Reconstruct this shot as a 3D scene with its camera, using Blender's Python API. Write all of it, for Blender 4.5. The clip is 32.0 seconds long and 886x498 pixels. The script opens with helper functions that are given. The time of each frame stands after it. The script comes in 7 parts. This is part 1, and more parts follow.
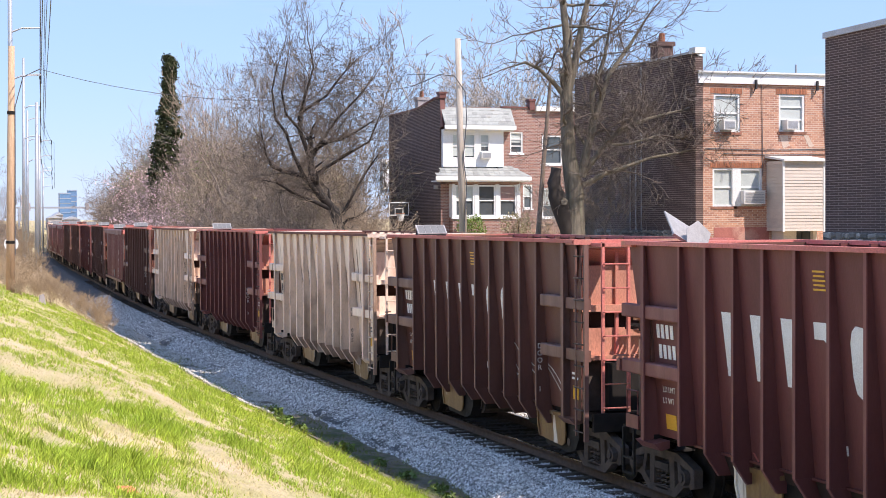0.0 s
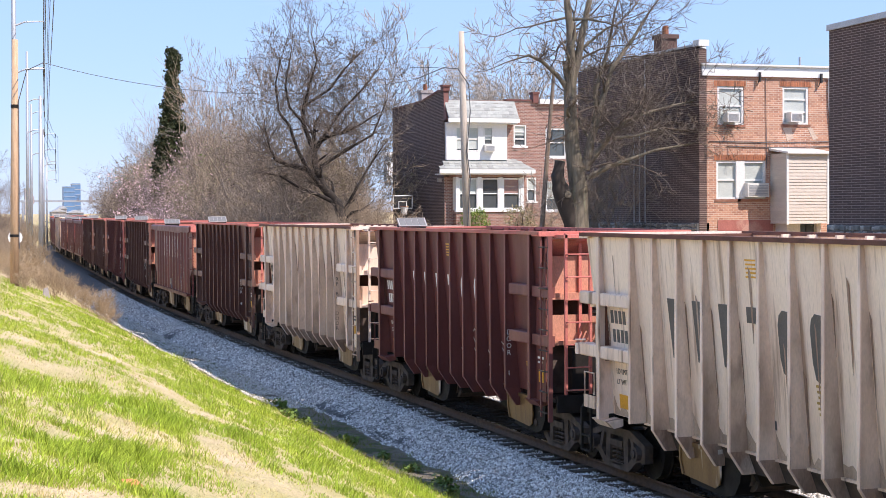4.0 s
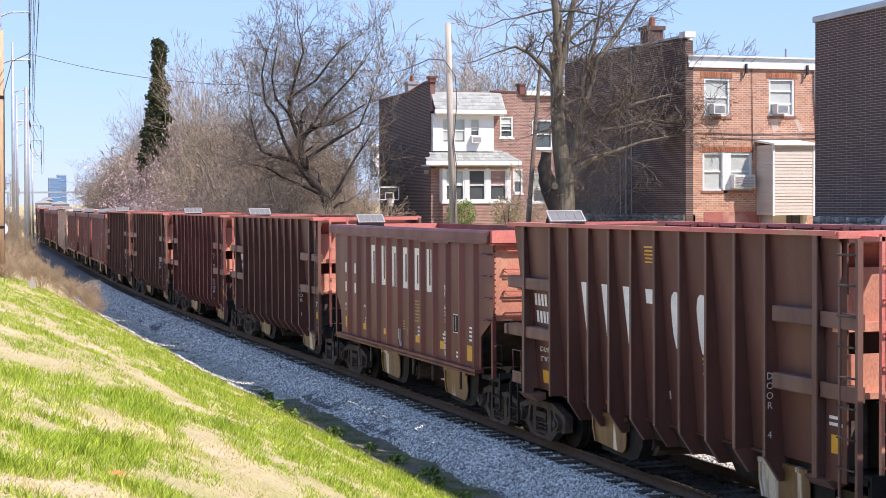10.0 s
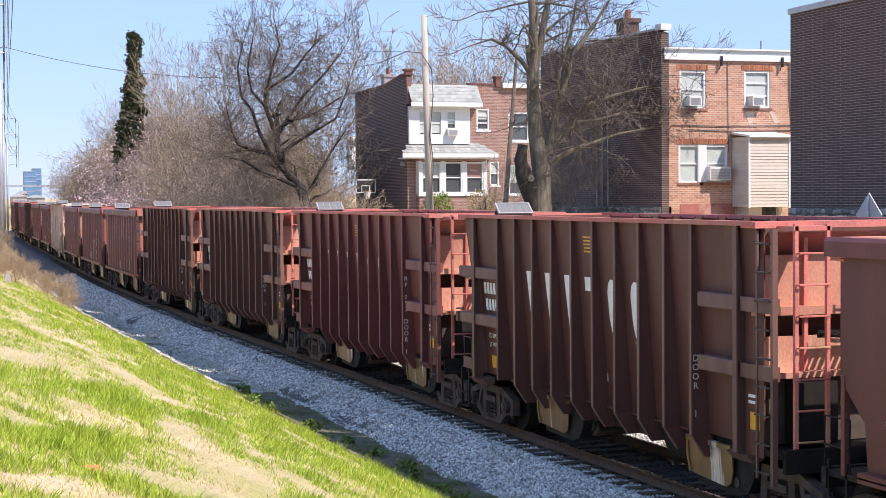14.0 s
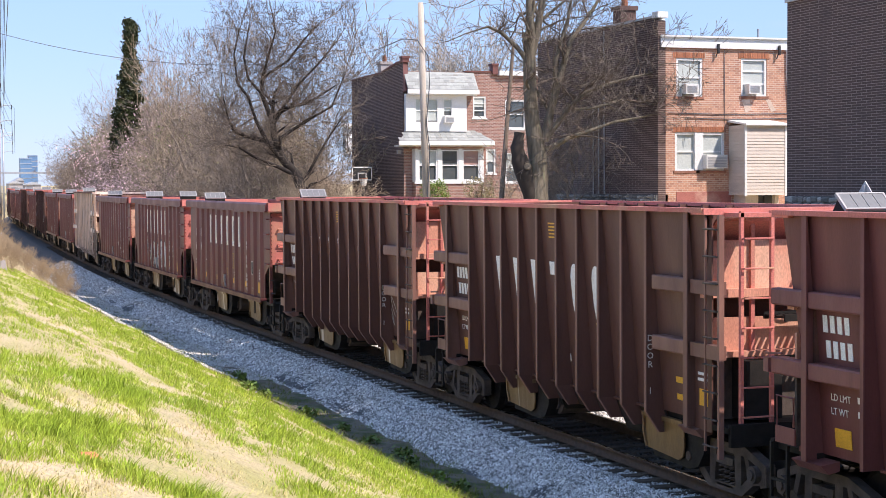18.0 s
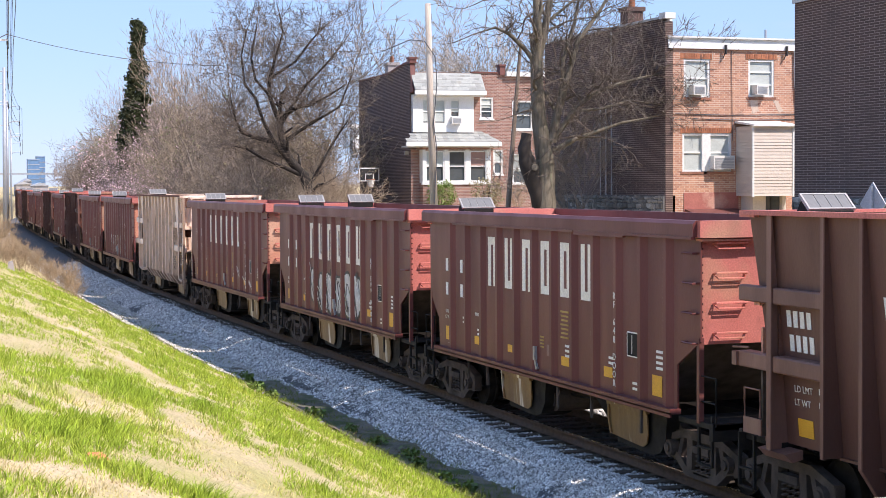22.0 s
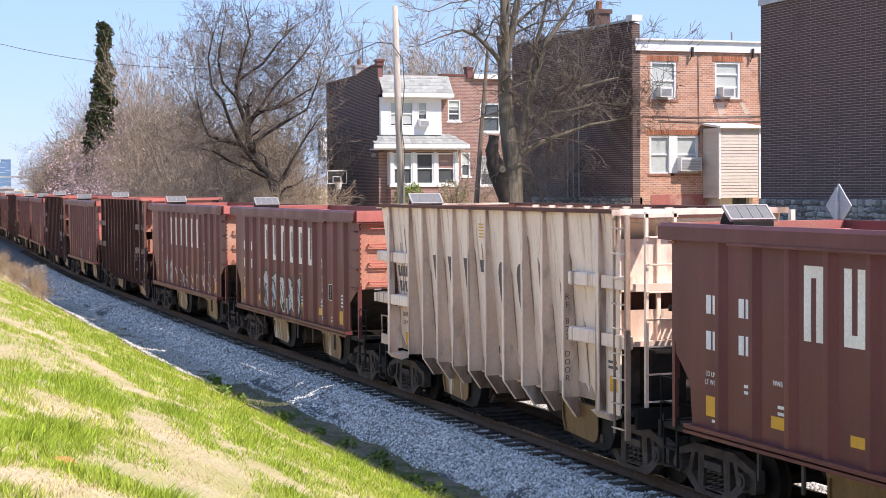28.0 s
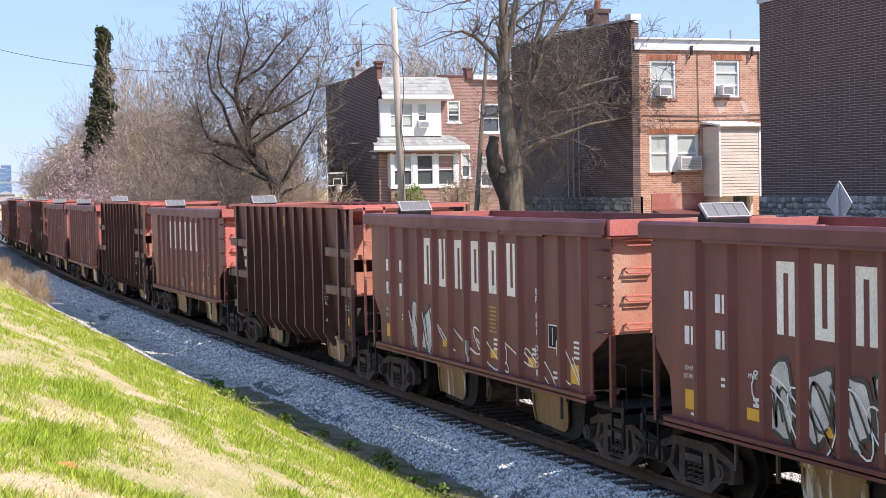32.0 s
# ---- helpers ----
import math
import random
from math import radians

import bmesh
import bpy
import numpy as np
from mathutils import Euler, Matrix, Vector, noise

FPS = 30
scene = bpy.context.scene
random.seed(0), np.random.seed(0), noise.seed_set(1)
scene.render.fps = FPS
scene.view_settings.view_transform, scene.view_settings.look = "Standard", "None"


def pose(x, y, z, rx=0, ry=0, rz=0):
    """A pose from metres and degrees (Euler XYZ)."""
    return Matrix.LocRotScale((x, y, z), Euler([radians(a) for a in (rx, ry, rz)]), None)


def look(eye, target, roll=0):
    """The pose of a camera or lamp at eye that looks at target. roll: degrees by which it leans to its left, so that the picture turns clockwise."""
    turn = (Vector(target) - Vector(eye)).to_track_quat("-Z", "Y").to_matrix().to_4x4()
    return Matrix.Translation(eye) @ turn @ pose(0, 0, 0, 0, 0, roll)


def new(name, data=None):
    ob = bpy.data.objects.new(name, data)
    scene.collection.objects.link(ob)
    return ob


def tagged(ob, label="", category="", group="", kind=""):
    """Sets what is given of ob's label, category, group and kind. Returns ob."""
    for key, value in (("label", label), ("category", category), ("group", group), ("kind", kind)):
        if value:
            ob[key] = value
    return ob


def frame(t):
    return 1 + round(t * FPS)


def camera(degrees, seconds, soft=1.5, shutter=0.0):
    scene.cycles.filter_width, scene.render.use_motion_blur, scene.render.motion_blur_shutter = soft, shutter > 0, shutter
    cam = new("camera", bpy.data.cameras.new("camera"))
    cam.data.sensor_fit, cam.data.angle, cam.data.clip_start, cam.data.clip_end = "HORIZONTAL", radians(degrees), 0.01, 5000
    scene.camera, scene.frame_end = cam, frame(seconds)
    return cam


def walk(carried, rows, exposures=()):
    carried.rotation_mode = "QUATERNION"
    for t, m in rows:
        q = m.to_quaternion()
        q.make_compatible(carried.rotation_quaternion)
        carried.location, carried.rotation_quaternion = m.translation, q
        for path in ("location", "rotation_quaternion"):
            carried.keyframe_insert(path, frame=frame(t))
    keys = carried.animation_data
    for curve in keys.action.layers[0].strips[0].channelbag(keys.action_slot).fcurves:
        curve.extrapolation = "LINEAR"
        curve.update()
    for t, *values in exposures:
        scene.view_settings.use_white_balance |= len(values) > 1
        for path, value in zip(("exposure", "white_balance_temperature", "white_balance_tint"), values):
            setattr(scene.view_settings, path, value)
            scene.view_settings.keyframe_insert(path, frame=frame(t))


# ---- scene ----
cam = camera(30.26, 32.0, soft=0.6)
walk(cam, [
    (0.0, pose(0, 0, 4.5, 88.924, 0.260, -18.584)),
    (0.5, pose(0, 0, 4.5, 89.107, 0.280, -18.627)),
    (1.0, pose(0, 0, 4.5, 89.173, 0.281, -18.653)),
    (1.5, pose(0, 0, 4.5, 89.170, 0.319, -18.674)),
    (2.0, pose(0, 0, 4.5, 88.966, 0.356, -18.666)),
    (2.5, pose(0, 0, 4.5, 88.837, 0.314, -18.634)),
    (3.0, pose(0, 0, 4.5, 88.775, 0.305, -18.563)),
    (3.5, pose(0, 0, 4.5, 88.743, 0.304, -18.478)),
    (5.5, pose(0, 0, 4.5, 88.499, 0.408, -18.474)),
    (6.0, pose(0, 0, 4.5, 88.505, 0.432, -18.471)),
    (6.5, pose(0, 0, 4.5, 88.527, 0.419, -18.463)),
    (7.0, pose(0, 0, 4.5, 88.496, 0.415, -18.530)),
    (7.5, pose(0, 0, 4.5, 88.464, 0.444, -18.662)),
    (8.0, pose(0, 0, 4.5, 88.380, 0.443, -18.825)),
    (8.5, pose(0, 0, 4.5, 88.293, 0.413, -18.941)),
    (9.0, pose(0, 0, 4.5, 88.257, 0.355, -18.953)),
    (9.5, pose(0, 0, 4.5, 88.266, 0.346, -18.930)),
    (10.0, pose(0, 0, 4.5, 88.380, 0.311, -18.925)),
    (10.5, pose(0, 0, 4.5, 88.528, 0.324, -18.947)),
    (11.0, pose(0, 0, 4.5, 88.661, 0.391, -18.995)),
    (11.5, pose(0, 0, 4.5, 88.767, 0.463, -19.053)),
    (12.0, pose(0, 0, 4.5, 88.694, 0.473, -19.136)),
    (12.5, pose(0, 0, 4.5, 88.567, 0.508, -19.278)),
    (13.0, pose(0, 0, 4.5, 88.376, 0.500, -19.460)),
    (13.5, pose(0, 0, 4.5, 88.218, 0.470, -19.619)),
    (14.0, pose(0, 0, 4.5, 88.118, 0.450, -19.745)),
    (14.5, pose(0, 0, 4.5, 88.096, 0.344, -19.830)),
    (16.5, pose(0, 0, 4.5, 88.147, 0.237, -19.963)),
    (17.0, pose(0, 0, 4.5, 88.013, 0.336, -19.956)),
    (17.5, pose(0, 0, 4.5, 87.800, 0.375, -19.930)),
    (18.0, pose(0, 0, 4.5, 87.684, 0.356, -19.870)),
    (18.5, pose(0, 0, 4.5, 87.598, 0.363, -19.803)),
    (19.0, pose(0, 0, 4.5, 87.568, 0.362, -19.756)),
    (19.5, pose(0, 0, 4.5, 87.569, 0.365, -19.713)),
    (20.0, pose(0, 0, 4.5, 87.544, 0.394, -19.713)),
    (20.5, pose(0, 0, 4.5, 87.558, 0.383, -19.710)),
    (21.0, pose(0, 0, 4.5, 87.585, 0.299, -19.709)),
    (21.5, pose(0, 0, 4.5, 87.651, 0.309, -19.666)),
    (22.0, pose(0, 0, 4.5, 87.717, 0.353, -19.620)),
    (22.5, pose(0, 0, 4.5, 87.791, 0.418, -19.575)),
    (23.0, pose(0, 0, 4.5, 87.790, 0.494, -19.578)),
    (23.5, pose(0, 0, 4.5, 87.746, 0.498, -19.632)),
    (24.0, pose(0, 0, 4.5, 87.643, 0.553, -19.766)),
    (24.5, pose(0, 0, 4.5, 87.574, 0.560, -19.957)),
    (25.0, pose(0, 0, 4.5, 87.528, 0.500, -20.155)),
    (25.5, pose(0, 0, 4.5, 87.469, 0.505, -20.319)),
    (27.5, pose(0, 0, 4.5, 87.683, 0.434, -20.750)),
    (28.0, pose(0, 0, 4.5, 87.791, 0.461, -20.745)),
    (28.5, pose(0, 0, 4.5, 87.898, 0.435, -20.680)),
    (29.0, pose(0, 0, 4.5, 87.969, 0.478, -20.593)),
    (29.5, pose(0, 0, 4.5, 88.092, 0.496, -20.531)),
    (30.0, pose(0, 0, 4.5, 88.165, 0.561, -20.481)),
    (30.5, pose(0, 0, 4.5, 88.219, 0.708, -20.488)),
    (31.0, pose(0, 0, 4.5, 88.187, 0.859, -20.542)),
    (31.5, pose(0, 0, 4.5, 88.007, 1.033, -20.632)),
    (32.0, pose(0, 0, 4.5, 87.832, 1.051, -20.729)),
], exposures=((0.0, 0.92, 6850, 20), (32.0, 0.92, 6850, 20)))

# ---- world, sun ----
SUN = Vector((0.50, -0.68, 1.0)).normalized()      # from the ground towards the sun
world = bpy.data.worlds.new("sky")
scene.world = world
world.use_nodes = True
wn, wl = world.node_tree.nodes, world.node_tree.links
sky = wn.new("ShaderNodeTexSky")
sky.sky_type, sky.sun_disc = "NISHITA", False
sky.sun_elevation = math.asin(SUN.z)
sky.sun_rotation = math.atan2(SUN.x, SUN.y)
sky.altitude = 0
sky.air_density, sky.dust_density, sky.ozone_density = 1.0, 0.05, 2.0
wn["Background"].inputs["Strength"].default_value = 0.138
# a few thin clouds high over the track
wco = wn.new("ShaderNodeTexCoord")
wmap = wn.new("ShaderNodeMapping")
wmap.inputs["Scale"].default_value = (3.0, 3.0, 14.0)
wno = wn.new("ShaderNodeTexNoise")
wno.inputs["Scale"].default_value, wno.inputs["Detail"].default_value = 2.2, 5.0
wra = wn.new("ShaderNodeMapRange")
wra.inputs["From Min"].default_value, wra.inputs["From Max"].default_value = 0.58, 0.74
wra.inputs["To Max"].default_value = 0.55
wmx = wn.new("ShaderNodeMixRGB")
wmx.inputs["Color2"].default_value = (6.0, 5.8, 6.4, 1)
wl.new(wco.outputs["Generated"], wmap.inputs["Vector"])
wl.new(wmap.outputs["Vector"], wno.inputs["Vector"])
wl.new(wno.outputs["Fac"], wra.inputs["Value"])
wl.new(wra.outputs["Result"], wmx.inputs["Fac"])
wl.new(sky.outputs["Color"], wmx.inputs["Color1"])
wtone = wn.new("ShaderNodeMixRGB")                 # evens out the pale band at the horizon
wtone.inputs["Fac"].default_value = 0.82
wtone.inputs["Color2"].default_value = (1.30, 2.36, 4.20, 1)
wl.new(wmx.outputs["Color"], wtone.inputs["Color1"])
wl.new(wtone.outputs["Color"], wn["Background"].inputs["Color"])
sun = new("sun", bpy.data.lights.new("sun", "SUN"))
sun.data.energy, sun.data.angle, sun.data.color = 3.25, radians(0.53), (1.0, 0.95, 0.87)
sun.matrix_world = look(SUN * 100, (0, 0, 0))

# ---- materials ----
def mat(name, c1, c2, scale=6.0, rough=0.75, metal=0.0, bump=0.15, fine=60.0, stretch=(1, 1, 1), per=0.0, c3=None, c3_at=0.62, sharp=0.12, bump_d=0.02, coords="Object", spec=None, island=0.0, streak=None, gr=1.0):
    """Two colours mixed by a coarse noise, fine grain over them, an optional third colour in patches."""
    m = bpy.data.materials.new(name)
    m.use_nodes = True
    n, l = m.node_tree.nodes, m.node_tree.links
    b = n["Principled BSDF"]
    b.inputs["Metallic"].default_value = metal
    if spec is not None:
        b.inputs["Specular IOR Level"].default_value = spec
    co = n.new("ShaderNodeTexCoord")
    mp = n.new("ShaderNodeMapping")
    mp.inputs["Scale"].default_value = stretch
    l.new(co.outputs[coords], mp.inputs["Vector"])
    vec = mp.outputs["Vector"]
    info = n.new("ShaderNodeObjectInfo")
    off = n.new("ShaderNodeVectorMath")
    off.operation = "ADD"
    mul = n.new("ShaderNodeMath")
    mul.operation, mul.inputs[1].default_value = "MULTIPLY", 37.0
    l.new(info.outputs["Random"], mul.inputs[0])
    l.new(vec, off.inputs[0])
    l.new(mul.outputs[0], off.inputs[1])
    vec = off.outputs[0]

    def noise_of(sc, detail):
        t = n.new("ShaderNodeTexNoise")
        t.inputs["Scale"].default_value, t.inputs["Detail"].default_value = sc, detail
        l.new(vec, t.inputs["Vector"])
        return t.outputs["Fac"]

    def spread(v, lo, hi, a=0.0, z=1.0):
        t = n.new("ShaderNodeMapRange")
        t.inputs["From Min"].default_value, t.inputs["From Max"].default_value = lo, hi
        t.inputs["To Min"].default_value, t.inputs["To Max"].default_value = a, z
        l.new(v, t.inputs["Value"])
        return t.outputs["Result"]

    def mix(f, a, b2, kind="MIX"):
        t = n.new("ShaderNodeMixRGB")
        t.blend_type = kind
        for k, v in (("Fac", f), ("Color1", a), ("Color2", b2)):
            if isinstance(v, (tuple, list)):
                t.inputs[k].default_value = (*v, 1)
            elif isinstance(v, float):
                t.inputs[k].default_value = v
            else:
                l.new(v, t.inputs[k])
        return t.outputs["Color"]

    coarse, grain = noise_of(scale, 6.0), noise_of(fine, 3.0)
    col = mix(spread(coarse, 0.3, 0.7), c1, c2)
    if c3 is not None:
        patch = noise_of(scale * 0.45, 7.0)
        col = mix(spread(patch, c3_at, c3_at + sharp), col, c3)
    if streak is not None:
        # runs of rust and grime down the sheet: colour, threshold, width, strength
        sc, s_at, s_w, s_f = streak
        sm = n.new("ShaderNodeMapping")
        sm.inputs["Scale"].default_value = (1.0, 5.5, 0.42)
        l.new(co.outputs[coords], sm.inputs["Vector"])
        so = n.new("ShaderNodeVectorMath")
        so.operation = "ADD"
        l.new(sm.outputs["Vector"], so.inputs[0])
        l.new(mul.outputs[0], so.inputs[1])
        for k_, f_ in ((1.0, 1.0), (3.3, 0.55)):
            st = n.new("ShaderNodeTexNoise")
            st.inputs["Scale"].default_value, st.inputs["Detail"].default_value, st.inputs["Roughness"].default_value = k_, 3.5, 0.55
            l.new(so.outputs[0], st.inputs["Vector"])
            col = mix(spread(st.outputs["Fac"], s_at, s_at + s_w, 0.0, s_f * f_), col, sc)
    g = spread(grain, 0.25, 0.75, 1 - 0.22 * gr, 1 + 0.18 * gr)
    gm = n.new("ShaderNodeCombineXYZ")
    for i in range(3):
        l.new(g, gm.inputs[i])
    col = mix(1.0, col, gm.outputs[0], "MULTIPLY")
    if per:
        v = spread(info.outputs["Random"], 0.0, 1.0, 1 - per, 1 + per)
        pm = n.new("ShaderNodeCombineXYZ")
        for i in range(3):
            l.new(v, pm.inputs[i])
        col = mix(1.0, col, pm.outputs[0], "MULTIPLY")
    if island:
        geo = n.new("ShaderNodeNewGeometry")
        v = spread(geo.outputs["Random Per Island"], 0.0, 1.0, 1 - island, 1 + island)
        im = n.new("ShaderNodeCombineXYZ")
        for i in range(3):
            l.new(v, im.inputs[i])
        col = mix(1.0, col, im.outputs[0], "MULTIPLY")
    l.new(col, b.inputs["Base Color"])
    l.new(spread(coarse, 0.2, 0.8, max(0.02, rough - 0.1), min(1.0, rough + 0.1)), b.inputs["Roughness"])
    if bump:
        bp = n.new("ShaderNodeBump")
        bp.inputs["Strength"].default_value, bp.inputs["Distance"].default_value = bump, bump_d
        l.new(grain, bp.inputs["Height"])
        l.new(bp.outputs["Normal"], b.inputs["Normal"])
    return m


def glass_mat(name, tint, rough=0.06):
    m = bpy.data.materials.new(name)
    m.use_nodes = True
    n, l = m.node_tree.nodes, m.node_tree.links
    b = n["Principled BSDF"]
    t = n.new("ShaderNodeTexNoise")
    t.inputs["Scale"].default_value = 3.0
    c = n.new("ShaderNodeMixRGB")
    c.inputs["Color1"].default_value = (*tint, 1)
    c.inputs["Color2"].default_value = (*[v * 0.6 for v in tint], 1)
    l.new(t.outputs["Fac"], c.inputs["Fac"])
    l.new(c.outputs["Color"], b.inputs["Base Color"])
    b.inputs["Roughness"].default_value = rough
    b.inputs["Specular IOR Level"].default_value = 0.8
    return m


RUST = (0.085, 0.034, 0.022)
CAR_BROWN = mat("oxide_brown_paint", (0.146, 0.064, 0.053), (0.104, 0.046, 0.038), 1.6, 0.5, 0, 0.1, 45, (1, 1, 0.3), 0.08, (0.168, 0.084, 0.066), 0.6, 0.2, streak=((0.085, 0.043, 0.036), 0.57, 0.2, 0.6), gr=0.3, spec=0.22)
# Rib paints: lighter lit copies of the sheet paints, recessed sheets kept darker.
BROWN_RIB = mat("lit_brown_rib_paint", (0.2, 0.108, 0.09), (0.14, 0.073, 0.062), 2.2, 0.5, 0, 0.1, 45, (1, 1, 0.3), 0.1, (0.26, 0.15, 0.12), 0.6, 0.2, streak=((0.11, 0.055, 0.046), 0.57, 0.2, 0.6), gr=0.3, spec=0.22)
CAR_TAN = mat("faded_brown_paint", (0.16, 0.076, 0.06), (0.115, 0.054, 0.044), 1.6, 0.5, 0, 0.1, 45, (1, 1, 0.3), 0.08, (0.19, 0.1, 0.075), 0.6, 0.2, streak=((0.115, 0.053, 0.043), 0.57, 0.2, 0.6), gr=0.3, spec=0.22)
TAN_RIB = mat("lit_tan_rib_paint", (0.25, 0.128, 0.102), (0.18, 0.09, 0.072), 2.2, 0.5, 0, 0.1, 45, (1, 1, 0.3), 0.1, (0.3, 0.18, 0.135), 0.6, 0.2, streak=((0.13, 0.06, 0.05), 0.58, 0.2, 0.6), gr=0.3, spec=0.22)
CAR_RED = mat("oxide_red_paint", (0.180, 0.060, 0.056), (0.128, 0.045, 0.042), 1.6, 0.5, 0, 0.1, 45, (1, 1, 0.3), 0.08, (0.185, 0.078, 0.064), 0.62, 0.2, streak=((0.11, 0.040, 0.036), 0.57, 0.2, 0.6), gr=0.3, spec=0.22)
RED_RIB = mat("lit_red_rib_paint", (0.235, 0.088, 0.08), (0.165, 0.06, 0.056), 2.2, 0.5, 0, 0.1, 45, (1, 1, 0.3), 0.1, (0.29, 0.14, 0.115), 0.6, 0.2, streak=((0.12, 0.05, 0.044), 0.57, 0.2, 0.6), gr=0.3, spec=0.22)
CAR_MAROON = mat("maroon_paint", (0.182, 0.058, 0.055), (0.130, 0.042, 0.040), 1.3, 0.42, 0, 0.08, 45, (1, 1, 0.25), 0.08, (0.150, 0.062, 0.053), 0.62, 0.18, streak=((0.12, 0.045, 0.042), 0.57, 0.2, 0.6), gr=0.3, spec=0.22)
CAR_WHITE = mat("weathered_white_paint", (0.93, 0.78, 0.66), (0.85, 0.66, 0.52), 1.2, 0.45, 0, 0.1, 40, (1, 1, 0.3), 0.05, (0.66, 0.51, 0.39), 0.58, 0.18, streak=((0.30, 0.18, 0.12), 0.57, 0.14, 0.8), gr=0.4)
CAR_CREAM = mat("rust_stained_cream_paint", (0.91, 0.74, 0.63), (0.81, 0.60, 0.48), 2.0, 0.5, 0, 0.1, 40, (1, 1, 0.3), 0.08, (0.52, 0.33, 0.23), 0.58, 0.15, streak=((0.20, 0.11, 0.07), 0.575, 0.12, 0.85), gr=0.4)
CAR_GRIME = mat("grimy_rusted_white_paint", (0.42, 0.285, 0.21), (0.28, 0.175, 0.125), 2.4, 0.7, 0, 0.15, 40, (1, 3, 0.4), 0.15, (0.62, 0.50, 0.41), 0.57, 0.12, streak=((0.14, 0.075, 0.045), 0.54, 0.14, 0.8))
CAR_DUST = mat("dusty_brown_stained_white_paint", (0.80, 0.63, 0.50), (0.62, 0.455, 0.345), 2.0, 0.65, 0, 0.1, 40, (1, 1, 0.35), 0.1, (0.26, 0.18, 0.13), 0.58, 0.16, streak=((0.16, 0.10, 0.07), 0.58, 0.14, 0.7), gr=0.5)
MUD_FILM = mat("thin_brown_mud_on_paint", (0.52, 0.40, 0.31), (0.40, 0.29, 0.22), 2.6, 0.8, 0, 0.1, 40, (1, 2, 0.6), 0.15, (0.52, 0.42, 0.34), 0.55, 0.2)
CAR_SKIRT = mat("dark_brown_skirt_plate", (0.060, 0.038, 0.033), (0.036, 0.025, 0.023), 3, 0.75, 0, 0.15, 45, spec=0.3)
DULL_YELLOW = mat("faded_yellow_stencil_paint", (0.46, 0.30, 0.09), (0.36, 0.22, 0.07), 3, 0.7, 0, 0.03, 60)
RUST_PAINT = mat("rust_through_paint", (0.40, 0.22, 0.14), (0.24, 0.12, 0.075), 4.0, 0.75, 0, 0.2, 40, (1, 1, 0.5), 0.2, (0.62, 0.46, 0.36), 0.56, 0.12)
# Sunlit ends, rims and chords: the car paint made lighter for the sun.
END_SALMON = mat("salmon_paint_lightened_as_sunlit", (0.60, 0.28, 0.19), (0.49, 0.205, 0.14), 1.8, 0.7, 0, 0.1, 40, (1, 1, 0.5), 0.12, (0.62, 0.38, 0.27), 0.55, 0.16, streak=((0.30, 0.12, 0.08), 0.60, 0.14, 0.5))
TOP_RED = mat("red_oxide_lightened_as_sunlit", (0.60, 0.19, 0.155), (0.52, 0.150, 0.125), 1.6, 0.7, 0, 0.12, 40, (1, 1, 1), 0.2, (0.50, 0.27, 0.17), 0.54, 0.16, streak=((0.20, 0.075, 0.055), 0.60, 0.15, 0.5))
RUST_IN = mat("rusty_hopper_steel", (0.16, 0.06, 0.04), (0.09, 0.04, 0.03), 2.5, 0.8, 0.0, 0.2, 40, per=0.2)
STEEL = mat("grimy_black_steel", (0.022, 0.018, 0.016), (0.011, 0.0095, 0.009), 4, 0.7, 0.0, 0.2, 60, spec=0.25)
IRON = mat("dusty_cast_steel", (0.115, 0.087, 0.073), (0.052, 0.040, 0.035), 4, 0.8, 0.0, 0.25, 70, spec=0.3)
# Rusty plate; its pale streaks paint in sunlight and reflected ballast.
CHUTE = mat("rusty_galvanised_chute", (0.27, 0.16, 0.068), (0.19, 0.11, 0.05), 1.6, 0.4, 0.15, 0.12, 40, (1, 3.0, 0.4), 0.15, (0.70, 0.64, 0.56), 0.585, 0.04, streak=((0.17, 0.09, 0.05), 0.56, 0.12, 0.8))
WHITE_MARK = mat("white_stencil_paint", (0.86, 0.84, 0.81), (0.76, 0.72, 0.68), 3, 0.65, 0, 0.05, 60)
DARK_MARK = mat("faded_black_stencil_paint", (0.10, 0.09, 0.085), (0.14, 0.125, 0.115), 3, 0.7, 0, 0.05, 60)
NAME_WHITE = mat("cream_white_painted_name", (0.90, 0.84, 0.74), (0.80, 0.73, 0.63), 3, 0.6, 0, 0.05, 60, (1, 1, 0.4), 0.05, (0.62, 0.50, 0.42), 0.64, 0.12)
FADED_PATCH = mat("faded_pink_paint_patch", (0.26, 0.15, 0.14), (0.22, 0.12, 0.11), 5, 0.6, 0, 0.05, 60)
YELLOW_MARK = mat("yellow_reflective_tape", (0.78, 0.40, 0.03), (0.70, 0.34, 0.03), 3, 0.5, 0, 0.03, 60)
SPRAY = mat("silver_spray_paint", (0.66, 0.64, 0.62), (0.44, 0.41, 0.39), 3, 0.55, 0, 0.05, 40)
SPRAY_DK = mat("black_spray_paint", (0.03, 0.028, 0.03), (0.06, 0.05, 0.05), 3, 0.55, 0, 0.05, 40)
ALU = mat("weathered_aluminium", (0.46, 0.44, 0.42), (0.36, 0.34, 0.33), 5, 0.5, 0.3, 0.08, 50)
PANEL = glass_mat("solar_panel_glass", (0.20, 0.195, 0.19), 0.45)
RAIL_SIDE = mat("rusty_rail_steel", (0.10, 0.060, 0.042), (0.065, 0.042, 0.032), 8, 0.8, 0.1, 0.25, 60)
RAIL_TOP = mat("polished_rail_head", (0.50, 0.50, 0.50), (0.38, 0.37, 0.36), 8, 0.25, 1.0, 0.05, 60)
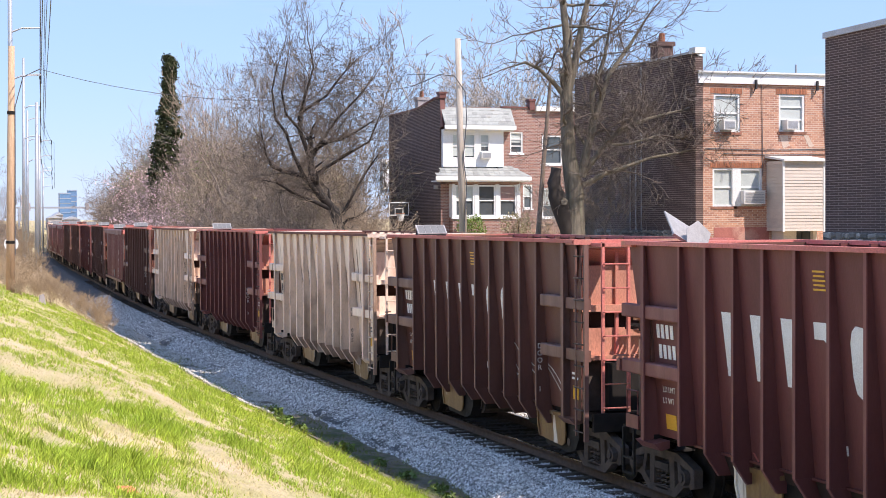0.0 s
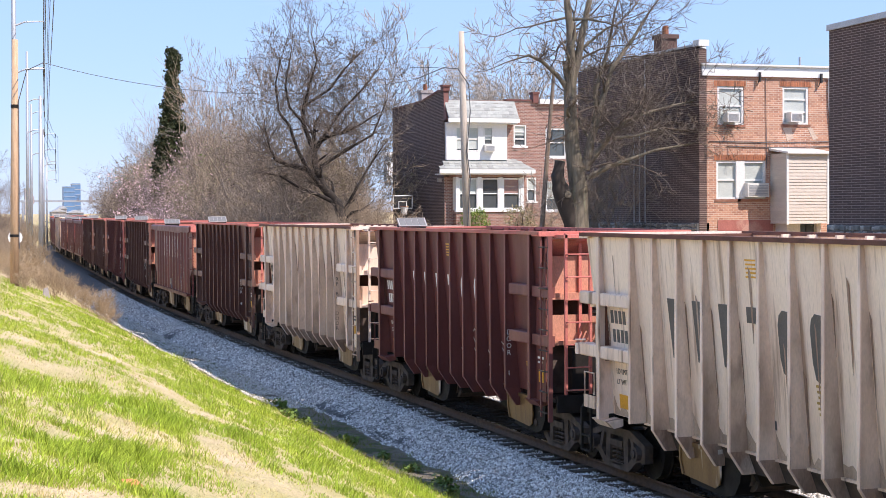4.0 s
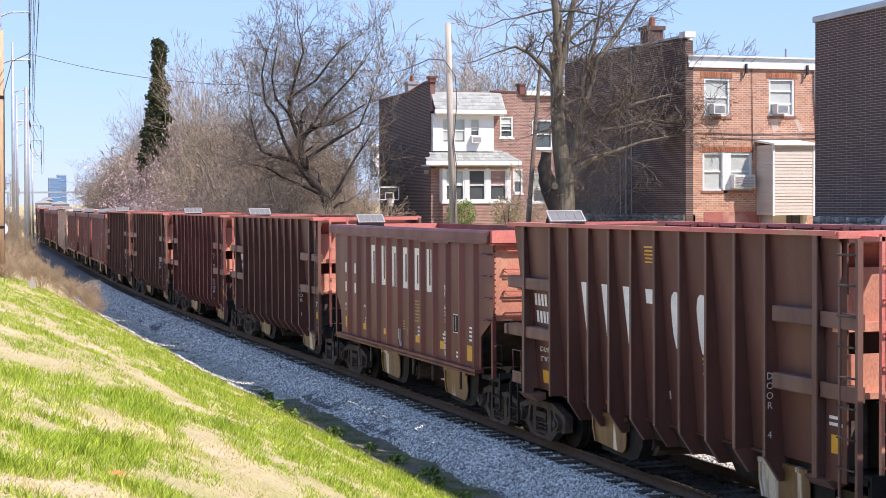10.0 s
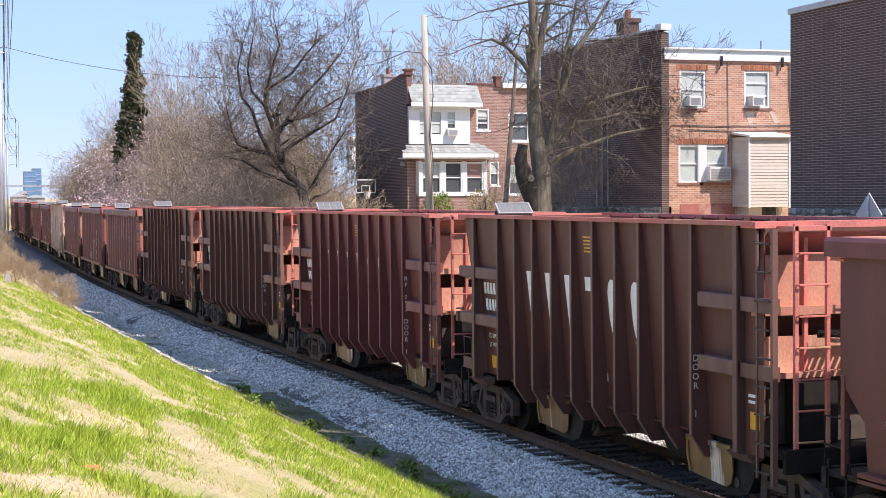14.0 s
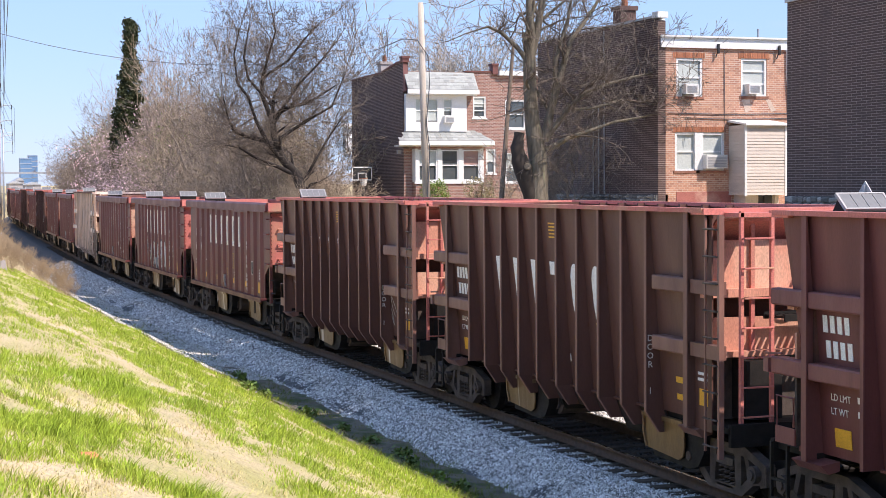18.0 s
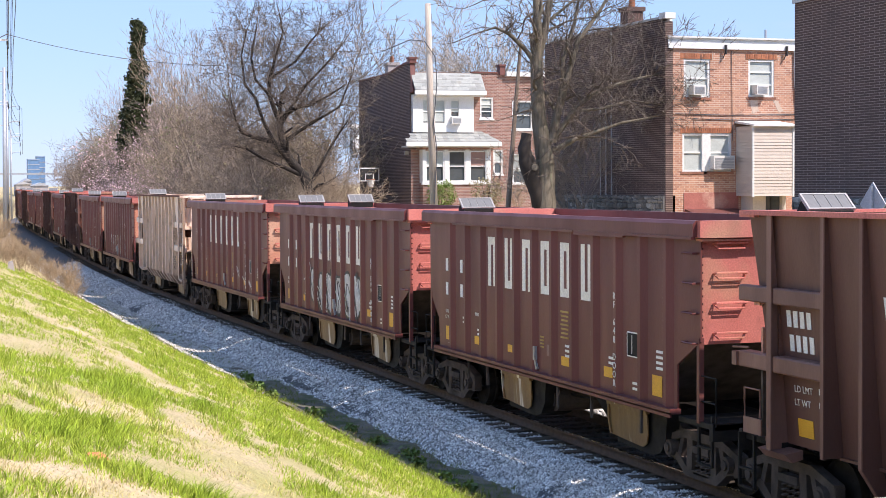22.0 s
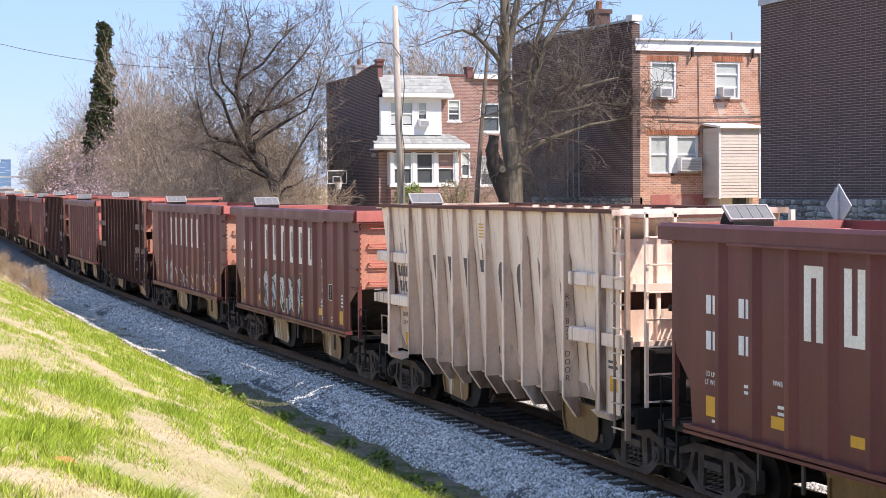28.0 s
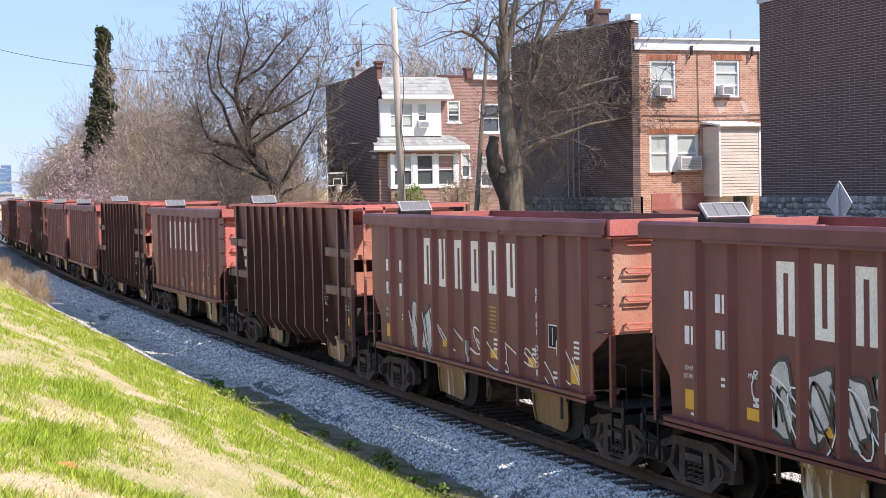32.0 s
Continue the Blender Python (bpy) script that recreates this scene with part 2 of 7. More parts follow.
TIE = mat("weathered_tie_timber", (0.11, 0.085, 0.065), (0.06, 0.048, 0.04), 5, 0.9, 0, 0.4, 60, (0.5, 4, 4), 0.25)
BALLAST = mat("grey_ballast_stone", (0.13, 0.132, 0.14), (0.07, 0.071, 0.076), 9, 0.9, 0, 0.6, 30, per=0.0, c3=(0.05, 0.05, 0.053), c3_at=0.55)
# Pale gravel: the sun's brightness on far stones is put into its colour.
SUNLIT_GRAVEL = mat("gravel_paled_as_sunlit", (0.60, 0.57, 0.53), (0.44, 0.42, 0.39), 5, 0.9, 0, 0.2, 50, island=0.4)
# Dirty stone between rails, darker still: shade under the cars in its colour.
UNDERCAR_STONE = mat("dirty_ballast_darkened_under_cars", (0.10, 0.095, 0.092), (0.055, 0.052, 0.05), 5, 0.8, 0, 0.2, 50, island=0.5)
STONE_BIT = mat("crushed_granite", (0.72, 0.71, 0.70), (0.42, 0.415, 0.41), 5, 0.88, 0, 0.2, 50, island=0.75)
SOIL = mat("bank_soil_and_grass_roots", (0.56, 0.43, 0.26), (0.40, 0.36, 0.13), 1.4, 0.95, 0, 1.0, 22, (1, 0.6, 1), 0.0, (0.66, 0.50, 0.33), 0.48, 0.2, 0.06)
SHADOWED_DIRT = mat("grey_brown_dirt_in_train_shadow", (0.115, 0.098, 0.072), (0.21, 0.18, 0.135), 3.2, 0.95, 0, 1.0, 16, c3=(0.07, 0.09, 0.028), c3_at=0.50, sharp=0.1, bump_d=0.05)
BRICK = mat("orange_red_brick", (0.42, 0.165, 0.085), (0.33, 0.12, 0.065), 5, 0.85, 0, 0.35, 50, per=0.22, c3=(0.46, 0.23, 0.13), c3_at=0.6)
BRICK_TAN = mat("pinkish_brown_brick", (0.34, 0.16, 0.105), (0.25, 0.105, 0.075), 5, 0.85, 0, 0.35, 50, per=0.28, c3=(0.42, 0.25, 0.17), c3_at=0.6)
MORTAR = mat("pale_mortar", (0.46, 0.40, 0.34), (0.38, 0.33, 0.28), 8, 0.95, 0, 0.4, 40)
DARK_BRICK = mat("dark_brown_brick", (0.135, 0.078, 0.066), (0.095, 0.056, 0.050), 1.1, 0.85, 0, 0.35, 40, per=0.2, c3=(0.17, 0.105, 0.088), c3_at=0.58)
STONE = mat("grey_rubble_stone", (0.34, 0.31, 0.275), (0.21, 0.19, 0.17), 4, 0.9, 0, 0.5, 30, per=0.5)
STUCCO = mat("white_vinyl_panel", (0.80, 0.80, 0.80), (0.74, 0.74, 0.75), 1.5, 0.6, 0, 0.05, 30)
TRIM = mat("white_painted_trim", (0.78, 0.78, 0.77), (0.70, 0.70, 0.69), 3, 0.5, 0, 0.05, 30)
SIDING = mat("beige_vinyl_siding", (0.62, 0.55, 0.48), (0.56, 0.49, 0.43), 2, 0.6, 0, 0.05, 30, per=0.05)
SHINGLE = mat("grey_green_slate_shingle", (0.36, 0.37, 0.35), (0.27, 0.285, 0.27), 2.5, 0.8, 0, 0.3, 30, per=0.18, c3=(0.24, 0.23, 0.20), c3_at=0.6)
ROOF_TAR = mat("black_flat_roofing", (0.05, 0.05, 0.05), (0.08, 0.075, 0.07), 2, 0.9, 0, 0.3, 30)
COPING = mat("dark_metal_coping", (0.20, 0.075, 0.065), (0.15, 0.06, 0.05), 3, 0.6, 0.1, 0.1, 30)
GREY_COPING = mat("grey_metal_coping", (0.52, 0.52, 0.53), (0.43, 0.43, 0.44), 3, 0.5, 0.3, 0.1, 30)
GLASS = glass_mat("dark_window_glass", (0.10, 0.115, 0.12))
BLIND = mat("closed_blind_behind_glass", (0.52, 0.56, 0.54), (0.43, 0.47, 0.45), 2, 0.35, 0, 0.02, 30)
CURTAIN = mat("reddish_curtain_behind_glass", (0.36, 0.22, 0.19), (0.28, 0.17, 0.15), 4, 0.35, 0, 0.02, 30)
POLE_WOOD = mat("sun_bleached_pole_wood", (0.62, 0.42, 0.27), (0.46, 0.30, 0.19), 3, 0.85, 0, 0.3, 40, (6, 6, 0.5), 0.0, (0.34, 0.22, 0.14), 0.62)
POLE_GREY = mat("bleached_grey_pole_wood", (0.58, 0.50, 0.42), (0.45, 0.385, 0.32), 3, 0.85, 0, 0.3, 40, (6, 6, 0.5))
GALV = mat("galvanised_steel", (0.50, 0.52, 0.55), (0.42, 0.44, 0.47), 3, 0.5, 0.4, 0.05, 40)
CABLE = mat("dark_grey_cable", (0.10, 0.10, 0.11), (0.08, 0.08, 0.09), 6, 0.6, 0, 0.05, 40)
BARK = mat("grey_tan_bark", (0.235, 0.20, 0.15), (0.115, 0.098, 0.074), 3, 0.9, 0, 0.7, 22, (5, 5, 0.8), 0.1, c3=(0.21, 0.21, 0.14), c3_at=0.62)
TWIG = mat("grey_brown_twigs", (0.29, 0.235, 0.195), (0.19, 0.152, 0.126), 1.2, 0.9, 0, 0, 30, per=0.3)
TWIG_PALE = mat("pale_grey_twigs", (0.40, 0.35, 0.30), (0.28, 0.24, 0.205), 1.2, 0.9, 0, 0, 30, per=0.15)
TWIG_DK = mat("dark_twigs", (0.050, 0.039, 0.033), (0.030, 0.024, 0.021), 1.2, 0.9, 0, 0, 30, per=0.1)
TWIG_MID = mat("brown_twigs", (0.25, 0.195, 0.155), (0.155, 0.12, 0.097), 1.2, 0.9, 0, 0, 30, per=0.3)
TWIG_STREET = mat("dark_brown_twigs", (0.17, 0.133, 0.107), (0.115, 0.09, 0.073), 1.2, 0.9, 0, 0, 30)
TWIG_TAN = mat("tan_twigs", (0.43, 0.335, 0.245), (0.30, 0.23, 0.17), 1.2, 0.9, 0, 0, 30, per=0.25)
DRY = mat("dry_brush_stems", (0.46, 0.34, 0.22), (0.34, 0.25, 0.16), 1.2, 0.9, 0, 0, 30, per=0.12)
BUD = mat("spring_buds", (0.34, 0.30, 0.17), (0.26, 0.22, 0.13), 2, 0.8, 0, 0, 30, per=0.1)
BLOSSOM = mat("pink_blossom", (0.90, 0.66, 0.68), (0.82, 0.56, 0.59), 2, 0.8, 0, 0, 30, per=0.1)
IVY = mat("dark_ivy_leaves", (0.075, 0.088, 0.036), (0.042, 0.052, 0.024), 1.5, 0.6, 0, 0, 30, per=0.2, c3=(0.12, 0.11, 0.05), c3_at=0.58, spec=0.2)
SHRUB = mat("yellow_green_shrub_leaves", (0.16, 0.24, 0.035), (0.09, 0.14, 0.03), 2.5, 0.6, 0, 0, 30, per=0.2)
GRASS_A = mat("fresh_spring_grass", (0.250, 0.370, 0.036), (0.44, 0.51, 0.075), 0.55, 0.7, 0, 0, 30, c3=(0.58, 0.54, 0.18), c3_at=0.62, sharp=0.12, spec=0.12, island=0.3)
GRASS_D = mat("deep_green_grass_tufts", (0.20, 0.315, 0.028), (0.33, 0.42, 0.045), 0.9, 0.7, 0, 0, 30, spec=0.12, island=0.4)
GRASS_C = mat("dull_green_verge_grass", (0.12, 0.17, 0.03), (0.20, 0.21, 0.06), 0.7, 0.8, 0, 0, 30, c3=(0.34, 0.28, 0.14), c3_at=0.56, spec=0.12, island=0.35)
GRASS_B = mat("straw_grass", (0.66, 0.53, 0.30), (0.55, 0.49, 0.20), 0.8, 0.8, 0, 0, 30, spec=0.12, island=0.3)
BLUE_TOWER = mat("blue_glass_tower", (0.10, 0.20, 0.36), (0.14, 0.26, 0.44), 0.02, 0.4, 0, 0, 1)
HAZE_WALL = mat("pale_far_walls", (0.46, 0.42, 0.41), (0.33, 0.30, 0.30), 0.2, 0.8, 0, 0, 2)
SIGN_GREY = mat("bare_sign_back", (0.46, 0.47, 0.49), (0.40, 0.41, 0.43), 4, 0.45, 0.4, 0.05, 40)
BLACK = mat("black_painted_steel", (0.025, 0.025, 0.027), (0.035, 0.034, 0.034), 4, 0.5, 0, 0.05, 40)
PLASTIC = mat("white_air_conditioner_case", (0.72, 0.71, 0.68), (0.66, 0.65, 0.62), 3, 0.45, 0, 0.03, 40)
STONE_MORTAR = mat("rubble_mortar", (0.16, 0.15, 0.145), (0.12, 0.115, 0.11), 6, 0.95, 0, 0.3, 30)


# ---- mesh helpers ----
class Mesh:
    """Collects simple solids and turns them into one mesh."""

    def __init__(self):
        self.v, self.f, self.weld = [], [], False

    def add(self, vs, fs):
        o = len(self.v)
        self.v += [tuple(p) for p in vs]
        self.f += [tuple(i + o for i in f) for f in fs]
        return self

    def box(self, x0, x1, y0, y1, z0, z1):
        x0, x1, y0, y1, z0, z1 = min(x0, x1), max(x0, x1), min(y0, y1), max(y0, y1), min(z0, z1), max(z0, z1)
        return self.add([(x0, y0, z0), (x1, y0, z0), (x1, y1, z0), (x0, y1, z0), (x0, y0, z1), (x1, y0, z1), (x1, y1, z1), (x0, y1, z1)],
                        [(0, 3, 2, 1), (4, 5, 6, 7), (0, 1, 5, 4), (1, 2, 6, 5), (2, 3, 7, 6), (3, 0, 4, 7)])

    def prism(self, pts, axis, a, b):
        """A polygon, given in the two other axes in order, drawn out along axis from a to b."""
        def put(p, c):
            return {"x": (c, p[0], p[1]), "y": (p[0], c, p[1]), "z": (p[0], p[1], c)}[axis]
        k = len(pts)
        vs = [put(p, a) for p in pts] + [put(p, b) for p in pts]
        fs = [tuple(range(k)), tuple(range(2 * k - 1, k - 1, -1))] + [(i, i + k, (i + 1) % k + k, (i + 1) % k) for i in range(k)]
        return self.add(vs, fs)

    def tube(self, pts, rad, sides=6, closed=True):
        """A round bar along pts; rad is one radius or one for each point."""
        pts = [Vector(p) for p in pts]
        rs = rad if isinstance(rad, (list, tuple)) else [rad] * len(pts)
        vs, fs = [], []
        for i, p in enumerate(pts):
            d = (pts[min(i + 1, len(pts) - 1)] - pts[max(i - 1, 0)]).normalized()
            u = d.orthogonal().normalized() if abs(d.z) < 0.99 else Vector((1, 0, 0))
            u = (Vector((0, 0, 1)).cross(d)).normalized() if abs(d.z) < 0.99 else Vector((1, 0, 0))
            w = d.cross(u).normalized()
            for s in range(sides):
                a = 2 * math.pi * s / sides
                vs.append(p + (u * math.cos(a) + w * math.sin(a)) * rs[i])
        for i in range(len(pts) - 1):
            for s in range(sides):
                a, b = i * sides + s, i * sides + (s + 1) % sides
                fs.append((a, b, b + sides, a + sides))
        if closed:
            fs += [tuple(range(sides - 1, -1, -1)), tuple(range((len(pts) - 1) * sides, len(pts) * sides))]
        return self.add(vs, fs)

    def disc(self, x0, x1, y, z, r, sides=24):
        """A cylinder that lies along x."""
        return self.prism([(y + r * math.cos(2 * math.pi * i / sides), z + r * math.sin(2 * math.pi * i / sides)) for i in range(sides)], "x", x0, x1)

    def mesh(self, name):
        me = bpy.data.meshes.new(name)
        me.from_pydata(self.v, [], self.f)
        bm = bmesh.new()
        bm.from_mesh(me)
        if self.weld:
            bmesh.ops.remove_doubles(bm, verts=bm.verts, dist=0.0005)
        bmesh.ops.recalc_face_normals(bm, faces=bm.faces)
        bm.to_mesh(me)
        bm.free()
        return me


def part(name, geo, material, parent=None, label="", at=None, smooth=False):
    """Links a mesh (or a Mesh) as one object, under a thing or a part."""
    me = geo.mesh(name) if isinstance(geo, Mesh) else geo
    if not me.materials:
        me.materials.append(None)
    if smooth:
        me.polygons.foreach_set("use_smooth", [True] * len(me.polygons))
    ob = new(name, me)
    ob.material_slots[0].link = "OBJECT"
    ob.material_slots[0].material = material
    ob.parent = parent
    if at is not None:
        ob.matrix_basis = at if isinstance(at, Matrix) else Matrix.Translation(at)
    return tagged(ob, label)


def thing(name, at, label, category, group="", kind=""):
    ob = new(name)
    ob.empty_display_size = 0.3
    ob.matrix_basis = at if isinstance(at, Matrix) else Matrix.Translation(at)
    return tagged(ob, label, category, group, kind)


def arrays_mesh(name, verts, tris):
    """A mesh from numpy arrays of points and triangles."""
    me = bpy.data.meshes.new(name)
    me.vertices.add(len(verts))
    me.vertices.foreach_set("co", np.asarray(verts, dtype=np.float32).ravel())
    me.loops.add(len(tris) * 3)
    me.loops.foreach_set("vertex_index", np.asarray(tris, dtype=np.int32).ravel())
    me.polygons.add(len(tris))
    me.polygons.foreach_set("loop_start", np.arange(0, len(tris) * 3, 3, dtype=np.int32))
    me.update(calc_edges=True)
    return me


TEXTS = {}


def lettering(text, size, parent, at, material, stacked=False, name="lettering"):
    """Stencilled characters as a thin mesh."""
    body = "\n".join(text) if stacked else text
    key = (body, size)
    if key not in TEXTS:
        cu = bpy.data.curves.new("lettering", "FONT")
        cu.body, cu.size, cu.extrude, cu.align_x, cu.resolution_u = body, size, 0.002, "CENTER", 2
        cu.space_line = 0.88
        ob = bpy.data.objects.new("lettering", cu)
        scene.collection.objects.link(ob)
        bpy.context.view_layer.update()
        TEXTS[key] = bpy.data.meshes.new_from_object(ob.evaluated_get(bpy.context.evaluated_depsgraph_get()))
        bpy.data.objects.remove(ob)
    me = TEXTS[key]
    return part(name, me, material, parent, at=at)

# ---- the ground, the ballast and the track ----
TRACK_X, RAIL_Z = 12.95, -0.08


def bend(y):
    """How far the track has curved to the right at y: an easy bend, a straight, and a second bend."""
    d = max(0.0, min(y, 104.0) - 52.0)
    e = max(0.0, min(y, 400.0) - 175.0)
    return 0.00047 * d * d + 0.0489 * max(0.0, y - 104.0) + 0.0004 * e * e + max(0.0, y - 400.0) * 0.18


def heading(y):
    return math.atan2(bend(y + 0.5) - bend(y - 0.5), 1.0)


PROFILE = ((-4000, 3.4), (-60, 3.3), (-8, 3.2), (-2, 3.08), (0, 2.93), (1, 2.70), (2, 2.40), (3, 2.05), (4, 1.68), (5, 1.30), (6, 0.87), (7, 0.42), (8, -0.05), (8.6, -0.33), (9.1, -0.53),
           (9.45, -0.66), (9.9, -0.71), (12, -0.72), (16.2, -0.75), (17.5, -0.5), (19.5, 0.6), (22, 1.9), (24.5, 2.7), (27, 3.0), (60, 3.2), (200, 3.5), (4000, 4.0))


def ground_z(u):
    for (a, za), (b, zb) in zip(PROFILE, PROFILE[1:]):
        if u <= b:
            return za + (zb - za) * (u - a) / (b - a)
    return PROFILE[-1][1]


def lumps(x, y):
    return 0.10 * noise.noise((x * 0.35, y * 0.16, 3.1)) + 0.05 * noise.noise((x * 1.1, y * 0.6, 7.7))


def ground_at(x, y):
    u = x - bend(y)
    amp = 1.0 if u < 8.5 else max(0.25, (9.5 - u)) if u < 9.5 else 0.25 if u < 17 else 1.0
    return ground_z(u) + lumps(x, y) * amp


us = [-4000, -1200, -400, -120, -60, -30, -16, -8, -4, -2] + [i * 0.4 for i in range(0, 24)] + [9.35, 9.55, 9.9, 10.5, 12, 14, 15.4, 16.2, 17.5, 18.5, 19.5, 20.7, 22, 23.2, 24.5, 27, 32, 45, 60, 100, 200, 500, 1500, 4000]
vs_ = [-4000, -1000, -300, -100, -40, -10, 0] + [5 + 0.9 * i for i in range(0, 90)] + [87 + 4 * i for i in range(0, 40)] + [260, 300, 330, 400, 600, 1000, 2000, 4500]
gv, gt = [], []
for y in vs_:
    for u in us:
        gv.append((u + bend(y), y, ground_at(u + bend(y), y)))
nu = len(us)
for j in range(len(vs_) - 1):
    for i in range(nu - 1):
        a = j * nu + i
        gt += [(a, a + 1, a + nu + 1), (a, a + nu + 1, a + nu)]
ground = part("ground", arrays_mesh("ground", gv, gt), SOIL, smooth=True)
tagged(ground, "sunlit grassy railway bank with bare sandy patches", "ground", kind="structure")

# ballast bed
sect = ((10.2, -0.74), (10.5, -0.58), (11.1, -0.34), (11.45, -0.285), (11.65, -0.315), (14.2, -0.315), (14.5, -0.28), (14.9, -0.33), (16.1, -0.72))
bv, bt = [], []
ys = [5 + 0.5 * i for i in range(0, 240)] + [126 + 4 * i for i in range(0, 70)]
for y in ys:
    for u, z in sect:
        k = 0.05 if 9.8 < u < 16 else 0.02
        bv.append((u + bend(y) + 0.25 * noise.noise((u * 3, y * 0.35, 1.0)) * (u < 10.8), y, z + k * noise.noise((u * 2.3, y * 1.7, 5.0))))
ns = len(sect)
for j in range(len(ys) - 1):
    for i in range(ns - 1):
        a = j * ns + i
        bt += [(a, a + 1, a + ns + 1), (a, a + ns + 1, a + ns)]
ballast = part("ballast_bed", arrays_mesh("ballast_bed", bv, bt), BALLAST)
tagged(ballast, "grey crushed stone ballast under the railway track", "ballast", kind="structure")

# the track: rails on timber ties
track = thing("railway_track", (0, 0, 0), "single railway track with rusty rails on weathered timber ties", "track", kind="structure")


def rail(side):
    prof = ((-0.07, -0.17), (0.07, -0.17), (0.07, -0.155), (0.012, -0.14), (0.012, -0.045), (0.035, -0.035), (0.035, -0.004), (0.028, 0), (-0.028, 0), (-0.035, -0.004), (-0.035, -0.035), (-0.012, -0.045), (-0.012, -0.14), (-0.07, -0.155))
    yy = [5 + 2.0 * i for i in range(0, 190)]
    v, f = [], []
    for y in yy:
        for px, pz in prof:
            v.append((TRACK_X + side * 0.753 + px + bend(y), y, RAIL_Z + pz))
    k = len(prof)
    for j in range(len(yy) - 1):
        for i in range(k):
            a, b = j * k + i, j * k + (i + 1) % k
            f += [(a, b, b + k), (a, b + k, a + k)]
    r = part("rail", arrays_mesh("rail", v, f), RAIL_SIDE, track)
    m = Mesh()
    for y0, y1 in zip(yy, yy[1:]):
        x0, x1 = TRACK_X + side * 0.753 + bend(y0), TRACK_X + side * 0.753 + bend(y1)
        m.add([(x0 - 0.026, y0, RAIL_Z + 0.003), (x0 + 0.026, y0, RAIL_Z + 0.003), (x1 + 0.026, y1, RAIL_Z + 0.003), (x1 - 0.026, y1, RAIL_Z + 0.003)], [(0, 1, 2, 3)])
    part("running_surface", m, RAIL_TOP, r, "rail head polished by wheels")


rail(-1)
rail(1)
tie_mesh = Mesh().box(-1.3, 1.3, -0.11, 0.11, -0.42, -0.262).box(-0.95, -0.57, -0.09, 0.09, -0.262, -0.248).box(0.57, 0.95, -0.09, 0.09, -0.262, -0.248).mesh("tie")
y = 18.0
while y < 130:
    part("tie", tie_mesh, TIE, track, at=pose(TRACK_X + bend(y) + random.uniform(-0.05, 0.05), y, random.uniform(-0.012, 0.012), 0, 0, -math.degrees(heading(y)) + random.uniform(-1, 1)))
    y += 0.53


# bare dirt at the bank's foot, train shadow put into its dark colour
dv, dt = [], []
dys = [8 + 0.25 * i for i in range(0, 384)]
for y in dys:
    w0 = 8.95 + 0.30 * noise.noise((y * 0.45, 2.0, 0.0)) + 0.12 * noise.noise((y * 1.9, 5.0, 0.0))
    for j in range(9):
        u = w0 + (10.6 - w0) * j / 8
        x = u + bend(y)
        dv.append((x, y, max(ground_at(x, y), ground_z(u)) + 0.02 + 0.02 * (0 < j < 8) + 0.07 * noise.noise((x * 1.6, y * 0.9, 4.0)) + 0.04 * noise.noise((x * 4.5, y * 3.0, 4.0))))
for j in range(len(dys) - 1):
    for i in range(8):
        a = j * 9 + i
        dt += [(a, a + 1, a + 10), (a, a + 10, a + 9)]
tagged(part("dirt_strip", arrays_mesh("dirt_strip", dv, dt), SHADOWED_DIRT, smooth=True), "strip of bare grey-brown dirt, coloured dark as in the train's shadow", "dirt", kind="structure")

# loose ballast stones on the near shoulder
rng = np.random.default_rng(11)


def scatter_stones(name, n, y0, y1, u0, u1, size, seed, material=None, label="loose grey crushed stones of the track ballast", on_ground=False):
    r = np.random.default_rng(seed)
    q = r.uniform(0, 1, n)
    yy = 1.0 / (1.0 / y0 + q * (1.0 / y1 - 1.0 / y0))
    uu = r.uniform(u0, u1, n)
    ux = np.interp(uu, [a for a, _ in sect], [b for _, b in sect])
    xx = uu + np.array([bend(v) for v in yy])
    if on_ground:
        ux = np.array([ground_at(a_, b_) + 0.03 for a_, b_ in zip(xx, yy)])
    c = np.stack([xx, yy, ux + 0.012 + r.normal(0, 0.012, n)], 1)
    base = np.array([(1, 0, 0), (0, 1, 0), (-1, 0, 0), (0, -1, 0), (0, 0, 1), (0.2, 0.1, -1)], float)
    s = size * r.uniform(0.6, 1.45, (n, 1, 1)) * (0.75 + yy[:, None, None] / 110.0)
    v = base[None] * s * r.uniform(0.65, 1.3, (n, 6, 1))
    an = r.uniform(0, 6.283, n)
    ti = r.uniform(-0.6, 0.6, n)
    ca, sa, ct, st = np.cos(an)[:, None], np.sin(an)[:, None], np.cos(ti)[:, None], np.sin(ti)[:, None]
    x1, y1_, z1 = v[..., 0], v[..., 1] * ct - v[..., 2] * st, v[..., 1] * st + v[..., 2] * ct
    v = np.stack([x1 * ca - y1_ * sa, x1 * sa + y1_ * ca, z1], -1) + c[:, None]
    f = np.array([(0, 1, 4), (1, 2, 4), (2, 3, 4), (3, 0, 4), (1, 0, 5), (2, 1, 5), (3, 2, 5), (0, 3, 5)])
    t = (np.arange(n)[:, None, None] * 6 + f[None]).reshape(-1, 3)
    ob = part(name, arrays_mesh(name, v.reshape(-1, 3), t), material or STONE_BIT)
    return tagged(ob, label, "ballast stones", kind="stuff")


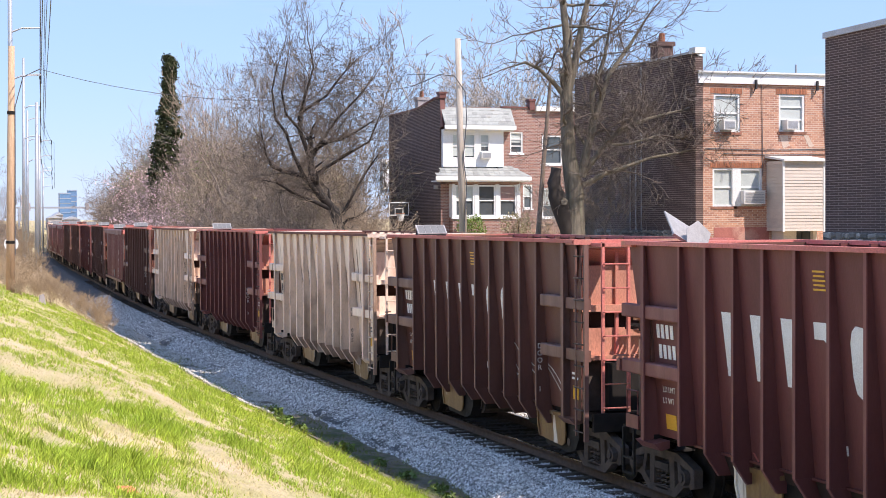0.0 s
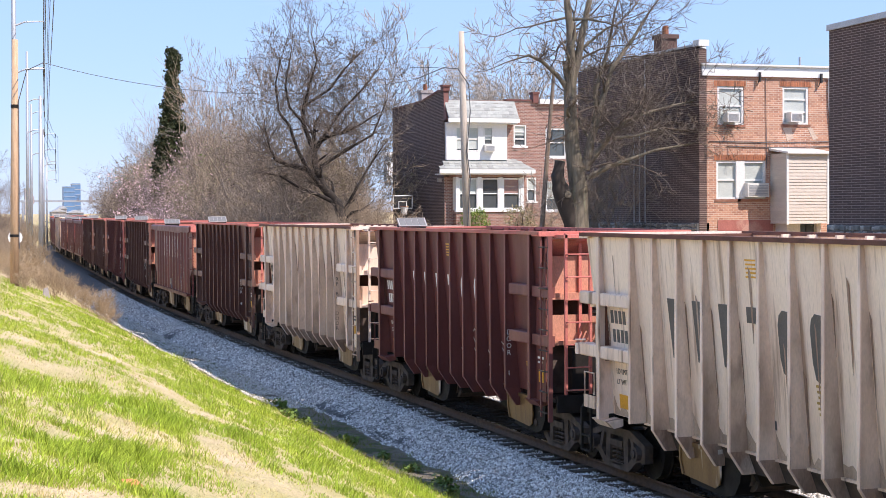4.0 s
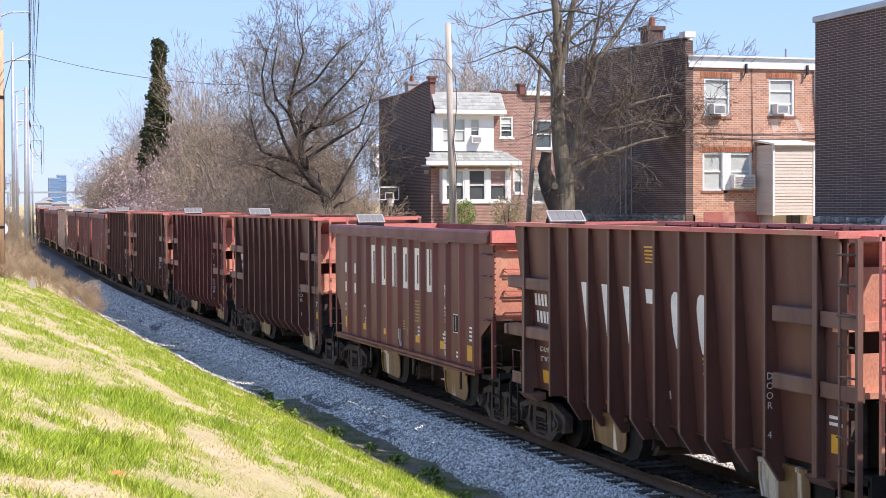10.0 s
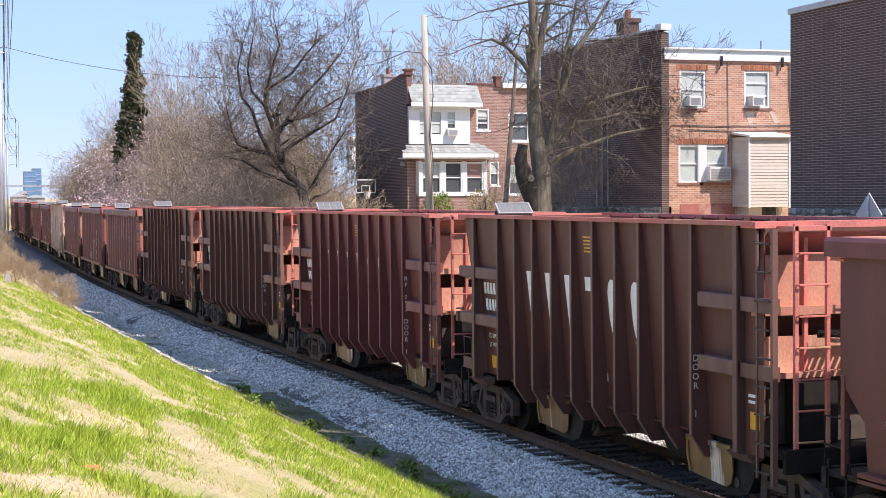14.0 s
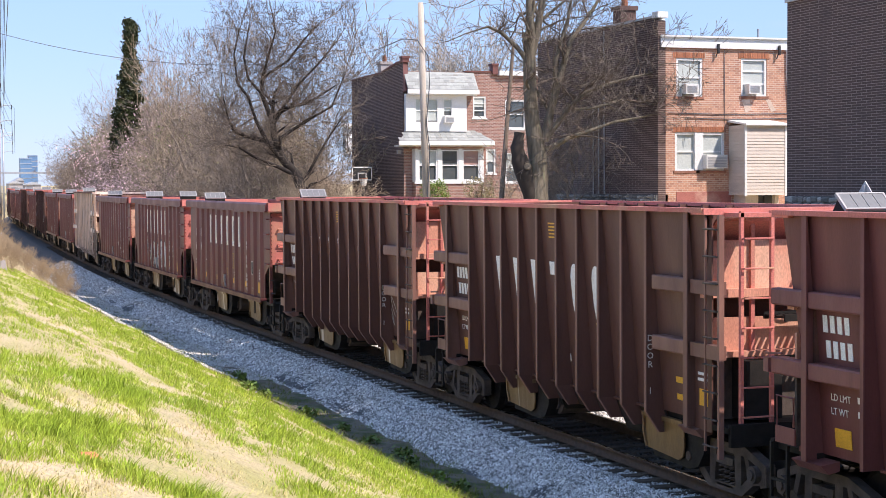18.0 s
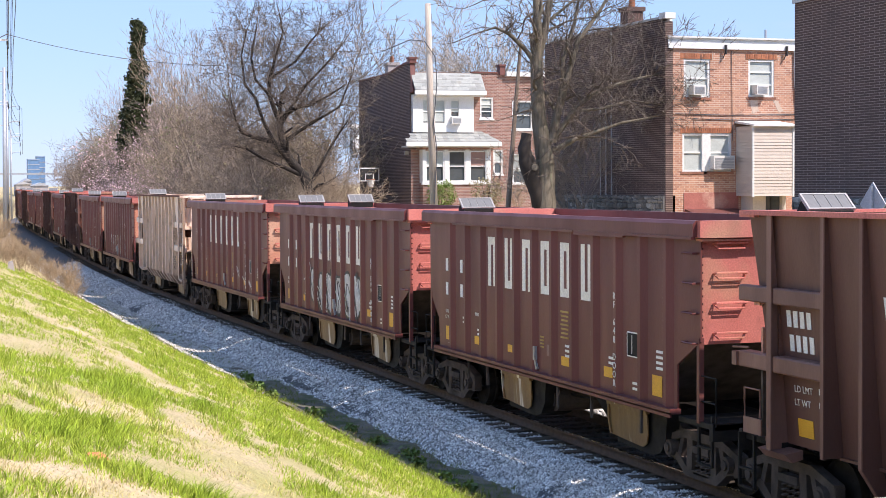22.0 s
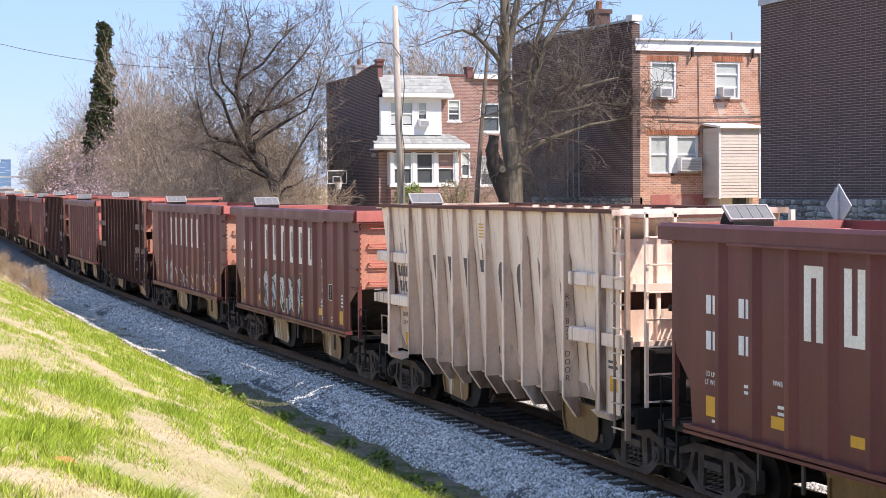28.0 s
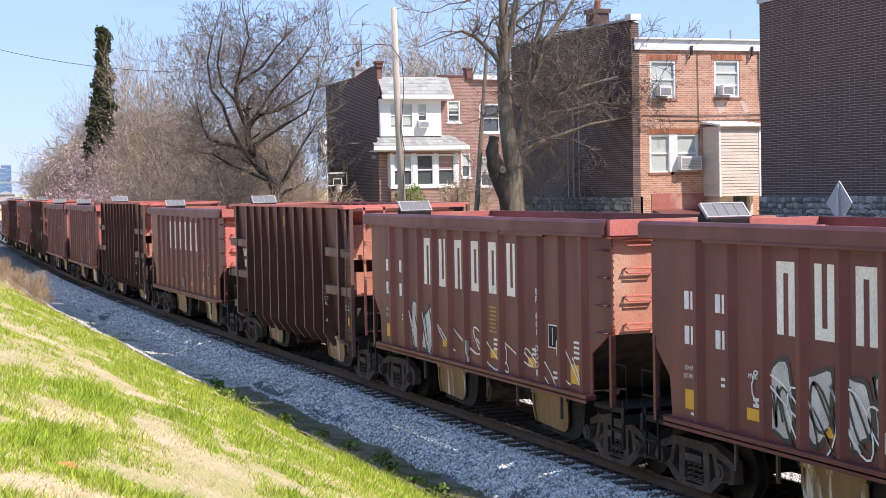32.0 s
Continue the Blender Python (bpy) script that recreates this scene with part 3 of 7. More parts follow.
scatter_stones("ballast_stones", 115000, 19.0, 105.0, 10.15, 11.62, 0.024, 3)
scatter_stones("ballast_stones", 16000, 42.0, 112.0, 8.9, 10.4, 0.030, 17, SUNLIT_GRAVEL, "gravel at the bank's foot, coloured pale as sunlit", True)
scatter_stones("ballast_stones", 15000, 19.0, 85.0, 11.55, 12.08, 0.024, 9)
scatter_stones("ballast_stones", 9000, 19.0, 70.0, 12.3, 13.65, 0.030, 4, UNDERCAR_STONE, "dirty ballast stones between rails, darkened for shade under cars")
scatter_stones("ballast_stones", 34000, 19.0, 75.0, 13.9, 16.2, 0.036, 14, SUNLIT_GRAVEL, "far-shoulder ballast stones, coloured pale as sunlit")

# grass blades on the bank
# worn sandy patches on the bank: middle, half widths across and along
SANDY = ((2.0, 23.3, 0.55, 1.6), (3.4, 33.5, 0.35, 2.4), (4.05, 31.0, 0.25, 3.2), (4.15, 25.0, 0.22, 3.4), (4.4, 21.6, 0.22, 2.2), (3.2, 17.0, 0.30, 1.3), (2.05, 16.9, 0.30, 0.9), (1.25, 13.8, 0.28, 0.7),
         (2.15, 12.1, 0.55, 0.75), (3.05, 14.0, 0.5, 1.3), (3.1, 12.3, 0.7, 0.8), (1.0, 10.4, 0.4, 0.4), (1.6, 10.4, 0.5, 0.5), (4.1, 15.6, 0.22, 1.4), (5.6, 20.4, 0.15, 2.2), (6.7, 27.0, 0.15, 3.0))
LUSH = ((1.7, 12.9, 0.55, 1.4), (1.8, 20.0, 0.7, 2.2), (2.6, 19.2, 0.5, 1.6), (4.1, 38.0, 0.4, 4.0), (2.5, 15.2, 0.4, 0.9), (1.2, 11.7, 0.4, 0.6))


def worn(x, y):
    k = noise.noise((x * 1.7, y * 0.8, 6.0)) * 0.9 + noise.noise((x * 5.0, y * 2.6, 1.0)) * 0.45
    s = max(1.25 - math.hypot((x - a) / (p * 1.05), (y - b) / (q * 1.05)) for a, b, p, q in SANDY) + k * 0.6
    g = max(1.2 - math.hypot((x - a) / p, (y - b) / q) for a, b, p, q in LUSH) + k * 0.4
    return max(0.0, min(1.0, s)) * 0.95 - max(0.0, min(1.0, g)) * 0.6


def patch_of(x, y):
    return 0.6 * noise.noise((x * 0.5, y * 0.24, 9.0)) + 0.75 * noise.noise((x * 1.25, y * 0.62, 2.0)) + 0.35 * noise.noise((x * 3.1, y * 1.5, 4.0))


def tuft(x, y):
    """How thick the grass stands, clump by clump."""
    return 0.75 * noise.noise((x * 1.9, y * 0.95, 11.0)) + 0.55 * noise.noise((x * 5.2, y * 2.7, 13.0)) + 0.35 * noise.noise((x * 13.0, y * 7.0, 15.0))


def grass(name, material, n, lo, hi, hgt, seed, label, u0=0.0, u1=9.4, clump=0.0, wide=0.0042):
    r = np.random.default_rng(seed)
    pts = []
    while len(pts) < n:
        y = 1.0 / (1.0 / 8.5 + r.uniform() * (1.0 / 80.0 - 1.0 / 8.5))
        u = r.uniform(max(0.03 * y - 0.3, u0), u1)
        if u0 == 0.0 and u > 8.7 and r.uniform() < 0.6:
            continue
        x = u + bend(y)
        c = tuft(x, y)
        if c < clump + r.normal(0, 0.16):
            continue
        m = patch_of(x, y) * 0.7 + 0.30 * min(1.0, max(0.0, (u - 4.6) * 0.8)) + 0.18 - worn(x, y) * (1.0 if y < 45 else 0.3)
        if lo < m + r.normal(0, 0.20) < hi:
            pts.append((x, y, ground_at(x, y), m, c))
    pts = np.array(pts)
    n = len(pts)
    far = 0.6 + pts[:, 1] / 34.0
    h = hgt * r.uniform(0.45, 1.35, n) * (1.0 + 0.55 * np.clip(pts[:, 3] - 0.2, -0.5, 1)) * np.clip(0.85 + 1.1 * pts[:, 4], 0.4, 1.9)
    w = wide * far * r.uniform(0.7, 1.5, n)
    a = r.uniform(0, 6.283, n)
    lx, ly = (0.18 + r.normal(0, 0.5, n)) * h, r.normal(0, 0.5, n) * h
    b0 = pts[:, :3] - np.array([0, 0, 0.015])
    dx = np.stack([np.cos(a) * w, np.sin(a) * w, 0 * a], 1)
    mid = b0 + np.stack([lx * 0.35, ly * 0.35, h * 0.6], 1)
    tip = b0 + np.stack([lx, ly, h], 1)
    v = np.stack([b0 - dx, b0 + dx, mid + dx * 0.7, mid - dx * 0.7, tip], 1).reshape(-1, 3)
    k = np.arange(n)[:, None] * 5
    t = np.vstack([np.hstack([k, k + 1, k + 2]), np.hstack([k, k + 2, k + 3]), np.hstack([k + 3, k + 2, k + 4])])
    tagged(part(name, arrays_mesh(name, v, t), material), label, "grass", kind="stuff")


grass("grass", GRASS_A, 235000, -0.13, 9, 0.060, 5, "bright green spring grass on the sunny bank", clump=-0.30)
grass("grass", GRASS_D, 52000, 0.16, 9, 0.088, 7, "deep green tufts of taller grass on the bank", u1=8.9, clump=0.16)
grass("grass", GRASS_B, 66000, -1.2, 0.36, 0.046, 6, "pale straw-coloured thin grass on the bank", clump=-0.45)
grass("grass", GRASS_C, 34000, 0.15, 9, 0.10, 8, "dull green verge grass at the foot of the bank", 8.6, 10.45, clump=-0.4)

# ---- the train: ballast hopper cars ----
# car space: origin on the rail head at mid-length, y towards the tail of the train, near side at -x
MESHES = {}


def shared(key, build):
    if key not in MESHES:
        MESHES[key] = build().mesh(key)
    return MESHES[key]


def frame_mesh():
    m = Mesh()
    # cast side frame: a bow with two windows
    def bar(pts, w=0.075):
        m.prism(pts, "x", -w, w)
    bar([(-1.12, 0.50), (-1.12, 0.62), (-0.55, 0.80), (0.55, 0.80), (1.12, 0.62), (1.12, 0.50), (0.60, 0.66), (-0.60, 0.66)], 0.08)
    bar([(-1.10, 0.34), (-1.10, 0.44), (-0.70, 0.40), (-0.42, 0.20), (0.42, 0.20), (0.70, 0.40), (1.10, 0.44), (1.10, 0.34), (0.78, 0.28), (0.48, 0.08), (-0.48, 0.08), (-0.78, 0.28)], 0.08)
    bar([(-0.46, 0.14), (-0.30, 0.14), (-0.26, 0.72), (-0.44, 0.72)])
    bar([(0.46, 0.14), (0.30, 0.14), (0.26, 0.72), (0.44, 0.72)])
    bar([(-0.75, 0.36), (-0.66, 0.30), (-0.52, 0.70), (-0.62, 0.72)])
    bar([(0.75, 0.36), (0.66, 0.30), (0.52, 0.70), (0.62, 0.72)])
    bar([(-1.14, 0.32), (-0.98, 0.28), (-0.96, 0.66), (-1.14, 0.60)])
    bar([(1.14, 0.32), (0.98, 0.28), (0.96, 0.66), (1.14, 0.60)])
    return m


def bearing_mesh():
    return Mesh().disc(-0.17, 0.05, 0, 0, 0.125, 14).disc(-0.20, -0.17, 0, 0, 0.075, 10)


def spring_mesh():
    m = Mesh()
    for y in (-0.15, 0.0, 0.15):
        pts = [(0.05 * math.cos(a * 0.9), y + 0.065 * math.sin(a * 0.9), 0.17 + 0.30 * a / 28) for a in range(29)]
        m.tube(pts, 0.019, 4)
    m.box(-0.07, 0.07, -0.24, 0.24, 0.47, 0.58)
    m.box(-0.06, 0.06, -0.24, 0.24, 0.15, 0.175)
    return m


def wheelset_mesh():
    m = Mesh()
    for s in (-1, 1):
        n = 28
        prof = ((0.0, 0.03), (0.42, 0.03), (0.455, 0.062), (0.46, -0.062), (0.485, -0.068), (0.485, -0.098), (0.44, -0.10), (0.40, -0.05), (0.13, -0.02), (0.12, -0.09), (0.0, -0.09))
        ring = []
        for r, x in prof:
            ring.append([(s * (0.753 + 0.0 + x), r * math.cos(2 * math.pi * i / n), r * math.sin(2 * math.pi * i / n)) for i in range(n)])
        o = len(m.v)
        for rg in ring:
            m.v += rg
        for j in range(len(prof) - 1):
            for i in range(n):
                a, b = o + j * n + i, o + j * n + (i + 1) % n
                m.f.append((a, b, b + n, a + n))
    m.disc(-0.95, 0.95, 0, 0, 0.085, 12)
    # bolt heads on the plates make the turning visible
    for s in (-1, 1):
        for i in range(3):
            a = 2 * math.pi * i / 3
            m.disc(s * 0.765, s * 0.79, 0.28 * math.cos(a), 0.28 * math.sin(a), 0.03, 6)
    return m


WHEELSETS = []


def truck(car, y, index):
    t = part("truck", shared("truck_bolster", lambda: Mesh().box(-0.95, 0.95, -0.2, 0.2, 0.48, 0.70).box(-0.25, 0.25, -0.3, 0.3, 0.66, 0.9)), STEEL, car, at=(0, y, 0))
    for s in (-1, 1):
        part("side_frame", shared("side_frame", frame_mesh), IRON, t, "dusty cast steel side frame", at=(s * 1.0, 0, 0))
        part("spring_pack", shared("spring_pack", spring_mesh), IRON, t, at=(s * 1.02, 0, 0))
    for dy in (-0.89, 0.89):
        w = part("wheelset", shared("wheelset", wheelset_mesh), STEEL, t, "dark steel wheels with bright worn treads", at=(0, dy, 0.46), smooth=False)
        WHEELSETS.append((w, index, dy))
        for s in (-1, 1):
            part("bearing", shared("bearing", bearing_mesh), IRON, t, at=pose(s * 1.0, dy, 0.46, 0, 0, 0 if s < 0 else 180))


def grab_mesh(w, out):
    return Mesh().tube([(0, -w / 2, 0), (-out, -w / 2, 0), (-out, w / 2, 0), (0, w / 2, 0)], 0.016, 5)


def coupler(car, y, s):
    m = Mesh().box(-0.14, 0.14, y - 0.1 * s, y + 0.50 * s, 0.70, 0.95).box(-0.2, 0.2, y + 0.35 * s, y + 0.62 * s, 0.68, 0.98)
    part("coupler", m.mesh("coupler"), IRON, car)
    hose = [(-0.45, y + 0.05 * s, 0.80), (-0.47, y + 0.22 * s, 0.55), (-0.42, y + 0.42 * s, 0.42), (-0.30, y + 0.60 * s, 0.50)]
    part("air_hose", Mesh().tube(hose, 0.03, 6), STEEL, car)


def chute(car, y, length, side=-1):
    """An outlet door below the hopper, tapered, with a curved lower edge and a folded rim."""
    def build():
        m = Mesh()
        h = length / 2
        m.prism([(-h, 0.96), (h, 0.96), (h + 0.02, 0.66), (h - 0.06, 0.42), (0.20 - h, 0.36), (0.06 - h, 0.43), (0.0 - h, 0.60)], "x", -0.012, 0.012)
        m.prism([(-h - 0.02, 0.98), (h + 0.02, 0.98), (h + 0.02, 0.91), (-h - 0.02, 0.91)], "x", -0.045, 0.03)
        m.prism([(h - 0.05, 0.95), (h, 0.95), (h + 0.02, 0.66), (h - 0.05, 0.42), (h - 0.10, 0.44), (h - 0.03, 0.66)], "x", -0.04, 0.01)
        return m
    part("chute_back", shared("chute_back%.1f" % length, lambda: Mesh().prism([(-length / 2 - 0.55, 1.05), (length / 2, 1.05), (length / 2 - 0.2, 0.30), (-length / 2 - 0.05, 0.26), (-length / 2 - 0.32, 0.34), (-length / 2 - 0.48, 0.55)], "x", -0.3, 0.3)), STEEL, car, at=(side * 0.88, y, 0))
    part("outlet_door", shared("outlet_door%.1f" % length, build), CHUTE, car, "rust-streaked outlet door below the hopper", at=pose(side * 1.20, y, 0, 0, side * 3, 0))


def rotary(car, y):
    part("door_drum", shared("door_drum", lambda: Mesh().disc(-0.95, 0.95, 0, 0.62, 0.24, 18).disc(-1.0, -0.95, 0, 0.62, 0.15, 14).disc(-1.05, -1.0, 0, 0.62, 0.06, 8)), IRON, car, at=(0, y, 0))


def hopper_core(car, half, top, metal, inner):
    """Inside and bottom: two slope sheets, the far wall, cross ridge, bottom bays."""
    wide = 1.26 if top > 4.1 else 1.39
    for s in (-1, 1):
        m = Mesh().prism([(s * (half - 0.05), top - 0.12), (s * (half - 0.05), top - 0.16), (s * 1.9, 1.05), (s * 1.9, 1.10)], "x", -wide, wide)
        part("slope_sheet", m, inner, car, "rusty sunlit hopper floor plate")
    b = Mesh()
    for y0, y1 in ((-3.8, -1.9), (0.6, 2.5)):
        b.prism([(-wide + 0.05, 1.15), (wide - 0.05, 1.15), (0.92, 0.50), (-0.92, 0.50)], "y", y0, y1)
    b.prism([(-wide + 0.05, 1.15), (wide - 0.05, 1.15), (1.1, 0.98), (-1.1, 0.98)], "y", -1.9, 0.6)
    b.box(-0.16, 0.16, -6.2, 6.2, 0.72, 1.05)
    part("underframe", b.mesh("underframe"), STEEL, car)
    part("brake_pipe", shared("brake_pipe", lambda: Mesh().tube([(-0.75, -5.9, 0.88), (-0.75, -2.0, 0.84), (-0.70, 0.0, 0.70), (-0.75, 2.6, 0.84), (-0.75, 5.9, 0.88)], 0.022, 6)), STEEL, car)


def end_sheet_mesh(y, s, z0, top):
    m = Mesh()
    m.box(-1.42, 1.42, y - 0.02, y + 0.02, z0, top)
    return m


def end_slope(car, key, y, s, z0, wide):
    """The steep plate below the end sheet; dark iron carries the shade over the truck."""
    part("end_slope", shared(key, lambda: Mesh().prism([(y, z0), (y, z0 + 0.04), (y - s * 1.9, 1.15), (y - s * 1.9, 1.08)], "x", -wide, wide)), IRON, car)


def solar_box(car, y, x, z, tilt=40.0):
    """A tilted panel of four cells on a tent-shaped stand, facing the head of the train."""
    k_ = Matrix.Diagonal((0.76, 0.76, 0.76, 1))
    p = part("solar_panel", shared("solar_frame", lambda: Mesh().box(-0.45, 0.45, -0.19, 0.19, -0.03, 0.0).box(-0.48, -0.44, -0.21, 0.21, -0.04, 0.018).box(0.44, 0.48, -0.21, 0.21, -0.04, 0.018).box(-0.44, 0.44, -0.21, -0.18, -0.04, 0.018).box(-0.44, 0.44, 0.18, 0.21, -0.04, 0.018)),
             ALU, car, "tilted solar panel in an aluminium frame", at=pose(x, y, z + 0.15, tilt, 0, 0) @ k_)
    for i in range(4):
        part("panel_cell", shared("panel_cell", lambda: Mesh().box(-0.10, 0.10, -0.175, 0.175, 0.0, 0.012)), PANEL, p, at=(-0.33 + 0.22 * i, 0, 0))
    part("panel_stand", shared("panel_stand", lambda: Mesh().prism([(-0.17, -0.14), (0.30, -0.14), (0.30, 0.04), (0.13, 0.27), (-0.17, 0.03)], "x", -0.43, 0.43)), STEEL, car, at=Matrix.Translation((x, y, z)) @ k_)


def markings(car, x, blocks, material, name):
    """Plain painted blocks on the near side, one part each: (y, z, width, height). x: the sheet's place, or its slope."""
    for y, z, w, h in blocks:
        key = "mark%.3f_%.3f" % (w, h)
        at = pose(lean(z), y, z, 0, LEAN, 0) if x == "lean" else (x, y, z)
        part(name, shared(key, lambda: Mesh().box(-0.004, 0.004, -w / 2, w / 2, -h / 2, h / 2)), material, car, at=at)


def small_print(car, x, y, z, w, rows, mt, name="stencilled_line"):
    for i in range(rows):
        ww = w * random.choice((0.6, 0.75, 0.9, 1.0))
        markings(car, x, [(y + (w - ww) / 2, z - i * 0.085, ww, 0.042)], mt, name)


def stencil(text, size, car, x, y, z, mt):
    """A short readable stencil on the near side."""
    at = pose(lean(z) - 0.003, y, z, 0, LEAN, 0) if x == "lean" else pose(x, y, z)
    lettering(text, size, car, at @ pose(0, 0, 0, 90, 0, -90), mt)


def big_name(car, x, ys, z, h, mt, w):
    """Six large painted shapes in a row, each a plain block with an upright slot."""
    form = (("low",), ("high",), ("low",), ("low", "high"), ("low", "high"), ("high",))
    for i, y in enumerate(ys):
        m = Mesh()
        a, b_, k = y + w / 2, y - w / 2, w * 0.36
        m.box(x - 0.004, x + 0.004, a - k, a, z - h / 2, z + h / 2)
        m.box(x - 0.004, x + 0.004, b_, b_ + k, z - h / 2, z + h / 2)
        for end in form[i]:
            z0 = z - h / 2 if end == "high" else z + h / 2 - 0.15
            m.box(x - 0.004, x + 0.004, b_ + k, a - k, z0, z0 + 0.15)
        part("painted_block", m, mt, car)


def slivers(car, ys, mt):
    """Six tall painted shapes on the sheet between the ribs, each of its own height and outline."""
    shape = (((0.25, 0.47), (-0.02, 0.47), (-0.02, -0.47), (0.17, -0.47)), ((0.25, 0.47), (-0.22, 0.47), (-0.22, 0.30), (0.02, 0.22), (0.0, -0.30), (-0.2, -0.47), (0.17, -0.47)),
             ((0.25, 0.47), (-0.15, 0.47), (-0.22, 0.2), (-0.05, 0.0), (-0.05, -0.47), (0.18, -0.47)), ((0.25, 0.47), (-0.22, 0.47), (-0.2, 0.10), (0.02, 0.24), (0.25, 0.24)),
             ((0.10, 0.47), (-0.15, 0.45), (-0.2, -0.4), (0.02, -0.47), (0.16, -0.40), (0.22, -0.2), (0.24, 0.25), (0.19, 0.40)), ((0.10, 0.47), (-0.15, 0.45), (-0.2, -0.4), (0.02, -0.47), (0.16, -0.42), (0.22, -0.2), (0.24, 0.25), (0.19, 0.40)))
    for i, (y, pts) in enumerate(zip(ys, shape)):
        part("painted_wedge", shared("wedge%d" % i, lambda: Mesh().prism(pts, "x", -0.004, 0.004)), mt, car, at=pose(lean(2.72), y, 2.72, 0, LEAN, 0))


def tag_scrawl(car, x, y0, y1, z0, z1, mt, n, seed, width=0.022):
    """Unreadable sprayed loops, a ribbon for each stroke."""
    rnd = random.Random(seed)
    at_z = (lambda z: lean(z) - 0.004) if x == "lean" else (lambda z: x)
    for i in range(n):
        cy, cz = y1 + (y0 - y1) * (i + 0.5) / n, rnd.uniform(z0 + 0.25 * (z1 - z0), z1 - 0.3 * (z1 - z0))
        ry, rz = abs(y1 - y0) / n * rnd.uniform(0.4, 0.75), (z1 - z0) * rnd.uniform(0.25, 0.48)
        a0, a1 = rnd.uniform(0, 6.28), rnd.uniform(3.5, 8.5)
        k = 22
        pts = [Vector((cy + ry * math.cos(a0 + a1 * j / k) + 0.12 * ry * j / k, cz + rz * math.sin(1.0 + a0 + a1 * 1.3 * j / k))) for j in range(k + 1)]
        m = Mesh()
        for j, p in enumerate(pts):
            d = pts[min(j + 1, k)] - pts[max(j - 1, 0)]
            nrm = Vector((-d.y, d.x)).normalized() * width * (0.7 + 0.5 * math.sin(1.7 * j + i) ** 2)
            for q in (p + nrm, p - nrm):
                m.v.append((at_z(q.y), q.x, q.y))
        m.f += [(2 * j, 2 * j + 1, 2 * j + 3, 2 * j + 2) for j in range(k)]
        part("spray_stroke", m, mt, car, "unreadable sprayed scrawl")


def spray_fill(car, x, y0, y1, z0, z1, n, seed):
    """Bulky sprayed shapes, silver with black outlines."""
    rnd = random.Random(seed)
    for mt, grow, dx in ((SPRAY_DK, 0.07, 0.001), (SPRAY, 0.0, -0.002)):
        rnd.seed(seed)
        for i in range(n):
            cy = y1 + (y0 - y1) * (i + 0.5) / n
            w, h = abs(y1 - y0) / n * rnd.uniform(0.36, 0.46) + grow, (z1 - z0) * rnd.uniform(0.40, 0.5) + grow
            cz = (z0 + z1) / 2 + rnd.uniform(-0.05, 0.05)
            slant = rnd.uniform(-0.14, 0.14)
            step = 0.0007 * i
            k = 24
            ph = rnd.uniform(0, 6.28)
            pts = []
            for j in range(k):
                a = 2 * math.pi * j / k
                r = 1.0 + 0.10 * math.sin(3 * a + ph) + 0.07 * math.sin(5 * a + 2 * ph)
                pts.append((cy + w * r * math.copysign(abs(math.cos(a)) ** 0.7, math.cos(a)) + slant * math.sin(a), cz + h * r * math.copysign(abs(math.sin(a)) ** 0.7, math.sin(a))))
            m = Mesh()
            m.v = [(x + dx - step, q[0], max(q[1], z0 - 0.06)) for q in pts] + [(x + dx - step, cy, cz)]
            m.f = [(j, (j + 1) % k, k) for j in range(k)]
            part("spray_fill", m, mt, car, "silver and black sprayed shape, unreadable")


RIB_Y = [3.80 - 0.845 * i for i in range(10)]
TIP, TOP_X, FOOT_X, R_TOP, R_LOW = -1.56, -1.500, -1.250, 4.16, 1.07
LEAN = math.degrees(math.atan2(TOP_X - FOOT_X, R_TOP - R_LOW))


def lean(z):
    """Just outside the side sheet, which leans in towards its foot."""
    return FOOT_X + (TOP_X - FOOT_X) * (z - R_LOW) / (R_TOP - R_LOW) - 0.005


def rust_stains(car, seed):
    """Ragged rust and mud low on each panel, runs beside the ribs, bare rust on the rib faces."""
    rnd = random.Random(seed)
    tilt = lambda y: pose(lean(2.0) - 0.002, y, 2.0, 0, LEAN, 0)
    for y in RIB_Y + [5.06]:
        n = 8
        top_ = [(-0.02 - 0.80 * k / (n - 1), -0.92 + rnd.uniform(0.03, 0.24) + (0.14 if k in (0, n - 1) else 0.0)) for k in range(n)]
        part("rust_stain", Mesh().prism([(-0.02, -0.92)] + top_ + [(-0.82, -0.92)], "x", -0.002, 0.002), MUD_FILM, car, at=tilt(y))
        for side_ in (-0.03, -0.40, -0.74):
            if rnd.random() < 0.7:
                z1 = rnd.uniform(0.3, 2.0)
                z0 = z1 - rnd.uniform(0.7, 2.0)
                w = rnd.uniform(0.02, 0.07)
                part("rust_run", Mesh().prism([(side_, z1), (side_ - w, z1 - 0.1), (side_ - w * 0.7, max(-0.8, z0 + 0.3)), (side_ - 0.01, max(-0.9, z0))], "x", -0.003, 0.001), CAR_GRIME, car, at=tilt(y))
        for i in range(2):
            z0 = rnd.choice((1.08, 1.08, 1.5, 2.2, 3.0))
            z1 = z0 + rnd.uniform(0.25, 0.7)
            part("rust_patch", Mesh().prism([(0.034, z0), (0.034, z1 - 0.15), (0.01, z1), (-0.034, z1 - 0.3), (-0.034, z0)], "x", TIP - 0.003, TIP + 0.001), RUST_PAINT, car, at=(0, y, 0))


def web_mesh(z0, z1):
    """A rib's upright plate between the leaning sheet and the rib's face."""
    return Mesh().prism([(lean(z0) + 0.01, z0), (TIP, z0), (TIP, z1), (lean(z1) + 0.01, z1)], "y", -0.008, 0.008)


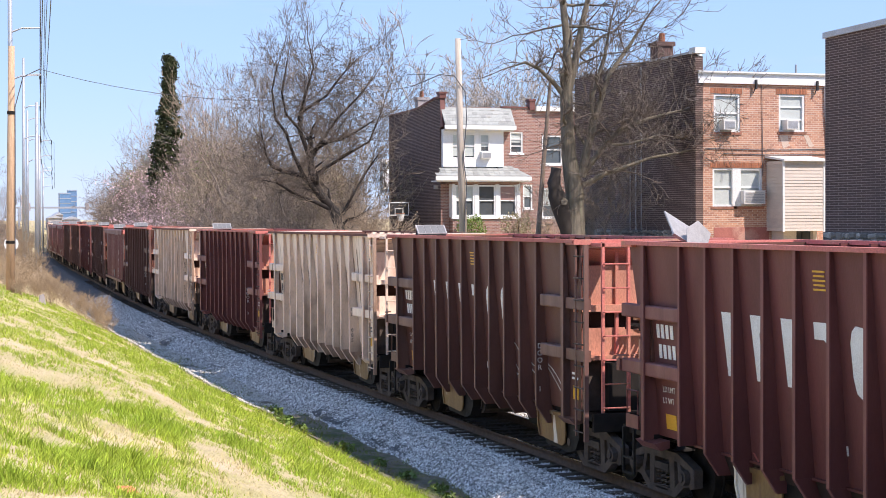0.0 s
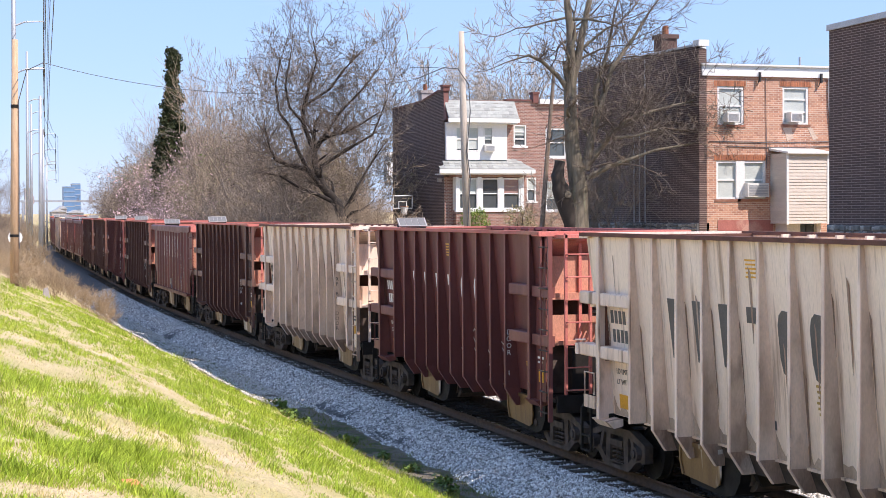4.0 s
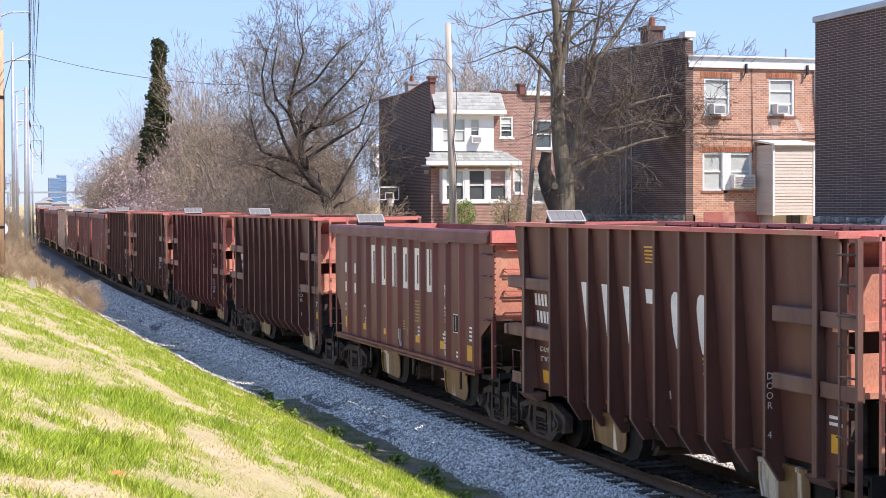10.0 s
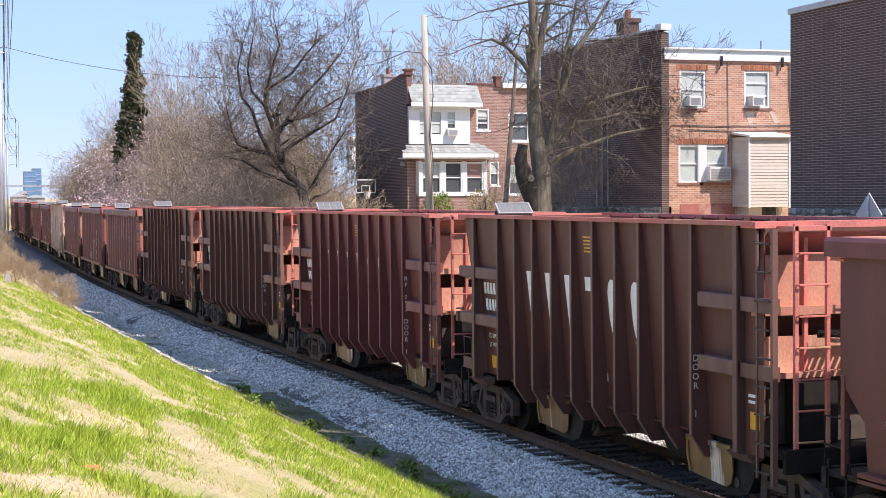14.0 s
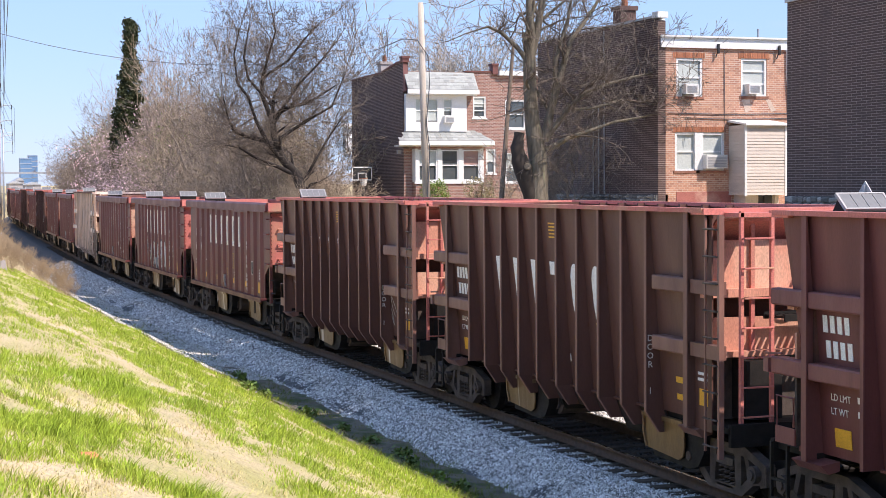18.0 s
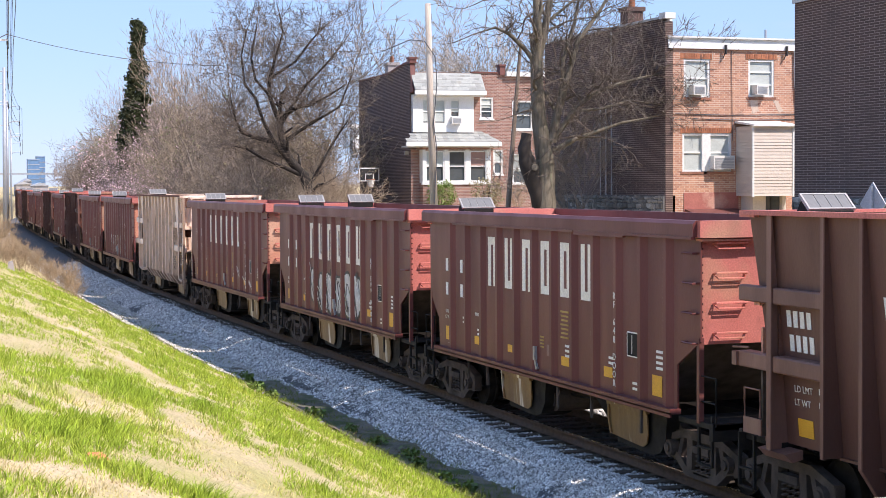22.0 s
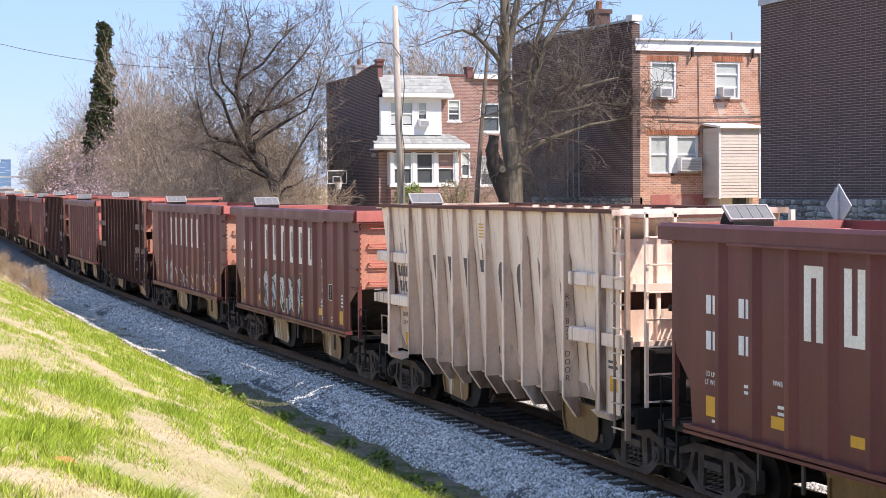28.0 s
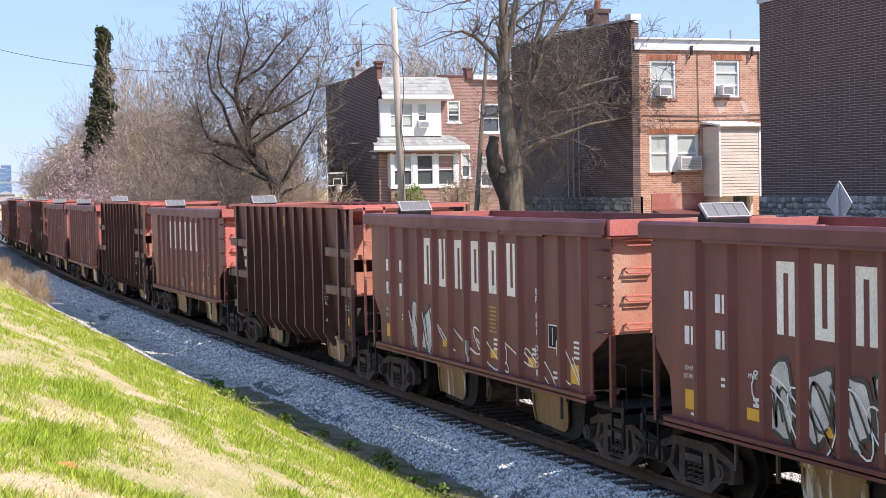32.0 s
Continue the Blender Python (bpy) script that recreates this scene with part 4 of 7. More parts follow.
def ribbed_car(index, paint, white, door, number_rows=True, top_mat=None, solar=True, scrawl=None):
    """Outside-ribbed ballast hopper: a leaning sheet behind deep ribs, belts on the end bays, an open ladder end."""
    look_ = "weathered off-white" if white else "oxide brown"
    car = thing("ballast_hopper_car", (0, 0, 0), "%s outside-ribbed steel ballast hopper car in the train" % look_, "freight car", "ballast hopper cars of the train")
    top, low = R_TOP, R_LOW
    trim = CAR_CREAM if white else {CAR_TAN: TAN_RIB, CAR_RED: RED_RIB}.get(paint, BROWN_RIB)
    web = CAR_DUST if white else paint
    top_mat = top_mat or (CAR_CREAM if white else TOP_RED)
    for s in (-1, 1):
        def sheet():
            i_ = 0.03
            out = [(s * abs(FOOT_X), -5.30, low), (s * abs(FOOT_X), 5.30, low), (s * abs(TOP_X), 5.70, top), (s * abs(TOP_X), -5.55, top)]
            return Mesh().add(out + [(x - s * i_, y, z) for x, y, z in out], [(0, 1, 2, 3), (7, 6, 5, 4), (0, 4, 5, 1), (1, 5, 6, 2), (2, 6, 7, 3), (3, 7, 4, 0)])
        side = part("side_sheet", shared("r_sheet%d" % s, sheet), paint, car)
        if s < 0:
            for i, y in enumerate(RIB_Y):
                foot = 1 <= i
                def flange():
                    m = Mesh().box(TIP - 0.012, TIP + 0.008, -0.034, 0.034, low, top - 0.02)
                    if foot:
                        k = 0.034
                        m.add([(TIP - 0.012, -k, low), (TIP - 0.012, k, low), (-1.34, k, 0.73), (-1.34, -k, 0.73), (TIP + 0.006, -k, low), (TIP + 0.006, k, low), (-1.322, k, 0.73), (-1.322, -k, 0.73)],
                              [(0, 1, 2, 3), (7, 6, 5, 4), (0, 4, 5, 1), (2, 6, 7, 3), (1, 5, 6, 2), (3, 7, 4, 0)])
                    return m
                part("rib", shared("r_flange%d" % foot, flange), trim, side, at=(0, y, 0))
                part("rib_web", shared("r_web", lambda: web_mesh(low, top - 0.02)), web, side, at=(0, y, 0))
                if foot:
                    part("rib_foot", shared("r_foot", lambda: Mesh().prism([(-1.20, low), (TIP + 0.004, low), (-1.335, 0.73), (-1.12, 0.73)], "y", -0.010, 0.010)), CAR_GRIME if white else paint, side, at=(0, y, 0))
            # lower turned-in plate between the rib feet, darker than the sheet above
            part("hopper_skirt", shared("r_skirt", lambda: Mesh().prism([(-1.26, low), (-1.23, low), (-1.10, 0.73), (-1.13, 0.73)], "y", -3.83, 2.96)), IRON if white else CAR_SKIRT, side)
            part("sheet_lip", shared("r_lip", lambda: Mesh().box(-1.30, -1.25, -3.8, 3.8, low - 0.025, low + 0.012)), web, side)
            for z in (3.06, 2.15):
                part("belt", shared("r_belt_bay%d" % (z > 2.5), lambda: Mesh().prism([(lean(z), -0.11), (TIP + 0.03, -0.11), (TIP + 0.015, -0.09), (TIP + 0.015, 0.09), (TIP + 0.03, 0.11), (lean(z), 0.11)], "y", 3.84, 5.02)), trim, side, at=(0, 0, z))
                part("belt", shared("r_belt_near%d" % (z > 2.5), lambda: Mesh().prism([(lean(z), -0.11), (TIP + 0.03, -0.11), (TIP + 0.015, -0.09), (TIP + 0.015, 0.09), (TIP + 0.03, 0.11), (lean(z), 0.11)], "y", -4.98, -3.98)), trim, side, at=(0, 0, z))
                part("belt", shared("r_belt_far%d" % (z > 2.5), lambda: Mesh().prism([(lean(z), -0.11), (TIP + 0.04, -0.11), (TIP + 0.02, -0.09), (TIP + 0.02, 0.09), (TIP + 0.04, 0.11), (lean(z), 0.11)], "y", 5.14, 5.92)), trim, side, at=(0, 0, z))
                part("belt", shared("r_belt_end%d" % (z > 2.5), lambda: Mesh().box(-1.52, -1.38, -5.95, -5.14, -0.10, 0.10)), trim, side, at=(0, 0, z))
            for y in (5.08, -5.08):
                part("corner_post", shared("r_post", lambda: Mesh().box(TIP - 0.012, TIP + 0.012, -0.055, 0.055, 1.0, top - 0.02).prism([(lean(1.07) + 0.01, 1.0), (TIP, 1.0), (TIP, top - 0.02), (lean(top) + 0.01, top - 0.02)], "y", 0.03, 0.05)), trim, side, at=(0, y, 0))
            part("jacking_pad", shared("r_jack", lambda: Mesh().prism([(-1.52, 0.98), (-1.24, 1.02), (-1.24, 0.90), (-1.40, 0.86)], "y", -5.3, -4.75)), trim, side)
            part("jacking_pad", shared("r_jack_far", lambda: Mesh().prism([(-1.52, 0.98), (-1.24, 1.02), (-1.24, 0.90), (-1.40, 0.86)], "y", 4.75, 5.45)), trim, side)
            part("ladder_panel", shared("r_ladder_panel", lambda: Mesh().box(-1.43, -1.405, -5.62, -5.13, 0.98, top - 0.05)), paint, side)
        else:
            m = shared("r_ribs_far_side", lambda: (lambda q: [q.box(1.27, 1.55, y - 0.03, y + 0.03, 1.07, top) for y in RIB_Y] and q)(Mesh()))
            part("far_side_rib", m, paint, side)
        part("top_rim", shared("r_rim%d" % s, lambda: Mesh().box(s * 1.42, s * 1.60, -5.62, 5.80, top - 0.03, top + 0.035)), RUST_IN if white else top_mat, car)
    # ladder on the near corner, its stiles standing clear of the side
    lad = part("side_ladder", shared("r_stiles", lambda: Mesh().box(-1.53, -1.50, -5.61, -5.57, 0.72, 4.06).box(-1.54, -1.46, -6.03, -5.97, 0.66, 4.10)), CAR_GRIME if white else trim, car)
    for i in range(9):
        part("rung", shared("r_rung", lambda: Mesh().tube([(-1.515, -5.58, 0), (-1.56, -5.60, 0.0), (-1.56, -5.97, 0.0), (-1.515, -6.0, 0)], 0.015, 5)), IRON if not white else CAR_DUST, lad, at=(0, 0, 0.82 + 0.385 * i))
    hopper_core(car, 5.5, top, paint, TOP_RED if not white else CAR_WHITE)
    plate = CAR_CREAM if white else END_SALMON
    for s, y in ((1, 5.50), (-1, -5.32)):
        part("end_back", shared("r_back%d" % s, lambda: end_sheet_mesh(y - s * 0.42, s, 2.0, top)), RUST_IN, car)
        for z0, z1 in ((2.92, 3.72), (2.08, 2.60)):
            part("end_sheet", shared("r_end%d_%.1f" % (s, z0), lambda: end_sheet_mesh(y, s, z0, z1)), plate, car, "end plate in its sunlit colour")
        # Dark lower panel; the next car's shadow is put into its colour too.
        part("lower_end_sheet", shared("r_low_end%d" % s, lambda: end_sheet_mesh(y, s, 1.12, 2.04)), IRON, car, "dark lower end sheet, next car's shadow in its colour")
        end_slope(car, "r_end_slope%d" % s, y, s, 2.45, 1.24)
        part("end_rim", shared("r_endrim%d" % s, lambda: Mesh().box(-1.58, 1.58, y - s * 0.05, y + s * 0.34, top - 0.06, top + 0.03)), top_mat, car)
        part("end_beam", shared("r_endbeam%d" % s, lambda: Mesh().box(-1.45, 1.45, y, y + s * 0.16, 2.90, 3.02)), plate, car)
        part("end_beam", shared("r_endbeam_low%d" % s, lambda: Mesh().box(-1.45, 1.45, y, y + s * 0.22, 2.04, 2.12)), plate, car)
    part("end_stiffener", shared("r_stiff", lambda: Mesh().box(-0.66, -0.60, -5.40, -5.34, 1.15, 3.98)), top_mat, car)
    part("end_stiffener", shared("r_stiff_far", lambda: Mesh().box(0.70, 0.76, -5.46, -5.33, 1.15, 3.98)), top_mat, car)
    # the open near end: platform, posts, end ladder, rails
    plat = part("end_platform", shared("r_platform", lambda: Mesh().box(-1.42, 1.42, -6.12, -5.2, 1.02, 1.10).box(-1.42, 1.42, -6.16, -6.08, 0.84, 1.16)), STEEL, car)
    el = part("end_ladder", shared("r_end_stiles", lambda: Mesh().box(-1.225, -1.175, -6.08, -6.02, 0.85, top).box(-0.735, -0.685, -6.08, -6.02, 0.85, top)), top_mat, car)
    for i in range(7):
        part("rung", shared("r_end_rung", lambda: Mesh().tube([(-1.2, -6.08, 0), (-1.19, -6.13, 0), (-0.72, -6.13, 0), (-0.71, -6.08, 0)], 0.015, 5)), top_mat, el, at=(0, 0, 1.25 + 0.42 * i))
    part("rim_bracket", shared("r_bracket", lambda: Mesh().box(-1.25, -0.66, -6.08, -5.55, top - 0.09, top - 0.03)), top_mat, el)
    part("end_post", shared("r_endpost", lambda: Mesh().box(-0.04, 0.04, -0.04, 0.04, 1.05, top)), trim, plat, at=(1.42, -6.0, 0))
    part("brake_box", shared("r_brake", lambda: Mesh().box(-0.95, -0.35, -5.75, -5.36, 1.15, 2.0)), STEEL, plat)
    part("brake_wheel", shared("r_brake_wheel", lambda: Mesh().tube([(0.25 + 0.24 * math.cos(a * 0.3927), -5.82, 3.45 + 0.24 * math.sin(a * 0.3927)) for a in range(17)], 0.018, 5).tube([(0.01, -5.82, 3.45), (0.49, -5.82, 3.45)], 0.014, 4).tube([(0.25, -5.82, 3.21), (0.25, -5.82, 3.69)], 0.014, 4).tube([(0.25, -5.82, 3.45), (0.25, -5.3, 3.45)], 0.03, 6)), STEEL, plat)
    part("perforated_step", shared("r_step", lambda: (lambda q: [q.box(-0.5 + 0.11 * i, -0.44 + 0.11 * i, -6.08, -5.5, 2.62, 2.65) for i in range(12)] and q.box(-0.52, 0.85, -6.1, -6.06, 2.58, 2.68).box(-0.52, 0.85, -5.54, -5.5, 2.58, 2.68))(Mesh())), STEEL, plat)
    far = part("far_platform", shared("r_platform_far", lambda: Mesh().box(-1.35, 1.35, 5.1, 6.1, 1.0, 1.08).box(-1.42, 1.42, 6.04, 6.12, 0.84, 1.14)), STEEL, car)
    for x in (-1.32, 1.32):
        part("end_post", shared("r_farpost", lambda: Mesh().box(-0.04, 0.04, 5.44, 5.52, 1.05, 2.5)), paint, far, at=(x, 0, 0))
    for x in (-1.44, 1.44):
        part("grab_frame", shared("r_grab_frame", lambda: Mesh().tube([(0, 5.52, 1.36), (0, 5.52, 1.74), (0, 5.93, 1.74), (0, 5.93, 1.18)], 0.018, 5).box(-0.012, 0.012, 5.48, 5.95, 1.12, 1.34)), CAR_DUST if white else trim, far, at=(x, 0, 0))
        part("step_stirrup", shared("stirrup", lambda: Mesh().box(-0.02, 0.02, -0.22, -0.18, -0.55, 0.2).box(-0.02, 0.02, 0.18, 0.22, -0.55, 0.2).box(-0.03, 0.03, -0.2, 0.2, -0.56, -0.53).box(-0.03, 0.03, -0.2, 0.2, -0.3, -0.27)), STEEL, far, at=(x, 5.86, 0.9))
        part("belt_bracket", shared("r_belt_bracket", lambda: Mesh().box(-0.13, 0.02, 5.94, 6.06, 2.05, 2.24).tube([(-0.13, 6.02, 2.30), (-0.13, 5.6, 2.33)], 0.016, 5)), trim, far, at=(x, 0, 0))
    for s in (-1, 1):
        coupler(car, s * 6.05, s)
    for y in (5.38, -5.38):
        truck(car, y, index)
    for y in (1.92, -3.80):
        chute(car, y, 1.3)
        chute(car, y, 1.3, 1)
        rotary(car, y - 1.05)
    mk = DARK_MARK if white else WHITE_MARK
    if number_rows:
        slivers(car, [2.44 - 0.845 * i for i in range(6)], mk)
        markings(car, "lean", [(4.86 - 0.16 * k, 2.77, 0.10, 0.22) for k in range(4)] + [(4.82 - 0.16 * k, 2.45, 0.10, 0.22) for k in range(4)], mk, "number_bar")
        stencil("LD LMT", 0.13, car, "lean", 4.62, 1.80, mk)
        stencil("LT WT", 0.13, car, "lean", 4.66, 1.62, mk)
        markings(car, "lean", [(4.12, 1.86, 0.26, 0.08), (4.15, 1.68, 0.22, 0.08)], mk, "stencilled_line")
    # the door's own stencil, down the plate of the last rib
    for k, ch in enumerate(door.replace(" ", "  ") if len(door) < 8 else door):
        if ch != " ":
            lettering(ch, 0.14, car, pose(TIP + 0.075, RIB_Y[9] - 0.011, 2.14 - 0.135 * k + (0.55 if len(door) > 8 else 0.0), 90, 0, 0), mk, name="door_stencil")
    markings(car, "lean", [(4.62, 1.33, 0.36, 0.24)], YELLOW_MARK, "reflective_tape")
    markings(car, -1.436, [(-5.40, 1.46, 0.24, 0.24)], YELLOW_MARK, "reflective_tape")
    small_print(car, -1.436, -5.38, 1.80, 0.30, 2, mk)
    if index % 3 == 1:
        markings(car, "lean", [(-4.45, 1.60, 0.30, 0.09), (-4.45, 1.34, 0.30, 0.09)], YELLOW_MARK, "reflective_tape")
    for k in range(5):
        markings(car, "lean", [(-0.05, 3.86 - 0.06 * k, 0.30 - 0.03 * (k % 2), 0.025)], YELLOW_MARK, "warning_note")
    if number_rows:
        for k in range(6):
            markings(car, "lean", [(-1.75, 2.22 - 0.075 * k, 0.30 - 0.04 * (k % 3), 0.035)], DULL_YELLOW, "warning_note")
        markings(car, "lean", [(-0.42, 1.55, 0.10, 0.13), (2.2, 1.42, 0.13, 0.05)], mk, "inspection_patch")
    if white:
        rust_stains(car, index)
    if solar:
        solar_box(car, 5.0, -0.72, top)
    if scrawl:
        tag_scrawl(car, "lean", scrawl[0], scrawl[1], 1.30, 2.05, SPRAY, 3, index + 50, 0.016)
    return car


H_RIB = [4.56 - 0.87 * i for i in range(12)]


def smooth_car(index, door, colour=None, solar=(4.7,), scrawl=None, fill=None):
    """Flat-sided ballast hopper: slim pressed ribs, deep top chord and a side sill."""
    paint = colour or CAR_MAROON
    car = thing("ballast_hopper_car", (0, 0, 0), "maroon flat-sided steel ballast hopper car with white painted blocks", "freight car", "ballast hopper cars of the train")
    top = 4.02
    for s in (-1, 1):
        side = part("side_sheet", shared("h_sheet%d" % s, lambda: Mesh().prism([(-5.30, 1.12), (5.36, 1.12), (5.42, 1.75), (5.95, 2.25), (5.95, top - 0.2), (-6.02, top - 0.2), (-6.02, 2.25), (-5.30, 1.85)], "x", s * 1.40, s * 1.43)), paint, car)
        if s < 0:
            for y in H_RIB:
                part("rib", shared("h_rib", lambda: Mesh().prism([(-1.43, -0.19), (-1.438, -0.17), (-1.497, -0.055), (-1.50, -0.045), (-1.50, 0.045), (-1.497, 0.052), (-1.43, 0.062)], "z", 1.18, top - 0.25)), paint, side, at=(0, y, 0))
        else:
            part("far_side_rib", shared("h_ribs_far_side", lambda: (lambda q: [q.box(1.43, 1.51, y - 0.06, y + 0.06, 1.1, top - 0.27) for y in H_RIB] and q)(Mesh())), paint, side)
        part("top_chord", shared("h_chord%d" % s, lambda: Mesh().prism([(s * 1.40, top - 0.24), (s * 1.575, top - 0.24), (s * 1.575, top - 0.05), (s * 1.53, top), (s * 1.40, top)], "y", -6.05, 6.10)), paint, car)
        part("chord_drip", shared("h_drip%d" % s, lambda: Mesh().box(s * 1.53, s * 1.595, -1.85, 4.15, top - 0.275, top - 0.236).box(s * 1.53, s * 1.595, -6.03, -3.75, top - 0.275, top - 0.236).box(s * 1.53, s * 1.585, -3.75, -1.85, top - 0.31, top - 0.236)), paint, car)
        sill = part("side_sill", shared("h_sill%d" % s, lambda: Mesh().box(s * 1.38, s * 1.57, -5.32, 5.38, 1.10, 1.18).box(s * 1.54, s * 1.57, -5.32, 5.38, 1.05, 1.12)), paint, car)
        if s < 0:
            for y in (3.5, 2.45, -0.95, -2.35, -4.2):
                part("sill_gusset", shared("h_gusset", lambda: Mesh().box(-1.50, -1.46, -0.025, 0.025, 0.66, 1.10)), IRON, sill, at=(0, y, 0))
    hopper_core(car, 5.6, top, paint, TOP_RED)
    for s, y in ((1, 5.85), (-1, -5.92)):
        e = part("end_sheet", shared("h_end%d" % s, lambda: end_sheet_mesh(y, s, 2.20, top - 0.1)), END_SALMON if index in (7, 14, 16, 17) else TOP_RED, car, "end sheet in red lightened as sunlit")
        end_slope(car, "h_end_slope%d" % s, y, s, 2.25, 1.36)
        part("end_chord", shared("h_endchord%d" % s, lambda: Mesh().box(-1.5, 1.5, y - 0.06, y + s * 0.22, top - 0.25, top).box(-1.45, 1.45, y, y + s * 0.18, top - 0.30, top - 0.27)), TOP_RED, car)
        for x in (-0.92,):
            for i in range(4):
                part("rung", shared("h_rung%d" % s, lambda: Mesh().tube([(-0.26, 0, 0), (-0.26, s * 0.1, 0.02), (0.26, s * 0.1, 0.02), (0.26, 0, 0)], 0.018, 5).tube([(-0.26, s * 0.0, 0), (-0.22, s * 0.09, -0.06), (0.22, s * 0.09, -0.06), (0.26, 0, 0)], 0.014, 5)), TOP_RED if s < 0 else paint, e, at=(x, y + s * 0.02, 2.35 + 0.44 * i))
        plat = part("end_platform", shared("h_platform%d" % s, lambda: Mesh().box(-1.42, 1.42, y - s * 0.6, y + s * 0.5, 1.0, 1.08).box(-1.45, 1.45, y + s * 0.40, y + s * 0.5, 0.84, 1.10)), STEEL, car)
        for x in (-1.40, 1.40):
            part("corner_post", shared("h_post", lambda: Mesh().box(-0.04, 0.04, -0.04, 0.04, 1.05, 2.3)), paint, plat, at=(x, y + s * 0.04, 0))
            part("handrail", shared("h_handrail", lambda: Mesh().tube([(0, -0.28, 1.05), (0, -0.28, 1.75), (0, 0.28, 1.75), (0, 0.28, 1.05)], 0.018, 5).tube([(0, -0.28, 1.38), (0, 0.28, 1.38)], 0.014, 5)), STEEL, plat, at=(x, y + s * 0.22, 0))
            part("step_stirrup", shared("stirrup", lambda: Mesh().box(-0.02, 0.02, -0.22, -0.18, -0.55, 0.2).box(-0.02, 0.02, 0.18, 0.22, -0.55, 0.2).box(-0.03, 0.03, -0.2, 0.2, -0.56, -0.53).box(-0.03, 0.03, -0.2, 0.2, -0.3, -0.27)), STEEL, plat, at=(x, y + s * 0.20, 1.0))
        part("end_brace", shared("h_brace%d" % s, lambda: Mesh().box(-0.05, 0.05, y, y + s * 0.07, 1.05, 2.3).box(0.75, 0.85, y, y + s * 0.07, 1.05, 2.3)), STEEL, plat)
    part("rivet_line", shared("h_rivets", lambda: (lambda q: [q.box(-1.385, -1.355, -5.965, -5.935, 2.32 + 0.115 * i, 2.35 + 0.115 * i) for i in range(13)] and q)(Mesh())), STEEL, car)
    for i in range(4):
        part("grab_iron", shared("h_grab", lambda: grab_mesh(0.34, 0.09)), paint, car, at=(-1.43, -5.78, 2.22 + 0.44 * i))
    for s in (-1, 1):
        coupler(car, s * 6.0, s)
    for y in (5.38, -5.38):
        truck(car, y, index)
    for y in (1.52, -3.25):
        chute(car, y, 1.4)
        chute(car, y, 1.4, 1)
        rotary(car, y - 1.1)
    x = -1.434
    big_name(car, x, [2.30 - 0.87 * i for i in range(6)], 3.07, 0.95, NAME_WHITE, 0.43)
    for y, z in ((4.80, 2.90), (3.93, 2.90), (4.80, 2.40), (3.93, 2.40)):
        markings(car, x, [(y + 0.09, z, 0.13, 0.26), (y - 0.09, z, 0.13, 0.26)], WHITE_MARK, "number_bar")
    for y, z, h in ((4.80, 1.48, 0.28), (3.12, 1.47, 0.16), (1.35, 1.47, 0.14), (-1.16, 1.48, 0.16), (-2.90, 1.48, 0.17), (-4.65, 1.45, 0.32)):
        markings(car, x, [(y, z, 0.32, h)], YELLOW_MARK, "reflective_tape")
    stencil("LD LMT", 0.10, car, x - 0.002, 4.80, 1.90, WHITE_MARK)
    stencil("LT WT", 0.10, car, x - 0.002, 4.84, 1.78, WHITE_MARK)
    stencil("MWB", 0.10, car, x - 0.002, 3.12, 1.95, WHITE_MARK)
    for y, z, r in ((3.95, 1.86, 2), (3.12, 1.68, 2), (-1.16, 1.75, 3), (-2.92, 1.72, 2), (-3.80, 1.40, 2), (-4.62, 1.98, 4), (4.80, 1.28, 1)):
        small_print(car, x, y - 0.17, z, 0.34, r, WHITE_MARK)
    for k in range(7):
        markings(car, x, [(-1.14, 2.34 - 0.075 * k, 0.34 - 0.03 * (k % 3), 0.032)], DULL_YELLOW, "warning_note")
    for k in range(4):
        markings(car, x, [(-0.14, 1.82 - 0.06 * k, 0.16, 0.028)], DULL_YELLOW, "warning_note")
    markings(car, x, [(-0.45, 1.60, 0.18, 0.2)], FADED_PATCH, "faded_patch")
    lettering(door, 0.16, car, pose(-1.504, -3.27, 2.70, 90, 0, -90), WHITE_MARK, True)
    markings(car, x, [(-3.80, 2.20, 0.38, 0.02), (-3.80, 1.82, 0.38, 0.02), (-3.99, 2.01, 0.02, 0.38), (-3.61, 2.01, 0.02, 0.38), (-3.78, 2.01, 0.02, 0.30)], WHITE_MARK, "inspection_frame")
    markings(car, x + 0.001, [(-3.80, 2.01, 0.36, 0.36)], STEEL, "inspection_panel")
    part("cable_hook", shared("h_hook", lambda: Mesh().box(-1.50, -1.44, -0.04, 0.04, 1.2, 1.45).prism([(-0.1, 1.05), (-0.04, 1.03), (0.06, 1.22), (0.0, 1.24)], "x", -1.48, -1.44)), ALU, car, at=(0, 0.10, 0.18))
    for sy in solar:
        solar_box(car, 5.0, -0.72 if sy > 4 else 0.75, top)
    if fill:
        spray_fill(car, x - 0.004, fill[0], fill[1], fill[2], fill[3], fill[4], index)
        tag_scrawl(car, x - 0.013, fill[0], fill[1], fill[2], fill[3], SPRAY_DK, fill[4] * 2, index + 70, 0.024)
        tag_scrawl(car, x - 0.015, fill[0], fill[1], fill[2], fill[3], WHITE_MARK, fill[4], index + 90, 0.016)
    if scrawl:
        tag_scrawl(car, x - 0.006, scrawl[0], scrawl[1], 1.15, 1.9, WHITE_MARK, scrawl[2], index + 9, 0.016)
    return car


